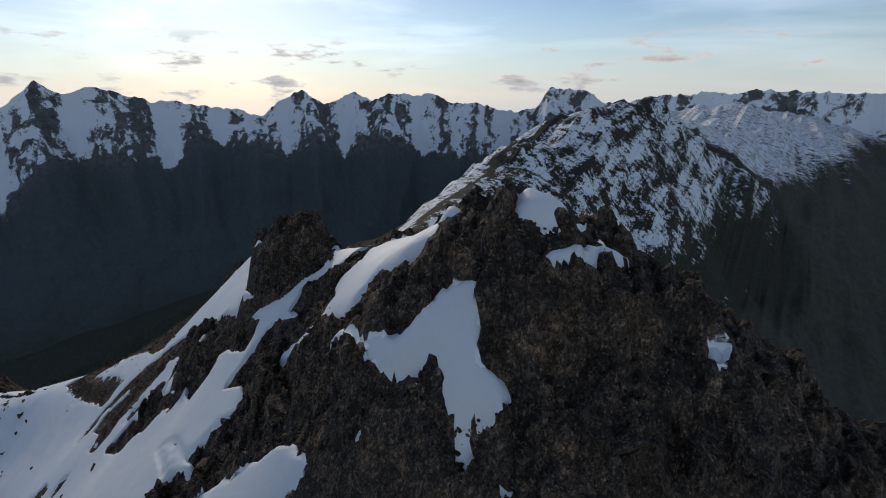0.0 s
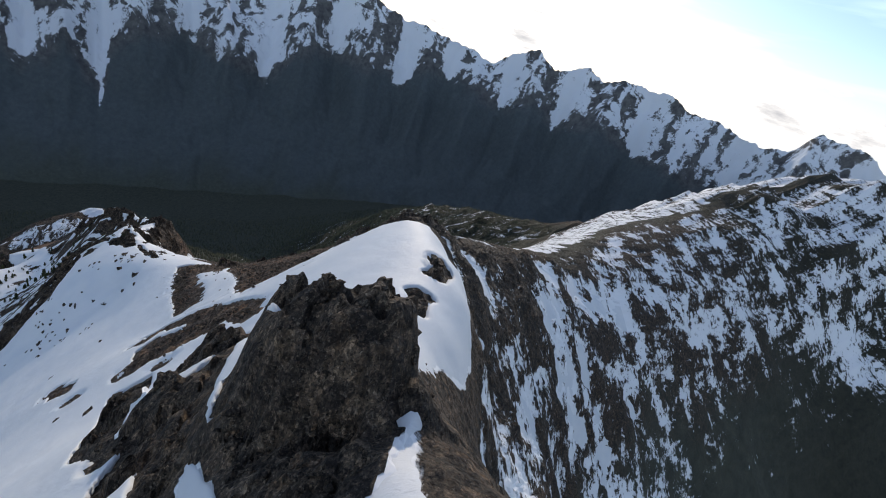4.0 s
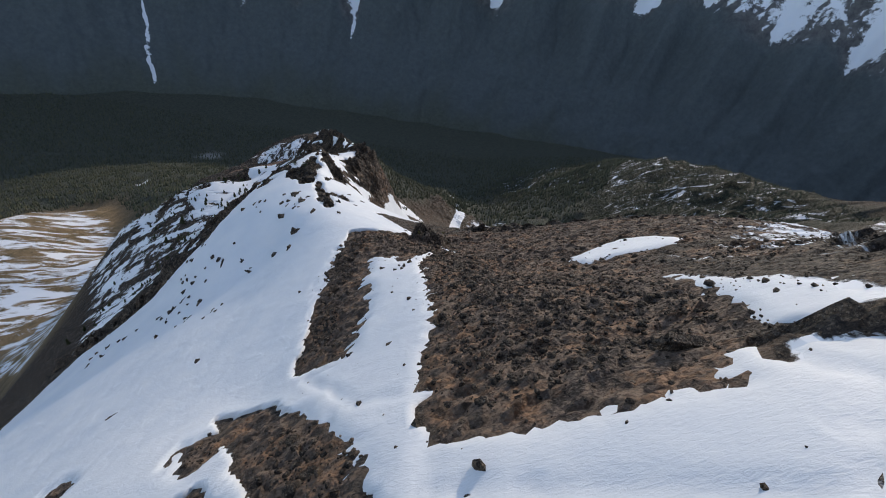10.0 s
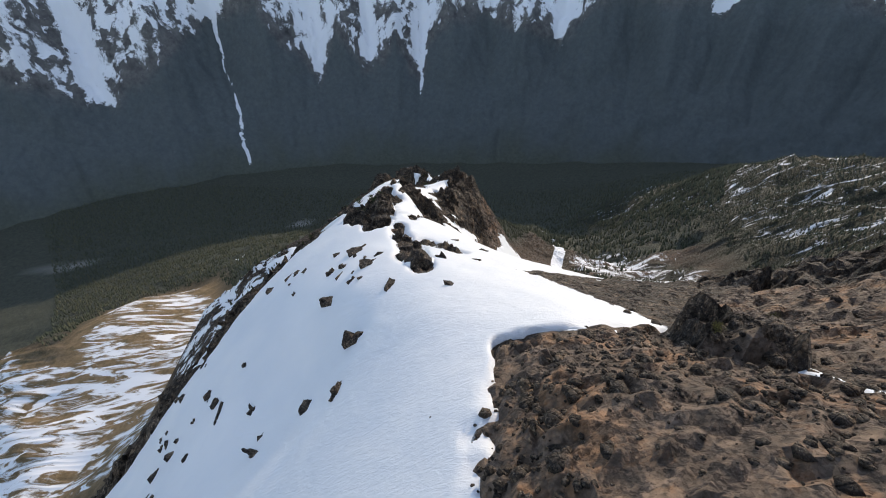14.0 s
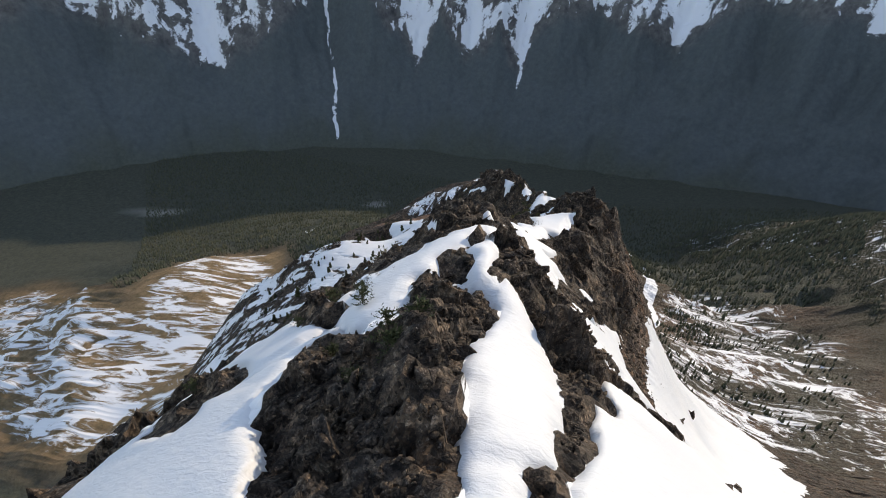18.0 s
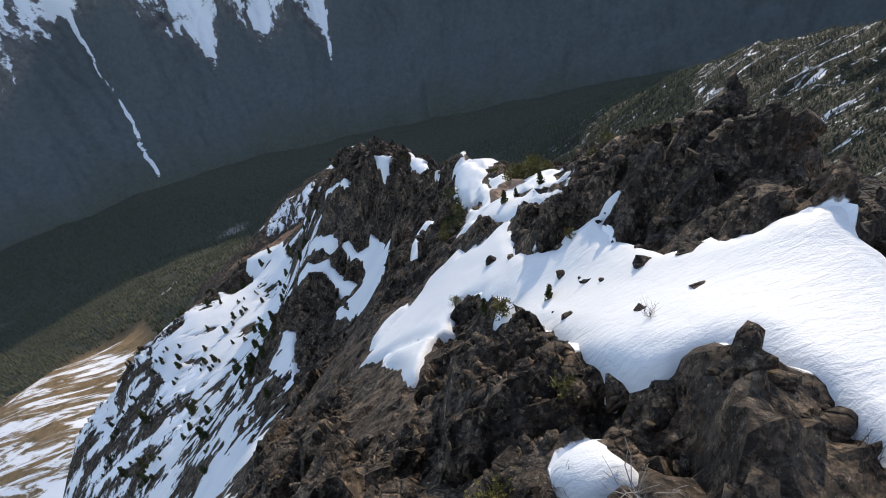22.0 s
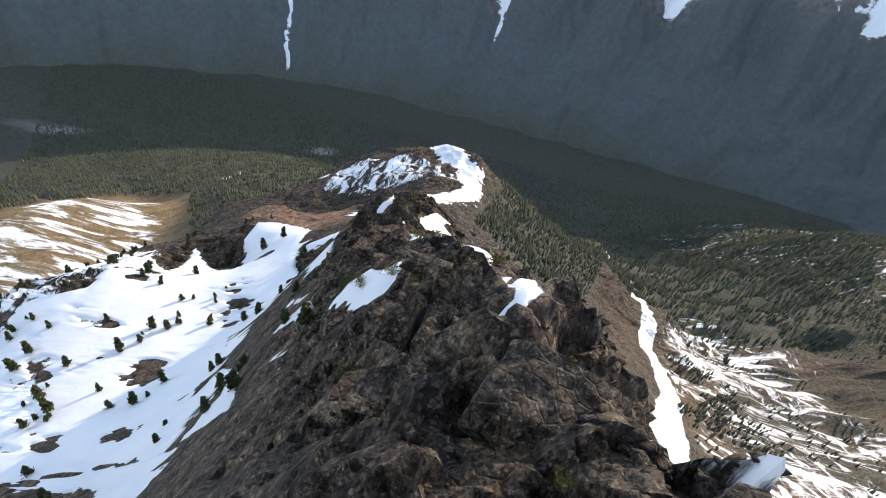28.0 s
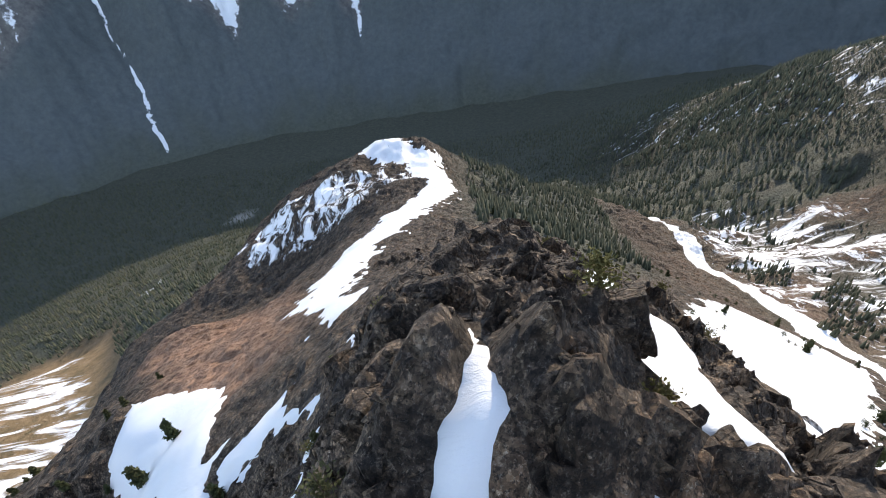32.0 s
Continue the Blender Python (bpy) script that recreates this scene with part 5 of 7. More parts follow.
    ("spur_slope", "S", [(-128.6, 755.9), (-108.9, 740.3), (-85.8, 726.6), (-96, 751.1), (-101, 758.4), (-99.4, 777.2), (-61.9, 760.3), (-55.5, 730.7), (-44, 708.2), (-56.8, 710.5), (-53.3, 693), (-53.7, 677.1), (-109.3, 684.2), (-137.2, 708.8), (-153.7, 738.1), (-107, 711.9), (-116, 730)]),
    ("spur_knoll", "R", [(-103.8, 781.8), (-101.4, 759.8), (-96, 751.1), (-82.7, 722.9), (-108.9, 740.3), (-127.8, 756.6), (-120.6, 736.9), (-143, 747.8)]),
    ("crag_snow_a", "S", [(-10.8, 703.9), (-9.4, 704.6), (-9.8, 700.2), (-11.2, 698.4), (-12.7, 696.8), (-13.1, 699.1), (-12.3, 700.6)]),
    ("crag_snow_b", "S", [(2, 723), (8.1, 727.8), (4.8, 714.7), (10.2, 719.1), (5.4, 710.3), (1.6, 700.5), (-0.9, 701.1), (-1, 705)]),
    ("crag_snow_c", "S", [(-4.7, 697.3), (-3.4, 695.4), (-3.2, 693.4), (-4.4, 694.1)]),
    ("crag_foot", "S", [(-9, 680), (-7.3, 681.5), (-5.5, 681), (-5.4, 673.7), (-3.1, 671.6), (-1.8, 668.7), (-7.6, 671.2)]),
]
def within(x, y, ring):
    """Distance from a closed outline on the plan, negative inside; far places are only told to be outside."""
    px, py = np.array(ring, float).T
    out = np.full(x.shape, 30.0)
    near = (x > px.min() - 12) & (x < px.max() + 12) & (y > py.min() - 12) & (y < py.max() + 12)
    if not near.any():
        return out
    qx, qy = x[near], y[near]
    best, odd = np.full(qx.shape, 1e9), np.zeros(qx.shape, bool)
    for ax, ay, bx, by in zip(px, py, np.roll(px, -1), np.roll(py, -1)):
        lx, ly = bx - ax, by - ay
        k = np.clip(((qx - ax) * lx + (qy - ay) * ly) / max(lx * lx + ly * ly, 1e-6), 0, 1)
        best = np.minimum(best, np.hypot(qx - ax - k * lx, qy - ay - k * ly))
        odd ^= ((ay > qy) != (by > qy)) & (qx < ax + lx * (qy - ay) / (ly if ly else 1e-9))
    out[near] = np.where(odd, -best, best)
    return out


def near_land(x, y):
    """Land with its horns, and how rocky it is (0 to 1), how much scree, and how deep the snow lies (metres, negative for bare)."""
    z = land(x, y)
    wx, wy = x + 2.2 * rough(x, y, 11, 4, 5), y + 2.2 * rough(x, y, 11, 4, 6)
    for cx, cy, h, rx, ry in HORNS:
        d = np.hypot((wx - cx) / rx, (wy - cy) / ry)
        z = z + h * step(1.25 - d, 0.0, 0.42)
    crag = np.min([along(wx, wy, c) for c in CRAGS], 0)
    scree = np.min([along(wx, wy, c) for c in SCREE], 0)
    patch = np.min([along(wx, wy, c) for c in PATCHES], 0)
    # the outlined parts
    ox, oy = x + 0.8 * rough(x, y, 5, 4, 15, 0.6), y + 0.8 * rough(x, y, 5, 4, 16, 0.6)
    ragged = 1.7 * rough(x, y, 6, 5, 22, 0.68)
    drawn, drawn_rock, drawn_snow, drawn_scree = (np.full(x.shape, 30.0) for _ in range(4))
    for _, kind, ring in OUTLINES:
        d = within(ox, oy, ring) + (ragged if kind == "B" else 0)
        drawn = np.minimum(drawn, d)
        drawn_rock = np.minimum(drawn_rock, d) if kind == "R" else np.maximum(drawn_rock, -d)
        drawn_snow = np.minimum(drawn_snow, d) if kind == "S" else np.maximum(drawn_snow, -d)
        drawn_scree = np.minimum(drawn_scree, d) if kind == "B" else np.maximum(drawn_scree, -d)
    over = step(-drawn, -1.2, 0.3)
    crag = np.where(drawn < 0, drawn_rock, np.minimum(crag, np.where(drawn_rock < 10, np.maximum(drawn_rock, 0), 99)))
    patch = np.where(drawn < 0, drawn_snow, patch)
    scree = np.where(drawn < 0, drawn_scree, scree)
    deep = np.min([along(wx, wy, c) for c in SNOWFIELDS], 0) + 6 * rough(x, y, 17, 5, 24, 0.6) * step(y, 330, 380)
    streak = rough(x * 0.6 + y * 0.2, y * 0.8, 16, 5, 9, 0.6)
    # the broken flanks: snow and rock side by side
    west = step(60 - along(x, y, [(-20, 380, 30), (-40, 480, 45), (-60, 600, 60), (-40, 700, 40)]), 40, 70)
    s = np.where(deep < 0, np.minimum(0.8, 0.15 - deep * 0.06), -np.minimum(1.6, deep * 0.1))
    ribbed = rough(x * 0.22 + 3 * rough(x, y, 20, 2, 81), y, 9, 5, 82, 0.6) * step(40 - along(x, y, [(-2, 400, 14), (-8, 480, 20), (-20, 530, 26), (-40, 590, 30), (-60, 660, 30)]), 0, 30)
    mixed = west * (1 - step(-deep, 0, 8) * step(y, 550, 600))
    s = s * (1 - mixed) + mixed * (streak * 3.6 + 0.3)
    s = s - 5.0 * np.clip(ribbed - 0.02, 0, 0.5)
    bare = np.minimum(crag * 0.8, scree * 0.4 + 1.1 * rough(x, y, 6, 5, 22, 0.68))
    s = np.minimum(s, np.clip(bare - 0.1 + 0.5 * rough(x, y, 2.6, 4, 21, 0.65), -4.5, 0.9))
    s = np.maximum(s, np.clip(-patch * 0.5 + 0.15 + 0.4 * rough(x, y, 4.2, 4, 29, 0.55), -4.5, 0.8))
    s = s * (1 - over) + over * np.clip(np.where((drawn_snow > 0) & (drawn_scree > 0), -1.2, -0.4) * drawn_snow + 0.2 + (0.35 + 0.9 * step(2.5 - np.abs(drawn_scree), 0, 2)) * rough(x, y, 2.2, 4, 28, 0.6), -4.5, 0.7)
    s = s - 7.0 * over * np.clip(rough(x * 0.55 + y * 0.3, y * 0.8 - x * 0.25, 15, 5, 83, 0.62) - 0.16, 0, 0.4) * step(-x, 0, 25)
    low = 0.3 * step(y, 640, 760) * step(1150 - y, 0, 60) * step(260 - np.abs(x + 40), 0, 100)
    face_east = step(-along(x, y, [(44, 590, 14), (34, 630, 14), (28, 670, 14), (30, 705, 12)]), -12, 4)
    rock = np.clip(step(-crag, -3.5, 1.5) + low + 0.6 * face_east + 0.45 * step(-s, -0.1, 0.6) * step(scree, 0, 3) + 0.35 * mixed, 0, 1) * (1 - 0.85 * step(-patch, -0.6, 0.8))
    relief = np.clip(0.45 - 0.25 * crag, 0.45, 1)
    return z, rock, relief, step(-scree, -2, 1) * (1 - step(-crag, -2, 1)), s, over, crag


gx = axis([(-26, -50, 1.0), (-50, -270, 2.4), (-270, -4700, 1.085)], [(-26, 10, 0.62), (10, 70, 0.46), (70, 132, 0.95), (132, 290, 2.3), (290, 4700, 1.075)])
gy = axis([(-15, -4000, 1.09)], [(-15, 100, 0.62), (100, 355, 0.98), (355, 735, 0.56), (735, 1130, 2.1), (1130, 4700, 1.075)])
X, Y = np.meshgrid(gx, gy)
Z0, ROCKY, RELIEF, SCREEY, DEEP, DRAWN, CRAG = near_land(X, Y)
cell = np.maximum(np.gradient(gx)[None, :], np.gradient(gy)[:, None])
fine = np.clip(1.9 - cell / 3, 0, 1)
b1, e1 = facets(X, Y, 10, 40, 1.15, (1.0, 0.65), 0.5, 0.06)
b2, e2 = facets(X + 1.5 * b1, Y, 4.2, 50, 1.05, (1.0, 0.6), 0.2, 0.1)
b3, e3 = facets(X, Y + b2, 2.1, 60, 0.8, (1.0, 0.6), 0.4, 0.22)
blocks = 2.6 * b1 + 1.9 * b2 + 0.75 * b3 - 0.6 * (1 - step(e2, 0, 0.1))
away = np.hypot(X - 50, Y - 350)
clearing = step(-along(X, Y, [(-330, 640, 80), (-470, 850, 110), (-620, 1030, 170), (-760, 1200, 170), (-800, 1330, 110)]), -120, 20)
Z0 = Z0 + rough(X, Y, 160, 5, 12, 0.5, True) * (6 + 40 * step(away, 300, 1200)) * step(away, 120, 700) * step(Z0, -340, -100) * (1 - 0.9 * clearing)
slope = np.hypot(np.gradient(Z0, gx, axis=1), np.gradient(Z0, gy, axis=0))
DEEP = DEEP - 2.5 * step(slope, 1.3, 2.2) * (cell < 5) * (1 - DRAWN * (DEEP > 0))
Z = Z0 + fine * ROCKY * RELIEF * blocks + fine * SCREEY * (0.35 * b3 + 0.4 * b2) + (1 - ROCKY) * fine * 0.5 * b3 * (0.4 + 0.6 * SCREEY) + fine * 0.25 * rough(X, Y, 2.5, 3, 3)

# ribs of rock down the eastern wall
wall_east = step(60 + 30 * rough(X, Y, 70, 4, 46) - along(X, Y, [(150, 130, 50), (330, 190, 80), (600, 260, 130), (1000, 270, 170), (1500, 150, 220)]), 0, 50) * step(X - 0.5 * (Y - 150) * (Y < 150) + 4 * rough(X, Y, 14, 3, 47), 136, 142)
rib = 0.6 * rough(X + 0.35 * Y + 30 * rough(X, Y, 60, 4, 44), Y * 0.3, 42, 6, 45, 0.62) + 0.6 * rough(X, Y, 30, 5, 48, 0.62)
Z = Z + wall_east * 15 * rib * step(cell, 30, 8)
rib_snow = wall_east * np.clip(0.52 - 0.8 * rib, 0, 0.9)

# fields for the ground's material
high = step(Z0, 250, 650)
spots = rough(X, Y, 90, 6, 31)
right_side = step(X - (Y - 700) * 0.1, 40, 120)
forest = step(spots * 120 + 430 + 160 * step(X, 500, 800) - Z0, 0, 120) * (1 - step(-along(X, Y, [(-260, 560, 80), (-420, 760, 130), (-560, 960, 150), (-700, 1120, 160), (-800, 1330, 110)]), -60, 40))
forest = np.maximum(forest, step(-along(X, Y, [(60, 880, 40), (90, 1000, 60), (140, 1250, 90)]), -30, 20))
turf = np.clip(step(-along(X, Y, [(-350, 640, 80), (-430, 780, 130), (-560, 960, 200), (-700, 1120, 200), (-800, 1330, 160)]), -60, 60), 0, 1)
west_clear = step(-along(X, Y, [(-480, 720, 120), (-700, 780, 150), (-1000, 880, 170), (-1300, 1020, 170), (-1650, 1200, 140)]), -60, 40)
turf = np.maximum(turf, west_clear)
forest = forest * (1 - west_clear)
dark_slope = step(860 + 90 * spots - Z0, 0, 80) * step(X, 160, 320) * step(500 - Y, 0, 150)
forest = np.maximum(forest, 0.9 * dark_slope)
talus_right = step(-along(X, Y, [(300, 650, 130), (330, 900, 130), (430, 1150, 120)]), -120, 80)
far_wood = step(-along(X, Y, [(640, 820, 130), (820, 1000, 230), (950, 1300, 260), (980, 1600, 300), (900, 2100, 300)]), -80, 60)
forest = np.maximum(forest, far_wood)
bowl = step(-along(X, Y, [(200, 600, 60), (300, 780, 100), (390, 1000, 120), (430, 1200, 90)]), -80, 40)
forest = np.maximum(forest, 0.62 * bowl * step(spots, -0.35, 0.1))
SCREEY = np.maximum(SCREEY, np.maximum(talus_right, bowl) * (1 - forest))
snowy = 0.55 * step(Z0, 560, 900) * (1 - SCREEY) * (1 - step(-DEEP * 3, 0, 1) * step(fine, 0.5, 1) * 0.8)
snowy = np.maximum(snowy, 0.52 * np.maximum(bowl, talus_right)) * (1 - 0.35 * forest)
snowy = np.where(wall_east > 0.3, 0.2, snowy)
forest = np.maximum(forest, wall_east * step(X, 600, 900) * step(880 - Z0, 0, 60))
plateau = step(-along(X, Y, [(150, 240, 22), (190, 270, 30), (300, 320, 40), (520, 440, 60), (700, 470, 70), (1000, 460, 90), (1450, 350, 100)]), -40, 20) * (1 - wall_east)
snowy = np.maximum(snowy, (0.5 + 0.15 * spots) * plateau)
forest = np.maximum(forest, plateau * step(X, 300, 420))
wall_field = wall_east * np.clip(0.485 - 0.42 * rib - 0.3 * rough(X, Y, 26, 5, 49, 0.65) - 0.3 * step(880 + 50 * spots - 0.02 * X - Z0, 0, 150) * step(X, 400, 650), 0, 0.8)
drift = np.clip(0.51 * turf * (1 - forest) + 0.47 * bowl + 0.42 * far_wood, 0, 0.56)
flank = step(-along(X, Y, [(-75, 330, 15), (-90, 420, 40), (-130, 540, 60), (-170, 650, 80), (-220, 720, 70), (-260, 800, 60)]), -50, 20) * step(-along(X, Y, [(-64, 772, 12), (-98, 832, 22), (-140, 865, 24)]), -12, -30)
gully_run = rough(X * 0.3 + 12 * rough(X, Y, 50, 3, 86), Y, 17, 5, 87, 0.6)
snowy = np.maximum(snowy, flank * np.clip(0.5 + 0.55 * gully_run, 0, 0.75))
forest = forest * (1 - flank)
turf = turf * (1 - flank)
SCREEY = SCREEY * (1 - flank)
pale = step(-along(X, Y, [(-2500, 2050, 8), (-1960, 2035, 9), (-1880, 2050, 26), (-1780, 2070, 22)]), -6, 4)
pale = np.maximum(pale, step(-along(X, Y, [(-830, 2470, 16), (-770, 2490, 18)]), -6, 4))
gully_snow = step(-along(X, Y, [(150, 745, 14), (185, 800, 11), (225, 870, 8), (250, 1000, 8), (290, 1141, 9), (345, 1541, 14)]), -8, 3)
gully_snow = np.maximum(gully_snow, step(-along(X, Y, [(-690, 1600, 8), (-700, 1640, 14), (-735, 1720, 8)]), -5, 3))
snowy = np.maximum(np.maximum(snowy, gully_snow), 0.36 * far_wood)
red_soil = np.maximum(step(-along(X, Y, [(-64, 772, 12), (-80, 800, 18), (-98, 832, 22), (-140, 865, 24)]), -14, 6), 0.8 * step(-along(X, Y, [(235, 800, 20), (275, 900, 24), (300, 1020, 18)]), -14, 8)) * (0.6 + 0.4 * step(spots, -0.2, 0.2))
face = step(-along(X, Y, [(-130, 990, 30), (-60, 985, 36), (-10, 985, 20)]), -25, 10)
snowy = np.maximum(snowy, 0.5 * face)
snowy = np.maximum(snowy, 0.47 * step(-along(X, Y, [(44, 590, 14), (34, 630, 14), (28, 670, 14), (30, 705, 12)]), -12, 4))
ground = sheet("ground", X, Y, Z, GROUND, {"scree": SCREEY, "shaded_thicket": np.maximum(np.maximum(far_wood, 0.7 * plateau * step(X, 300, 420)), 0.8 * wall_east * step(X, 600, 900)), "forest": forest * (1 - turf * 0.9), "turf": turf, "red": red_soil, "snowy": snowy, "drift": drift, "pale": pale, "wall": wall_field}, None, ((ROCKY[:-1, :-1] > 0.25) | (SCREEY[:-1, :-1] > 0.4)) & (fine[:-1, :-1] > 0.5))
tagged(ground, "steep mountain ridge of dark rock, brown scree and forested slopes", "mountain", kind="structure")

ZS = Z0 + np.where(DEEP < 0, 1.5 * DEEP, DEEP) + 0.12 * rough(X, Y, 5, 3, 77)
lies = (ZS > Z - 0.5) & (DEEP > -2.6) & (cell < 14)
keep = lies[:-1, :-1] | lies[1:, :-1] | lies[:-1, 1:] | lies[1:, 1:]
snow = sheet("snow_cover", X, Y, ZS, SNOW, None, keep)
tagged(snow, "smooth white spring snow lying along the ridge", "snow", kind="stuff")

# ---- the far range across the valley ----
deg1 = np.linspace(-80, 128, 920)
rr = np.linspace(0, 1, 124)
deg, S = np.meshgrid(deg1, rr)
arc = deg * 75.0
C = (0.0, 350.0)
# bearings of the gullies, and the height of the tree line along the wall
GULLIES = [-81, -68, -57, -47.5, -37.5, -25.1, -15.4, -9.5, -3.4, 4, 12.2, 20, 27.5, 33, 40, 47, 56, 66, 77, 88, 101, 114, 129]
TREE_LINE = [(-81, 150), (-72, 380), (-68, 200), (-61, 420), (-57, 220), (-51, 420), (-42.7, 212), (-38.4, 50), (-36.6, 30), (-34.5, 130), (-27, 420), (-21, 560), (-19, 330), (-15.4, 30), (-13.5, 350), (-10.5, 130), (-8, 157),
             (-6.5, 300), (-3.4, -20), (-2.4, 270), (0.5, 450), (3.7, 420), (8, 380), (12.2, 240), (15.4, 549), (20, 583), (26, 560), (27.5, 484), (28.6, 650), (33.2, 685), (40, 560), (44, 680), (47, 560), (52, 680), (56, 560), (66, 500), (77, 560), (101, 500), (129, 520)]
bear = deg + 1.3 * rough(arc, S * 900, 420, 4, 91) * S + 0.4 * rough(arc, S * 900, 110, 3, 92)
gap_ = np.full(deg.shape, 0.5)
for a, b in zip(GULLIES, GULLIES[1:]):
    inside = (bear >= a) & (bear < b)
    gap_ = np.where(inside, (1 - np.abs(2 * (bear - a) / (b - a) - 1)) * min(1.0, (b - a) / 9.0), gap_)
line_ = np.interp(bear, [p[0] for p in TREE_LINE], [p[1] for p in TREE_LINE])
spur = np.clip(gap_, 0, 1)
base_r = 3180 + 150 * rough(arc, S * 0, 900, 5, 3, 0.6) + 300 * step(deg, 40, 80)
crest_r = 4330 - 250 * step(deg, 50, 100)
# the skyline: bearing, height
SKYLINE = [(-81, 1180), (-70, 1150), (-60, 1080), (-52, 1220), (-45, 1100), (-38, 1180), (-31, 1120), (-25, 1250), (-17, 1130), (-10, 1200), (-4, 1090), (3, 1120), (6, 930), (9, 830), (12.7, 950), (15, 1050),
           (17, 1190), (18.8, 1085), (21.3, 1155), (23.5, 1090), (26, 1050), (29, 1020), (32, 1000), (35, 970), (37.3, 916), (39.3, 1030), (42.1, 1135), (44.6, 995), (48, 1120), (50.4, 1045), (52.5, 1100), (55, 1085),
           (57.4, 1100), (60, 1010), (62.6, 1030), (65, 975), (67.5, 930), (70, 980), (71.5, 1150), (75.6, 1120), (78.6, 1010), (84, 1080), (88, 1105), (95, 1110), (108, 1080), (120, 1110), (129, 1080)]
crest = np.interp(deg, [p[0] for p in SKYLINE], [p[1] for p in SKYLINE])
ribs = rough(arc + 60 * rough(arc, S * 800, 200, 2, 33), S * 260, 105, 5, 14, 0.55, True)
crags = rough(arc, S * 1300, 70, 5, 15, 0.6, True)
prof = 0.42 * S + 0.58 * S ** 1.8
bow = np.sin(np.pi * np.clip(S, 0, 1)) ** 0.8
lumps = rough(arc, S * 1300, 150, 6, 17, 0.55)
zz0 = -410 + 1530 * prof + (crest - 1120) * step(S, 0.62, 1.0) + 60 * rough(arc, S * 1500, 520, 3, 18) * np.sin(np.pi * S)
zz = zz0 + (spur - 0.4) * 300 * bow * step(S, 0.22, 0.75) + (ribs * 40 + crags * 34) * step(zz0 - line_, 0, 300) * (1 - 0.55 * step(S, 0.85, 1.0)) + 30 * lumps * np.clip(S * 6, 0, 1)
R = base_r + (crest_r - base_r) * S - 160 * (spur - 0.4) * bow * step(S, 0.25, 0.75) - 20 * lumps
A = np.radians(deg)
RX, RY = C[0] + np.sin(A) * R, C[1] + np.cos(A) * R
edge = zz - line_ + 90 * rough(arc, zz, 200, 6, 70, 0.62)
chute = np.exp(-((bear + 25.1 + 0.5 * rough(arc * 0, zz, 160, 3, 5)) / (0.24 + 0.2 * step(-zz, 60, 320))) ** 2) * step(zz, -370, -330) * (0.85 + 0.5 * rough(arc, zz, 60, 3, 72)) + 0.9 * np.exp(-((bear + 3.4) / 0.42) ** 2) * step(zz, -70, -10) * (0.9 + 0.4 * rough(arc, zz, 60, 3, 73))
r_snow = np.clip(0.46 + edge / 470, 0.0, 0.78) - 0.2 * ribs - 0.18 * step(crags, 0.0, 0.5) + 0.16 * rough(arc, zz, 220, 5, 71) + 0.2 * step(0.34 - spur, 0.0, 0.3) * step(edge, -30, 60)
r_snow = np.where(edge < -20, np.minimum(r_snow, 0.44) - 0.14 * step(-edge, 20, 200), r_snow)
r_snow = np.clip(np.maximum(r_snow, chute * 0.9), 0, 1)
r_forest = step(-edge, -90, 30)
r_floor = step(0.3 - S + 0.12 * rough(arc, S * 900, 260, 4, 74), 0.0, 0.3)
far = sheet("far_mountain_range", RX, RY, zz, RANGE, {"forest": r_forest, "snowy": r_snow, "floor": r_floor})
tagged(far, "distant snow-capped mountain range above dark forest", "mountain range", kind="structure")

# ---- helpers for things ----


def height(grid, x, y):
    """The height of a sheet at single places, between its grid lines."""
    x, y = np.atleast_1d(np.asarray(x, float)), np.atleast_1d(np.asarray(y, float))
    i = np.clip(np.searchsorted(gx, x) - 1, 0, len(gx) - 2)
    j = np.clip(np.searchsorted(gy, y) - 1, 0, len(gy) - 2)
    u, v = (x - gx[i]) / (gx[i + 1] - gx[i]), (y - gy[j]) / (gy[j + 1] - gy[j])
    return (grid[j, i] * (1 - u) + grid[j, i + 1] * u) * (1 - v) + (grid[j + 1, i] * (1 - u) + grid[j + 1, i + 1] * u) * v


def mesh_of(name, co, faces, mats, smooth=False, index=None):
    me = bpy.data.meshes.new(name)
    me.from_pydata([tuple(map(float, c)) for c in co], [], [tuple(map(int, f)) for f in faces])
    for m in mats:
        me.materials.append(m)
    if smooth:
        me.polygons.foreach_set("use_smooth", np.ones(len(me.polygons), dtype=bool))
    if index is not None:
        me.polygons.foreach_set("material_index", np.asarray(index, dtype=np.int32))
    me.update()
    return me


def ball(level):
    bm = bmesh.new()
    bmesh.ops.create_icosphere(bm, subdivisions=level, radius=1)
    co = np.array([v.co[:] for v in bm.verts])
    faces = np.array([[v.index for v in f.verts] for f in bm.faces])
    bm.free()
    return co, faces


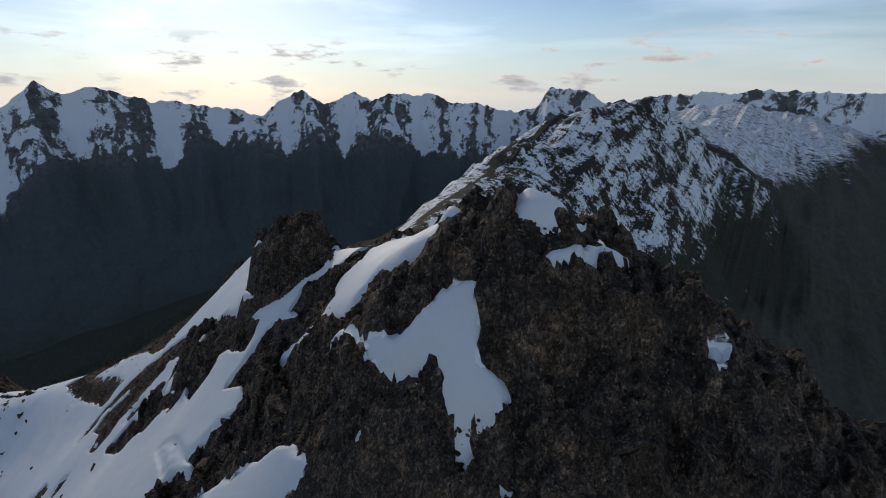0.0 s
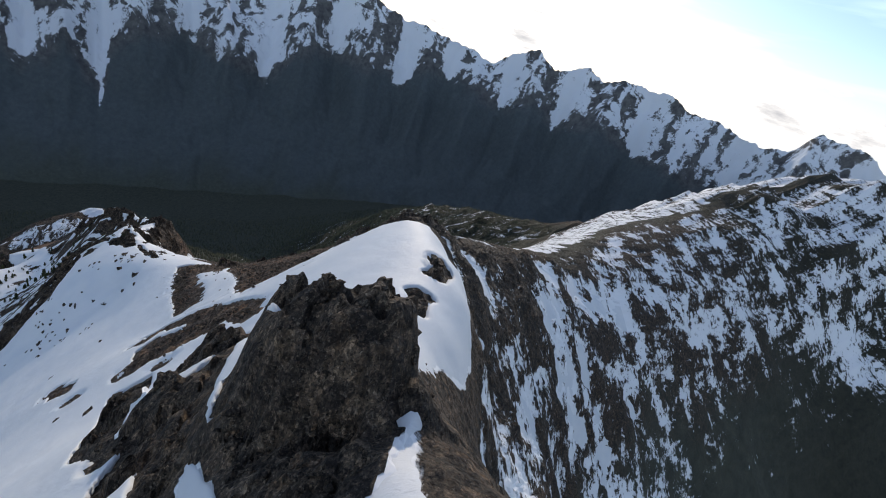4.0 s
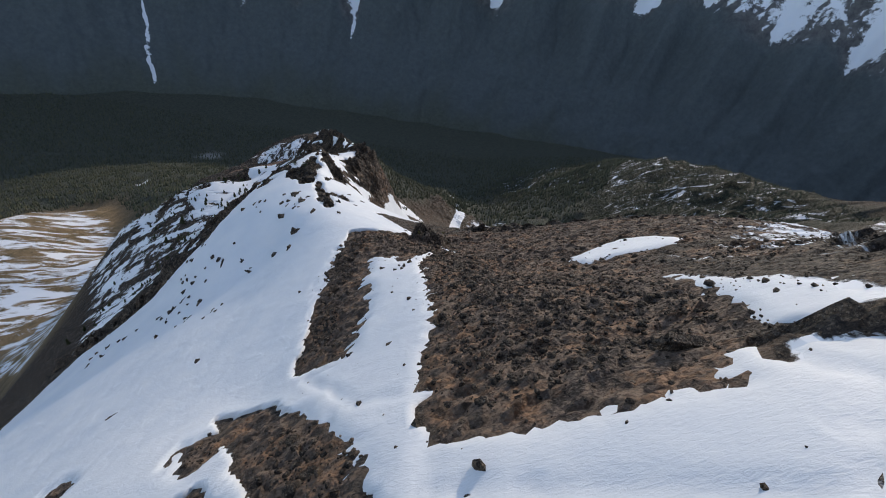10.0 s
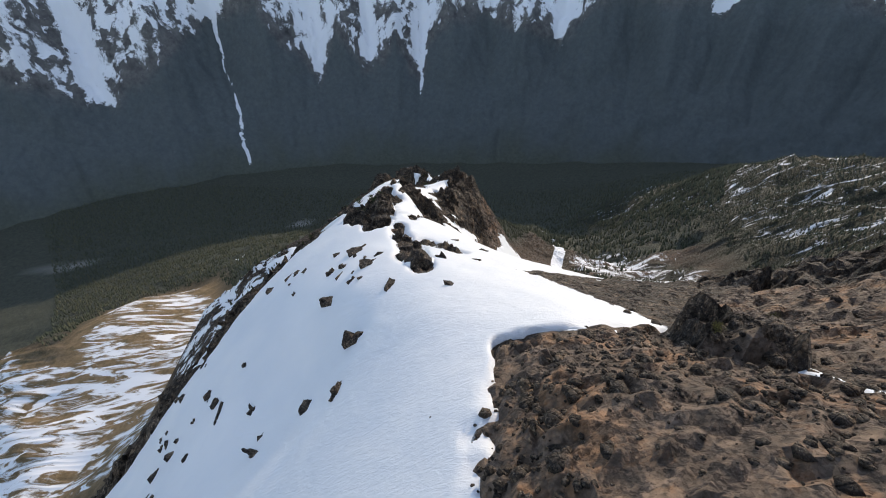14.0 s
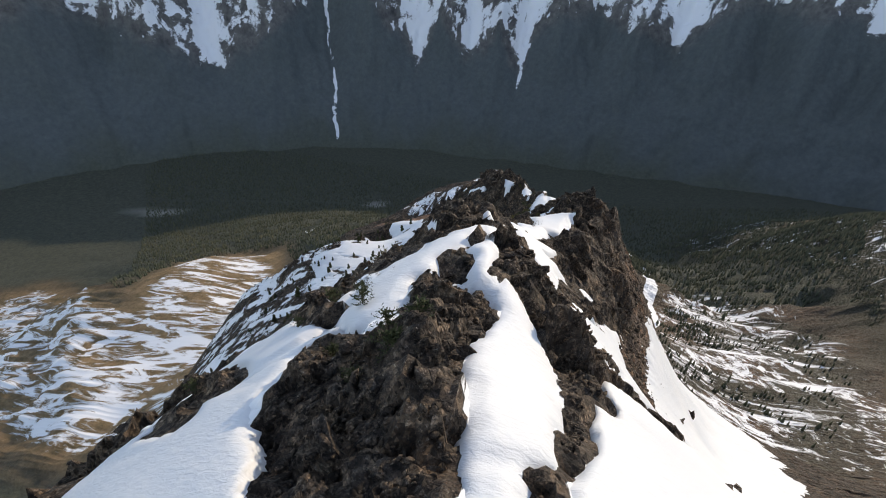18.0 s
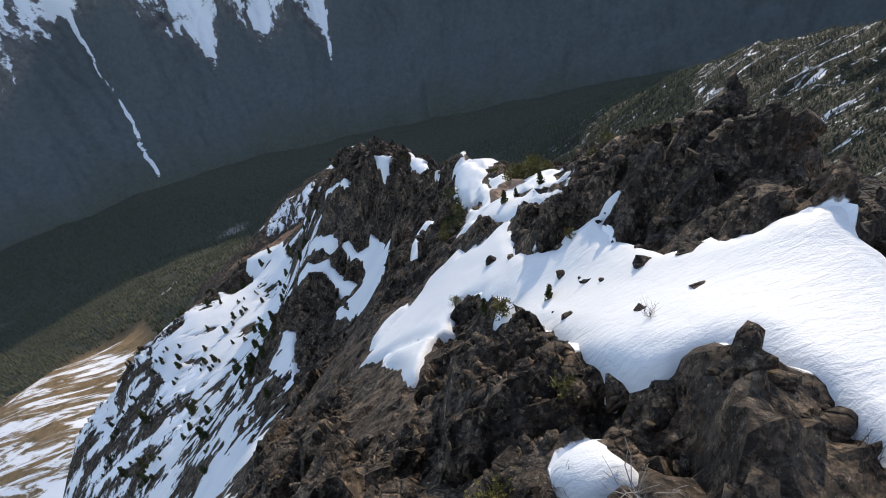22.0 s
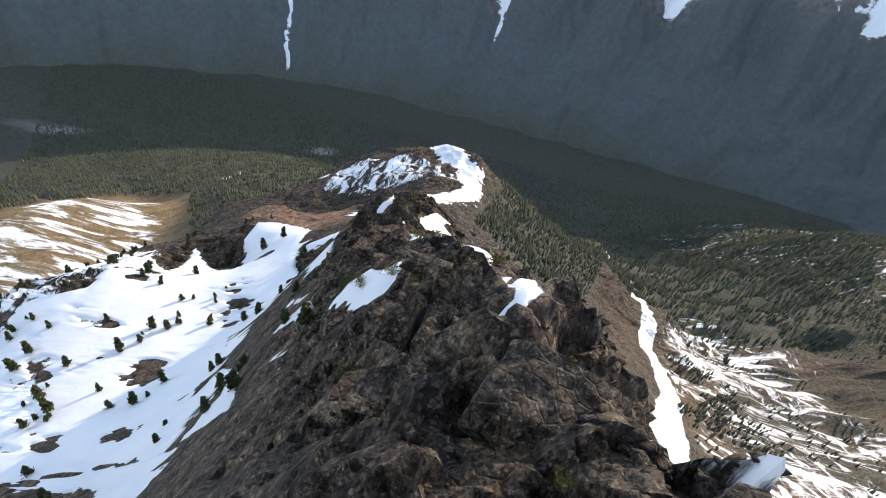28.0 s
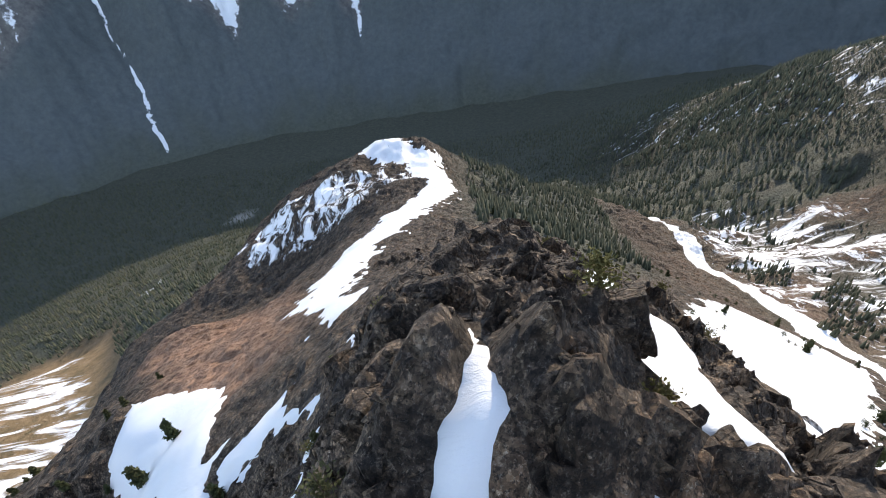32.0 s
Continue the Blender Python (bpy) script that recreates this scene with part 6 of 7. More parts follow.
def hull(r, planes, size, level):
    """Corners and faces of a block between random joint planes, its edges chipped."""
    n = r.normal(size=(planes, 3))
    n[:6] = np.array([(1, 0, 0), (-1, 0, 0), (0, 1, 0), (0, -1, 0), (0, 0, 1), (0, 0, -1)]) + r.normal(size=(6, 3)) * 0.2
    n /= np.linalg.norm(n, axis=1)[:, None]
    d = np.r_[r.uniform(0.55, 0.95, 6), r.uniform(0.72, 1.05, planes - 6)]
    pts = []
    for a, b, c in itertools.combinations(range(planes), 3):
        m = n[[a, b, c]]
        if abs(np.linalg.det(m)) > 0.08:
            q = np.linalg.solve(m, d[[a, b, c]])
            if np.all(n @ q < d + 1e-6):
                pts.append(q * size)
    bm = bmesh.new()
    for q in pts:
        bm.verts.new(q)
    bmesh.ops.remove_doubles(bm, verts=bm.verts[:], dist=0.03)
    made_ = bmesh.ops.convex_hull(bm, input=bm.verts[:])
    bmesh.ops.delete(bm, geom=[g for g in made_["geom_interior"] if isinstance(g, bmesh.types.BMVert)], context="VERTS")
    bmesh.ops.dissolve_limit(bm, angle_limit=0.06, verts=bm.verts[:], edges=bm.edges[:])
    bmesh.ops.bevel(bm, geom=bm.edges[:], offset=0.035, segments=1, affect="EDGES", clamp_overlap=True)
    bmesh.ops.triangulate(bm, faces=bm.faces[:])
    for _ in range(level):
        bmesh.ops.subdivide_edges(bm, edges=[e for e in bm.edges if e.calc_length() > 0.3], cuts=1)
        bmesh.ops.triangulate(bm, faces=bm.faces[:])
    bm.verts.index_update()
    co = np.array([v.co[:] for v in bm.verts])
    faces = np.array([[v.index for v in f.verts] for f in bm.faces])
    bm.free()
    return co, faces


def block(seed, level, size=(1.0, 0.75, 0.7), planes=11, wear=0.03, pieces=1):
    """A broken block: one or more jointed pieces grown together, with chipped edges and roughened faces."""
    r = np.random.default_rng(seed)
    cos, fs, n = [], [], 0
    for k in range(pieces):
        s = np.array(size) * (1.0 if k == 0 else r.uniform(0.4, 0.75))
        co, f = hull(r, planes, s, level)
        if k:
            way = r.normal(size=3) * (1, 1, 0.7)
            co = co + way / np.linalg.norm(way) * np.array(size) * r.uniform(0.5, 0.75)
        cos.append(co)
        fs.append(f + n)
        n += len(co)
    co, faces = np.concatenate(cos), np.concatenate(fs)
    if wear:
        bend = rough(co[:, 0] * 3 + co[:, 2] * 1.7, co[:, 1] * 3 - co[:, 2], 1.0, 3, seed)
        b, e = facets(co[:, 0] * 1.2 + 0.6 * co[:, 2], co[:, 1] - 0.5 * co[:, 2], 0.4, seed + 3, 0.6)
        co = co * (1 + wear * bend + wear * 1.3 * b)[:, None]
    return co, faces


rng = np.random.default_rng(7)

# ---- blocks and boulders ----
BLOCKS = []
for k in range(8):
    s = [(1.0, 0.75, 0.75), (1.2, 0.6, 0.55), (0.8, 0.7, 1.15), (1.0, 0.9, 0.5)][k % 4]
    co, faces = block(100 + k, 2, s, 11, 0.05, 5 if k < 5 else 3)
    BLOCKS.append(mesh_of("rock", co, faces, [ROCK]))
STONES = []
for k in range(6):
    co, faces = block(200 + k, 0, (1.0, 0.8, 0.6), 10, 0.03)
    STONES.append((co, faces))


def set_rock(name, me, x, y, size, label, category, group, sink=0.35, turn=None, lean=(0, 0)):
    z = float(max(height(Z, x, y)[0], height(ZS, x, y)[0] - min(0.6, 0.25 * size))) - sink * size * 0.6
    ob = new(name, me)
    ob.matrix_world = pose(x, y, z, lean[0], lean[1], rng.uniform(0, 360) if turn is None else turn) @ Matrix.Diagonal((size * rng.uniform(0.8, 1.5), size * rng.uniform(0.7, 1.1), size * rng.uniform(0.7, 1.3), 1))
    return tagged(ob, label, category, group)


def joined(name, pieces, mats, label, category, smooth=False):
    """Many small pieces in one mesh: each is places, faces and material numbers."""
    cos, fs, ms, n = [], [], [], 0
    for co, f, m in pieces:
        cos.append(co)
        fs.append(f + n)
        ms.append(np.full(len(f), m, dtype=np.int32))
        n += len(co)
    co, f, mi = np.concatenate(cos).astype(np.float32), np.concatenate(fs).astype(np.int32), np.concatenate(ms)
    me = bpy.data.meshes.new(name)
    me.vertices.add(len(co))
    me.vertices.foreach_set("co", co.ravel())
    me.loops.add(f.size)
    me.loops.foreach_set("vertex_index", f.ravel())
    me.polygons.add(len(f))
    me.polygons.foreach_set("loop_start", np.arange(0, f.size, 3, dtype=np.int32))
    for m in mats:
        me.materials.append(m)
    me.polygons.foreach_set("material_index", mi)
    if smooth:
        me.polygons.foreach_set("use_smooth", np.ones(len(f), dtype=bool))
    me.update(calc_edges=True)
    return tagged(new(name, me), label, category, kind="stuff")


def stone(seed):
    """A small angular stone of few faces."""
    co, faces = ball(1)
    r = np.random.default_rng(seed)
    n = r.normal(size=(8, 3))
    n /= np.linalg.norm(n, axis=1)[:, None]
    reach = np.min(r.uniform(0.55, 1.0, 8) / np.maximum(co @ n.T, 1e-3), axis=1)
    return co * np.minimum(reach, 1.2)[:, None] * (1.0, 0.8, 0.55), faces


SMALL = []
for k in range(5):
    co, faces = stone(300 + k)
    SMALL.append((co, faces))


def spun(co, a, s, at):
    c, sn = math.cos(a), math.sin(a)
    return co @ np.array([[c, sn, 0], [-sn, c, 0], [0, 0, 1]]) * s + np.array(at)


# blocks crowded along the crags
spots_for = []
for line in CRAGS:
    for (ax, ay, aw), (bx, by, bw) in zip(line, line[1:]):
        d = math.hypot(bx - ax, by - ay)
        for _ in range(max(1, round(d * (aw + bw) / (12 if 380 < ay < 745 else 40)))):
            k = rng.uniform()
            w = (aw + k * (bw - aw)) * 0.85
            x, y = ax + k * (bx - ax) + rng.uniform(-w, w), ay + k * (by - ay) + rng.uniform(-w, w)
            if height(DEEP, x, y)[0] < -0.7 and y > -30 and -60 < x < 110:
                spots_for.append((x, y, w))
for k in rng.permutation(len(spots_for))[:295]:
    x, y, w = spots_for[k]
    room = max(0.0, -float(height(CRAG, x, y)[0]))
    size = min(0.5 + 0.7 * room, 0.72 * min(4.5, 0.5 + 0.55 * w, (rng.uniform(1.5, 2.4) if y > 380 else rng.uniform(1.2, 2.0)) + rng.exponential(0.9)))
    set_rock("rock_outcrop", BLOCKS[rng.integers(8)], x, y, size, "dark weathered block of rock jutting from the ridge crest", "rock", "outcrops along the ridge",
             0.6, rng.normal(20, 30), (rng.normal(0, 14), rng.normal(0, 16)))

# the largest slabs
SLABS = [mesh_of("rock", *block(130 + k, 3, [(1.0, 0.8, 0.9), (1.1, 0.75, 0.7), (0.8, 0.8, 1.1)][k % 3], 12, 0.05, 6), [ROCK]) for k in range(5)]
for k, (x, y, size, turn) in enumerate([(-18, 711, 4.6, 20), (-15.5, 704, 3.4, 60), (-3, 706, 3.0, -20), (-1, 701, 3.0, 10), (37, 418, 4.4, 30), (39, 405, 2.0, 80), (33, 421, 3.6, 0), (29, 408, 3.0, 40),
                                        (21, 605, 4.0, 15), (17, 623, 4.6, 35), (23, 596, 4.4, -10), (28, 600, 3.2, 40), (17, 601, 3.0, 70), (2, 684, 3.6, 20), (8, 682, 3.4, 60), (22, 583, 4.0, 30), (33, 583, 3.6, 0), (44, 545, 3.6, 20), (50, 24, 5.0, 20), (56, 16, 5.0, 70), (47, 38, 4.6, 10), (61, 12, 4.4, 0),
                                        (40, 46, 4.0, 30), (36, 56, 3.6, 60), (76, 46, 4.0, 10), (82, 38, 3.6, 50), (70, 54, 3.0, 0), (-2, 672, 4.0, 30), (4, 650, 4.0, 0), (40, 562, 4.0, 10), (41, 361, 2.4, 30), (39.5, 367, 2.2, 70), (43, 357, 2.0, 0), (42, 374, 1.8, 20), (133, 192, 3.2, 20), (127, 196, 2.6, 60), (119, 200, 2.4, 0), (121, 154, 2.2, 30), (48, 135, 2.4, 10), (62, 137, 2.6, 40), (53, 122, 2.2, 0)]):
    size = min(0.75 * size, 0.6 + 0.7 * max(0.0, -float(height(CRAG, x, y)[0])))
    set_rock("large_rock", SLABS[k % 5], x, y, size, "massive dark slab of weathered rock in the crest", "rock", "slabs in the crest", 1.0, turn, (rng.normal(0, 8), rng.normal(0, 10)))

# smaller broken rock between them
loose = []
for line in CRAGS:
    for (ax, ay, aw), (bx, by, bw) in zip(line, line[1:]):
        if ay < -40 or ax > 110 or ax < -120:
            continue
        for _ in range(round(math.hypot(bx - ax, by - ay) * (aw + bw) / 4.5)):
            k = rng.uniform()
            w = (aw + k * (bw - aw)) * 1.1
            x, y = ax + k * (bx - ax) + rng.uniform(-w, w), ay + k * (by - ay) + rng.uniform(-w, w)
            size = min(1.3, 0.18 + rng.exponential(0.22))
            if height(DEEP, x, y)[0] > -0.4:
                continue
            z = max(height(Z, x, y)[0], height(ZS, x, y)[0])
            co, f = STONES[rng.integers(6)]
            if size < 0.5:
                co, f = SMALL[rng.integers(5)]
            loose.append((spun(co * (1, 1, rng.uniform(0.7, 1.5)), rng.uniform(0, 6.3), size, (x, y, z + 0.05 * size)), f, 0))
# splinters of the shattered faces, thick along the crest
for (x0, x1), (y0, y1), n in [((26, 66), (5, 100), 9000), ((20, 62), (355, 480), 15000), ((14, 62), (480, 560), 9000), ((-25, 42), (560, 735), 15000)]:
    x, y = rng.uniform(x0, x1, n), rng.uniform(y0, y1, n)
    on_crag = (height(CRAG, x, y) < -0.3) & (height(DEEP, x, y) < -0.5) & (rough(x, y, 7, 3, 91) > -0.12)
    x, y = x[on_crag], y[on_crag]
    z, long_, turn, tip = height(Z, x, y), 0.16 + rng.exponential(0.16, len(x)), rng.normal(0.5, 0.7, len(x)), rng.normal(0.5, 0.5, len(x))
    for p in range(len(x)):
        co, f = SMALL[p % 5]
        ct, st = math.cos(tip[p]), math.sin(tip[p])
        lean_ = co * (1.3, 0.8, 0.8) @ np.array([[ct, 0, st], [0, 1, 0], [-st, 0, ct]])
        loose.append((spun(lean_, turn[p], min(long_[p], 0.75), (x[p], y[p], z[p])), f, 0))
joined("broken_rock", loose, [ROCK], "dark angular rock debris along the ridge crest", "rock debris")

# single boulders standing in the snow
for x, y, size in [(41, 341, 1.9), (39, 335, 1.3), (45, 331, 1.8), (46, 334.5, 1.0), (41, 359, 1.0), (39, 324, 1.6), (50, 320, 1.4), (46, 311, 1.5), (41, 302, 1.3), (46, 301, 1.2), (34, 299, 1.3), (19, 293, 1.5),
                   (60, 316, 0.8), (28, 310, 1.1), (58, 331, 1.3), (64, 332, 1.1), (66, 345, 0.9), (60, 352, 1.0), (118, 150, 2.0), (123, 157, 2.2), (105, 135, 2.0), (108, 139, 1.6), (78, 204, 0.8),
                   (72, 212, 0.6), (82, 196, 0.7), (70, 228, 0.7), (76, 226, 0.5), (75, 262, 1.0), (79, 259, 0.8), (48, 452.8, 0.45), (48.3, 458, 0.6), (46.3, 460.5, 0.4), (43.2, 456.6, 0.5), (45.2, 452.9, 0.35), (50.5, 456.5, 0.7), (51.2, 482, 0.8), (53.8, 480.6, 0.7), (104.8, 207.7, 2.2), (91.7, 259.1, 1.7), (77.6, 259.7, 0.7), (79.6, 260.6, 0.9), (80.9, 263.6, 0.7), (71.2, 260.2, 0.6), (43, 474, 0.9), (40, 468, 0.7), (36, 464, 0.5), (42, 462, 0.5), (46, 464, 0.6),
                   (70, 372, 1.2), (76, 390, 1.0), (92, 410, 1.3), (88, 430, 0.9), (100, 450, 1.4), (45, 120, 1.0), (52, 128, 0.9), (38, 170, 1.2), (30, 180, 1.0), (20, 240, 0.8), (35, 250, 0.9)]:
    set_rock("boulder", BLOCKS[rng.integers(8)], x, y, size, "grey boulder half sunk in the snow", "boulder", "boulders in the snow", 0.4)

made = 0
while made < 70:
    x, y = rng.uniform(-30, 46), rng.uniform(270, 350)
    if rough(np.array([x]), np.array([y]), 18, 3, 68)[0] > 0.06 and height(DEEP, x, y)[0] > 0.2:
        set_rock("boulder", BLOCKS[rng.integers(8)], x, y, rng.uniform(0.4, 0.8) + rng.exponential(0.25), "dark rock showing through the steep snow slope", "boulder", "rocks in the snow slope", 0.3, rng.normal(70, 20))
        made += 1

rubble = []
for line in SCREE:
    posts_ = line if len(line) > 1 else line * 2
    for (ax, ay, aw), (bx, by, bw) in zip(posts_, posts_[1:]):
        d = math.hypot(bx - ax, by - ay) + aw
        n = min(1700, int(d * (aw + bw) * 2.4))
        k = rng.uniform(size=n)
        wide = np.where(rng.uniform(size=n) < 0.22, 0.7, 0.34)
        x = ax + k * (bx - ax) + rng.normal(size=n) * (aw + bw) * wide
        y = ay + k * (by - ay) + rng.normal(size=n) * (aw + bw) * wide
        z = np.maximum(height(Z, x, y), height(ZS, x, y))
        bare_here = height(DEEP, x, y) < 0.25
        for p in range(n):
            if not bare_here[p] and rng.uniform() > 0.1:
                continue
            size = (0.1 + rng.exponential(0.17)) * (1.0 if wide[p] < 0.5 else 0.7)
            co, f = SMALL[rng.integers(5)]
            rubble.append((spun(co, rng.uniform(0, 6.3), size, (x[p], y[p], z[p])), f, 0))
joined("rubble", rubble, [ROCK], "loose brown and grey stones strewn over scree and snow", "rubble")

# ---- trees ----


def make_needles(name, dark, light):
    m, nt = material(name)
    c = ramp(nt, grain(nt, 0.6, 4, 0.7), [(0.3, dark), (0.7, light)])
    info = nt.nodes.new("ShaderNodeObjectInfo")
    c = blend(nt, calc(nt, "MULTIPLY", info.outputs["Random"], 0.35), c, (0.12, 0.1, 0.04))
    finish(nt, c, 0.8)
    nt.nodes["Principled BSDF"].inputs["Subsurface Weight"].default_value = 0.0
    return m


def make_far_needles():
    m, nt = material("forest_needles")
    geo = nt.nodes.new("ShaderNodeNewGeometry")
    c = ramp(nt, geo.outputs["Random Per Island"], [(0.0, (0.055, 0.064, 0.042)), (0.6, (0.088, 0.097, 0.06)), (1.0, (0.135, 0.124, 0.075))])
    finish(nt, c, 0.85)
    return m


def make_bark(name, a, b):
    m, nt = material(name)
    c = ramp(nt, grain(nt, 0.1, 5, 0.6, 0, (1, 1, 0.2)), [(0.3, a), (0.7, b)])
    finish(nt, c, 0.9)
    return m


NEEDLES = make_needles("conifer_needles", (0.022, 0.032, 0.013), (0.06, 0.075, 0.028))
OLIVE = make_needles("olive_needles", (0.07, 0.065, 0.018), (0.19, 0.16, 0.045))
FAR_NEEDLES = make_far_needles()
BARK = make_bark("bark", (0.06, 0.045, 0.035), (0.14, 0.11, 0.09))
GREY_WOOD = make_bark("bleached_wood", (0.16, 0.15, 0.14), (0.34, 0.32, 0.3))

# the forest: slender spires
spires = []
n = 110000
fx = rng.uniform(-2300, 1700, n)
fy = rng.uniform(600, 3050, n)
wood_here = height(forest * (1 - 0.95 * turf), fx, fy)
thin = rough(fx, fy, 130, 4, 55)
ok = (wood_here > 0.5) & (thin > -0.38) & (rng.uniform(size=n) < np.clip(1.25 - (fy - 900) / 3000, 0.35, 1)) & (np.abs(fx) < 300 + 0.9 * (fy - 300))
road = along(fx, fy, [(-2300, 2150, 7), (-1700, 2230, 8), (-1200, 2330, 7), (-700, 2480, 7), (-100, 2600, 7), (700, 2700, 7)])
ok &= road > 6
cleared = along(fx, fy, [(-690, 1620, 18), (-735, 1720, 26)])
ok &= cleared > 0
fx, fy = fx[ok][:38000], fy[ok][:38000]
# thicker on the spur that closes the ridge
hx, hy = rng.uniform(-60, 330, 9000), rng.uniform(850, 1500, 9000)
ok = (height(forest, hx, hy) > 0.5) & (height(DEEP, hx, hy) < -0.2)
fx, fy = np.r_[fx, hx[ok]], np.r_[fy, hy[ok]]
hx, hy = rng.uniform(430, 1300, 16000), rng.uniform(820, 1950, 16000)
ok = (height(far_wood, hx, hy) > 0.6) & (rough(hx, hy, 70, 3, 56) > -0.3)
fx, fy = np.r_[fx, hx[ok]], np.r_[fy, hy[ok]]
fz = height(Z, fx, fy)
ang = np.arange(5) * 2 * np.pi / 5
for x, y, z in zip(fx, fy, fz):
    h = rng.uniform(9, 19) * (0.5 if z > 380 else 1.0)
    w = h * rng.uniform(0.13, 0.19)
    a = ang + rng.uniform(0, 6)
    ring = np.c_[np.cos(a) * w, np.sin(a) * w, np.full(5, h * 0.12)] * rng.uniform(0.75, 1.2, (5, 1))
    co = np.r_[ring, [[rng.normal() * 0.2, rng.normal() * 0.2, h]]] + (x, y, z - 0.5)
    spires.append((co, np.array([[i, (i + 1) % 5, 5] for i in range(5)]), 0))
joined("valley_forest", spires, [FAR_NEEDLES], "dense dark conifer forest covering the valley and lower slopes", "forest")


def conifer(seed, h, spread, tiers, bush=False, leaf=None):
    """A small tree: trunk, limbs and sprays of needles. Gives trunk and crown meshes."""
    r = np.random.default_rng(seed)
    bm = bmesh.new()
    bmesh.ops.create_cone(bm, cap_ends=True, segments=6, radius1=0.045 * h, radius2=0.008 * h, depth=h, matrix=Matrix.Translation((0, 0, h / 2)))
    co, fs = [], []
    for t in range(tiers):
        k = (t + 0.6) / tiers
        z0 = h * (0.06 + 0.92 * k)
        reach = spread * (1 - k) ** (0.5 if bush else 0.85) * r.uniform(0.75, 1.2) + 0.04 * h
        for b in range(r.integers(5, 9)):
            a = r.uniform(0, 2 * np.pi)
            length = reach * r.uniform(0.6, 1.15)
            out = np.array([np.cos(a), np.sin(a), r.uniform(-0.25, 0.35) + (0.5 if bush else 0)])
            for q in range(9 if bush else 5):
                p = np.array([0, 0, z0]) + out * length * (q + 0.6) / (9 if bush else 5) + r.normal(size=3) * 0.03 * h
                s = 0.085 * h * r.uniform(0.7, 1.4) * (0.75 if bush else 1.0)
                u, v = r.normal(size=3), r.normal(size=3)
                u /= np.linalg.norm(u)
                v = v - u * (u @ v)
                v /= np.linalg.norm(v)
                m = len(co)
                co += [p - u * s + out * 0, p + v * s * 0.5, p + u * s, p - v * s * 0.4 + out * s * 0.6]
                fs += [(m, m + 1, m + 2), (m, m + 2, m + 3)]
    trunk = bpy.data.meshes.new("trunk")
    bm.to_mesh(trunk)
    bm.free()
    trunk.materials.append(BARK)
    return trunk, mesh_of("crown", np.array(co), fs, [leaf or (OLIVE if bush else NEEDLES)])


TREES = [conifer(1, 2.6, 0.6, 13), conifer(2, 2.0, 0.65, 11), conifer(3, 3.2, 0.7, 14)]
DARK = [conifer(21, 1.3, 1.0, 8, True, NEEDLES)[1], conifer(22, 1.1, 1.15, 7, True, NEEDLES)[1]]
BUSHES = [conifer(11, 1.3, 1.0, 7, True), conifer(12, 1.0, 1.1, 6, True), conifer(13, 1.6, 1.1, 8, True)]


def plant(name, kind, x, y, size, label, category, group):
    z = float(max(height(Z, x, y)[0], height(ZS, x, y)[0]))
    root = new(name)
    trunk, crown = new("trunk", kind[0]), new("crown", kind[1])
    for o in (trunk, crown):
        o.parent = root
    root.matrix_world = pose(x, y, z - 0.12 * size, rng.normal(0, 4), rng.normal(0, 4), rng.uniform(0, 360)) @ Matrix.Diagonal((size, size, size, 1))
    return tagged(root, label, category, group)


# low firs on the western slopes
made = 0
while made < 290:
    x, y = rng.uniform(-190, 0), rng.uniform(470, 800)
    if rough(np.array([x * 0.5 + y * 0.3]), np.array([y * 0.8 - x * 0.25]), 15, 4, 66)[0] > 0.12 and height(Z0, x, y)[0] < 805 and x < 0.6 * (640 - y) + 4:
        plant("small_fir", TREES[rng.integers(3)], x, y, rng.uniform(0.7, 1.5) + rng.exponential(0.35), "dark green stunted fir standing in the snow slope", "fir tree", "firs on the snow slope")
        made += 1
made = 0
while made < 90:
    x, y = rng.uniform(15, 150), rng.uniform(640, 900)
    if rough(np.array([x]), np.array([y]), 22, 3, 67)[0] > 0.1 and x > 30 - (y - 700) * 0.3:
        plant("small_fir", (TREES[rng.integers(3)] if rng.uniform() < 0.6 else (BUSHES[0][0], DARK[rng.integers(2)])), x, y, rng.uniform(0.8, 2.0), "dark green low fir standing in the snow gully", "fir tree", "firs in the gully")
        made += 1
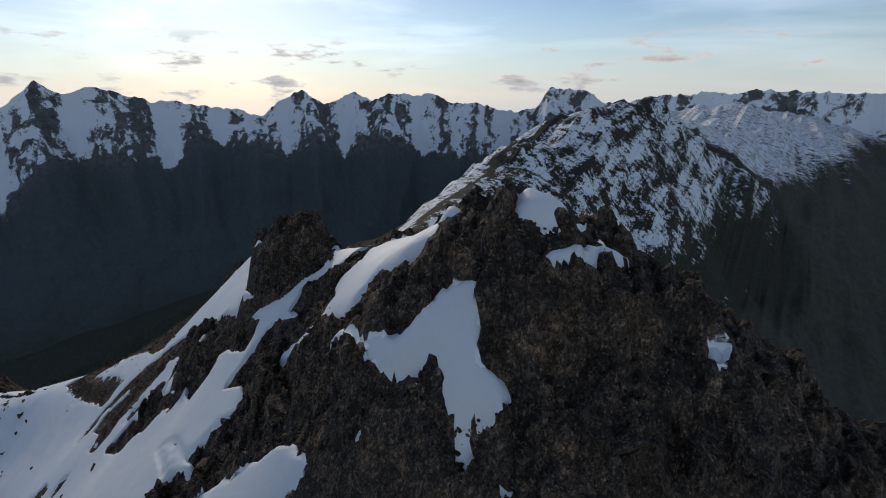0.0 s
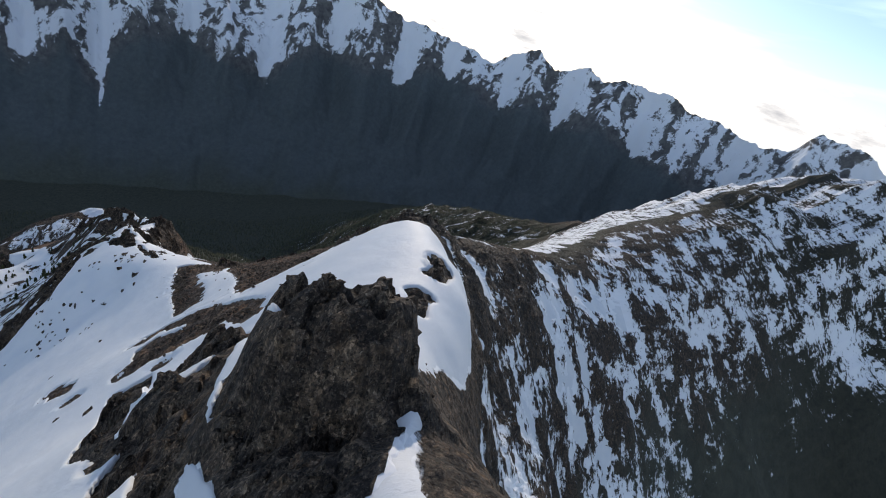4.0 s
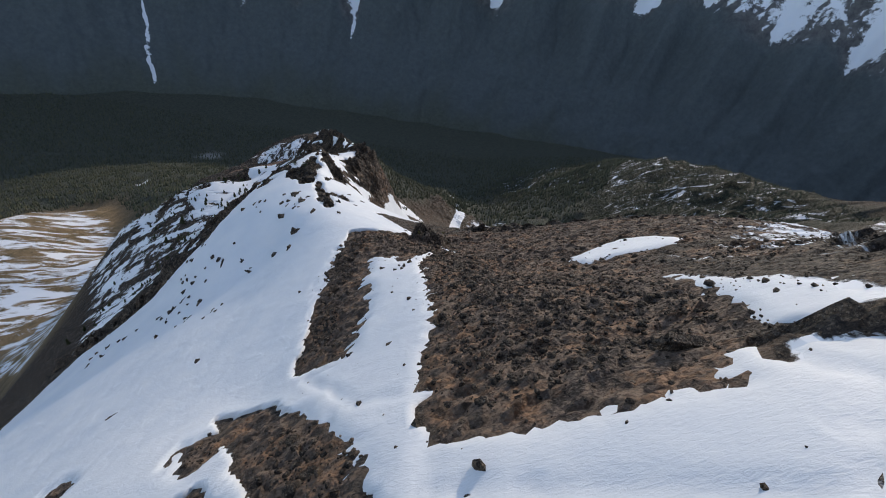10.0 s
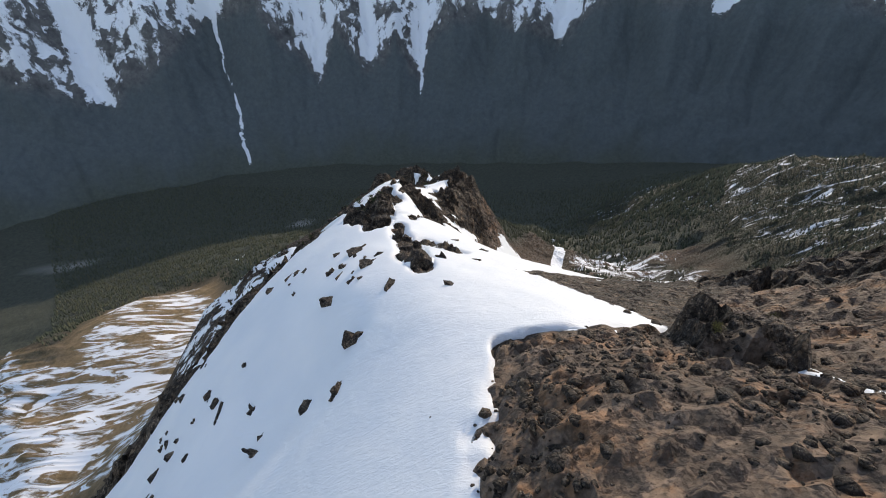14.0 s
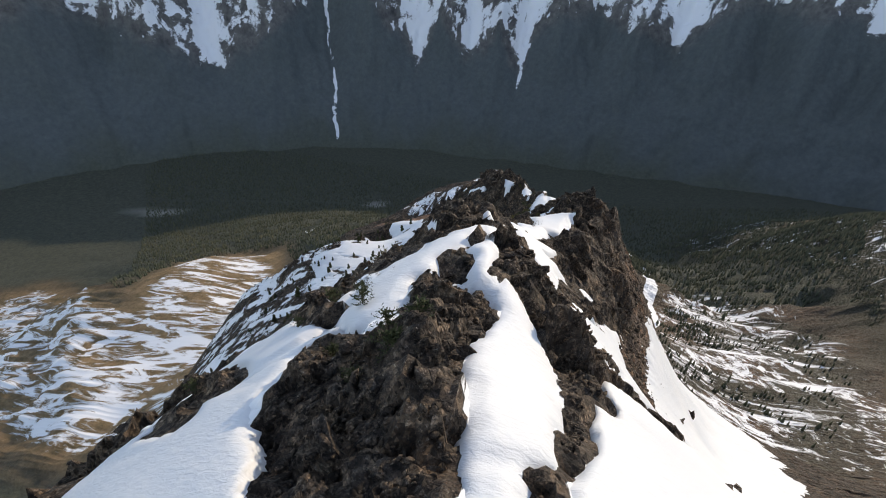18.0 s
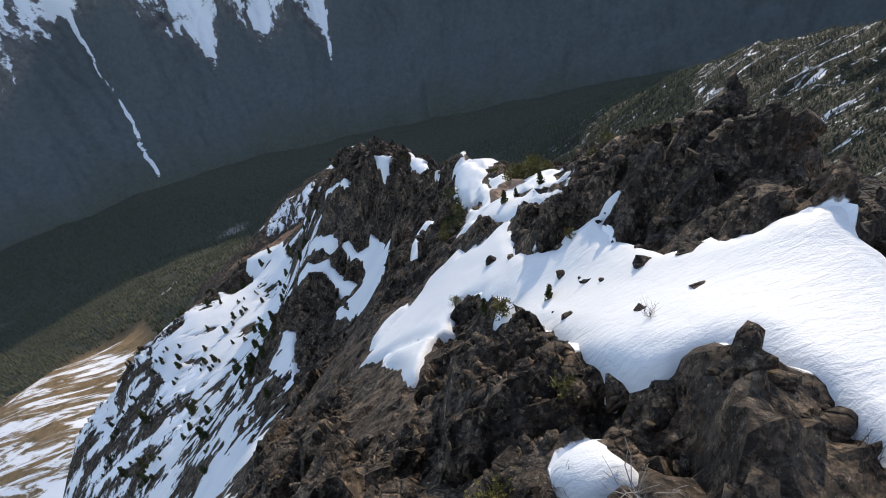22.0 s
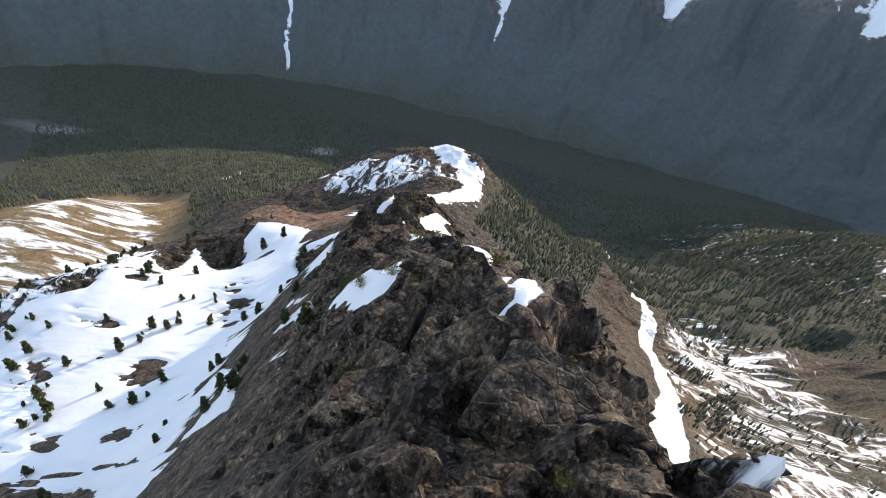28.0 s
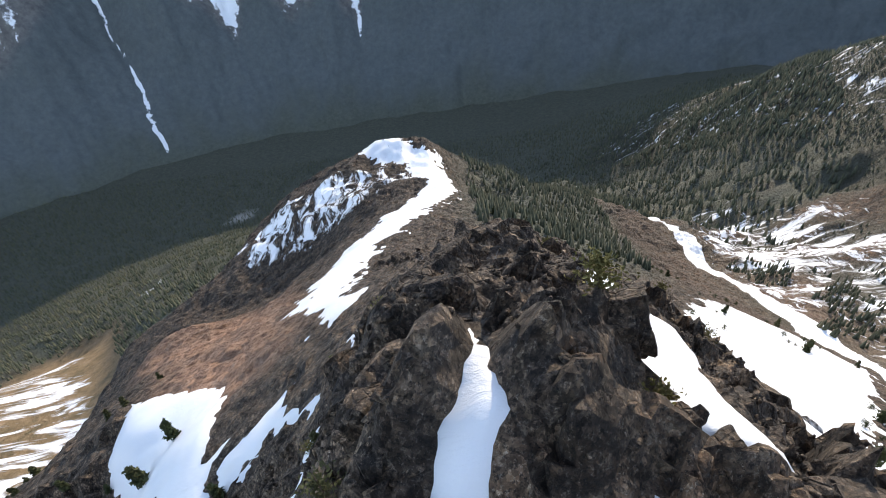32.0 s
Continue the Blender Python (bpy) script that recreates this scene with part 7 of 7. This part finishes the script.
# shrubby mats of fir along the crest
for x, y, s in [(60, 486, 1.6), (62, 490, 1.3), (64, 480, 1.2), (60, 476, 1.0), (53, 505, 1.3), (57, 498, 1.2), (58, 510, 1.0), (44, 503, 1.5), (43, 508, 1.6), (45, 513, 1.3), (41, 499, 1.2), (40, 494, 1.0),
                (38, 471, 0.9), (41, 464, 1.1), (48, 468, 0.8), (34, 440, 1.2), (36, 446, 1.2), (30, 436, 1.3), (40, 450, 1.0), (24, 420, 1.2), (28, 425, 1.2), (38, 410, 0.9), (26, 405, 1.1), (46, 528, 1.2),
                (52, 538, 1.4), (57, 532, 1.2), (48, 545, 1.4), (38, 563, 1.0), (24, 592, 0.8), (36, 590, 1.2), (14, 612, 1.1), (6, 622, 1.3), (10, 620, 1.5), (20, 614, 1.2), (2, 640, 1.2), (8, 645, 1.4),
                (14, 648, 1.5), (-2, 655, 1.1), (10, 660, 1.2), (18, 655, 1.3), (-6, 668, 1.0), (4, 672, 1.4), (8, 680, 1.2), (12, 672, 1.3), (-12, 706, 0.9), (-4, 706, 1.4), (-2, 702, 1.2), (-16, 716, 1.2),
                (-8, 720, 1.1), (0, 726, 1.2), (-14, 730, 1.2), (4, 738, 1.3), (-6, 742, 1.1), (-20, 712, 1.2), (-30, 722, 1.5), (16, 720, 1.4), (20, 735, 1.4), (28, 745, 1.5), (94, 300, 0.8), (86, 296, 0.7)]:
    plant("fir_shrub", BUSHES[rng.integers(3)], x, y, s, "low olive-green shrubby fir growing among the rocks", "shrub", "shrubs along the ridge")

# darker mats
for x, y, s in [(39, 371, 1.5), (38, 373, 1.3), (40, 374, 1.4), (37, 369, 1.2), (33, 380, 1.3), (32, 383, 1.2), (42.5, 498, 1.5), (43.5, 500, 1.7), (44, 503, 1.6), (42, 501, 1.4), (43, 505, 1.6), (44.5, 507, 1.4), (41, 496, 1.2), (45, 510, 1.3), (26, 618, 1.3), (3, 626, 1.5), (5, 624, 1.3), (12, 600, 1.1),
                (-14, 690, 1.2), (-18, 700, 1.3), (14, 676, 1.2), (20, 420, 1.3), (24, 430, 1.2), (16, 440, 1.4), (22, 412, 1.2), (28, 384, 1.2), (26, 380, 1.0), (20, 372, 1.0), (34, 372, 0.9), (30, 448, 1.1)]:
    plant("fir_shrub", (BUSHES[rng.integers(3)][0], DARK[rng.integers(2)]), x, y, s, "dense dark green mat of stunted fir on the ridge", "shrub", "shrubs along the ridge")
for x, y, s in [(3, 627, 1.3), (1, 630, 1.1), (52, 535, 1.0), (40, 466, 0.6), (44, 462, 0.5), (36, 461, 0.7), (48, 489, 0.6), (52, 486, 0.7), (50, 490, 0.5), (-25, 715, 1.2), (-22, 720, 1.0), (-28, 708, 1.1)]:
    plant("small_fir", TREES[rng.integers(3)], x, y, s, "small upright green fir beside the rocks", "fir tree", "firs beside the ridge")

# ---- dead wood ----


def sticks(seed, count, length, spread, thick, upright):
    """A tangle of bare branches, each a thin bent tapering rod."""
    r = np.random.default_rng(seed)
    co, fs = [], []
    for _ in range(count):
        a = r.uniform(0, 2 * np.pi)
        way = np.array([np.cos(a) * spread, np.sin(a) * spread, upright * r.uniform(0.5, 1.2)])
        p, w, n = r.normal(size=3) * (0.12, 0.12, 0.02), thick * r.uniform(0.6, 1.2), len(co)
        for q in range(4):
            for k in range(3):
                b = k * 2.1
                co.append(p + np.array([np.cos(b), np.sin(b), 0.3]) * w * (1 - q / 4.4))
            p = p + (way + r.normal(size=3) * 0.35) * length / 4
        for q in range(3):
            for k in range(3):
                i, j = n + q * 3 + k, n + q * 3 + (k + 1) % 3
                fs += [(i, j, j + 3), (i, j + 3, i + 3)]
    return np.array(co), fs


HEAPS = [mesh_of("branches", *sticks(50 + k, 16, 1.6, 0.9, 0.03, 0.35), [GREY_WOOD]) for k in range(3)]
TWIGS = [mesh_of("twigs", *sticks(60 + k, 30, 1.1, 0.5, 0.012, 0.9), [BARK]) for k in range(2)]


def lay(name, me, x, y, s, label, category, group):
    ob = new(name, me)
    z = float(max(height(Z, x, y)[0], height(ZS, x, y)[0]))
    ob.matrix_world = pose(x, y, z, 0, 0, rng.uniform(0, 360)) @ Matrix.Diagonal((s, s, s, 1))
    return tagged(ob, label, category, group)


for x, y, s in [(50, 478, 1.4), (52, 476, 1.2), (54, 480, 1.3), (48, 480, 1.0), (38, 440, 1.1), (40, 444, 1.0), (42, 405, 1.1), (20, 640, 1.2), (12, 652, 1.3), (14, 656, 1.2), (16, 650, 1.1), (6, 662, 1.0),
                (8, 676, 1.2), (14, 682, 1.1), (-6, 722, 1.2), (0, 718, 1.0), (-12, 726, 1.3), (40, 512, 1.2), (38, 508, 1.2), (36, 516, 1.1)]:
    lay("dead_branches", HEAPS[rng.integers(3)], x, y, s, "bleached grey tangle of dead branches on the rock", "dead wood", "dead branches on the ridge")
for x, y, s in [(7, 626, 1.3), (38, 445.5, 1.2), (46, 443, 1.1), (47, 440, 1.2), (41, 409, 1.0), (29, 395, 1.1), (24, 372, 1.3), (36, 449, 0.9), (10, 668, 1.1), (22, 668, 1.4), (-4, 671, 1.2), (45, 452, 0.8)]:
    lay("bare_shrub", TWIGS[rng.integers(2)], x, y, s, "leafless brown shrub of thin upright twigs", "shrub", "bare shrubs on the ridge")


def snag(seed, h):
    """A dead tree: bare trunk with short side branches."""
    r = np.random.default_rng(seed)
    bm = bmesh.new()
    bmesh.ops.create_cone(bm, cap_ends=True, segments=7, radius1=0.014 * h, radius2=0.003 * h, depth=h, matrix=Matrix.Translation((0, 0, h / 2)))
    trunk = bpy.data.meshes.new("trunk")
    bm.to_mesh(trunk)
    bm.free()
    trunk.materials.append(BARK)
    co, fs = [], []
    for _ in range(34):
        z, a, n = h * r.uniform(0.15, 0.95), r.uniform(0, 6.3), len(co)
        out = np.array([np.cos(a), np.sin(a), r.uniform(0.1, 0.7)]) * h * r.uniform(0.08, 0.2) * (1.15 - z / h)
        for p, w in ((np.array([0, 0, z]), 0.006 * h), (np.array([0, 0, z]) + out, 0.002 * h)):
            co += [p + (w, 0, 0), p + (0, w, 0), p + (0, 0, w)]
        for k in range(3):
            i, j = n + k, n + (k + 1) % 3
            fs += [(i, j, j + 3), (i, j + 3, i + 3)]
    return trunk, mesh_of("branches", np.array(co), fs, [BARK])


SNAGS = [snag(1, 3.0), snag(2, 2.4)]
for x, y, s in [(46.6, 442.4, 0.6), (47.4, 443.2, 0.65), (48.1, 442.2, 0.55), (46.1, 443.6, 0.45), (48.8, 443, 0.45), (-20, 1030, 2.6), (-10, 1036, 2.4), (0, 1034, 2.8), (8, 1026, 2.5), (14, 1015, 2.7), (-30, 1038, 2.2), (20, 1004, 2.6)]:
    root = plant("dead_tree", SNAGS[rng.integers(2)], x, y, s, "bare dead conifer with short broken branches standing in snow", "dead tree", "dead trees on the ridge")
    root.children[1].name = "branches"

# ---- two tan boulders with a shrub behind them ----


def make_tan():
    m, nt = material("tan_granite")
    c = ramp(nt, grain(nt, 0.35, 6, 0.7), [(0.3, (0.16, 0.1, 0.07)), (0.5, (0.3, 0.2, 0.14)), (0.75, (0.42, 0.31, 0.24))])
    c = blend(nt, calc(nt, "MULTIPLY", span(nt, grain(nt, 0.15, 5, 0.8), 0.58, 0.68), 0.6), c, (0.07, 0.055, 0.05))
    faces, tone = broken(nt, 0.6)
    finish(nt, c, 0.85, faces, 0.6, 1.0)
    return m


TAN = make_tan()
for k, (x, y, s) in enumerate([(51.4, 500.2, 2.5), (49.6, 496.9, 1.9), (53.2, 498.0, 1.9)]):
    co, faces = block(400 + k, 3, (1.0, 0.85, 0.8), 14, 0.05)
    set_rock("boulder", mesh_of("rock", co, faces, [TAN]), x, y, s, "large tan granite boulder set in the snow", "boulder", "tan boulders", 0.25)
for x, y, s in [(8.9, 627.4, 1.1), (14, 630, 1.3), (9.5, 640, 1.0), (11.8, 640.6, 1.1), (18, 607, 1.0), (53.3, 513, 0.9), (52.2, 513.6, 0.8), (56, 481, 1.2)]:
    plant("fir_shrub", BUSHES[rng.integers(3)], x, y, s, "low olive-green shrubby fir growing among the rocks", "shrub", "shrubs along the ridge")
for x, y, s in [(54, 501.5, 1.9), (55.5, 500, 1.9), (53.5, 503.5, 1.7), (56.5, 502, 1.8)]:
    plant("fir_shrub", BUSHES[2], x, y, s, "low olive-green shrubby fir growing behind a boulder", "shrub", "shrubs along the ridge")
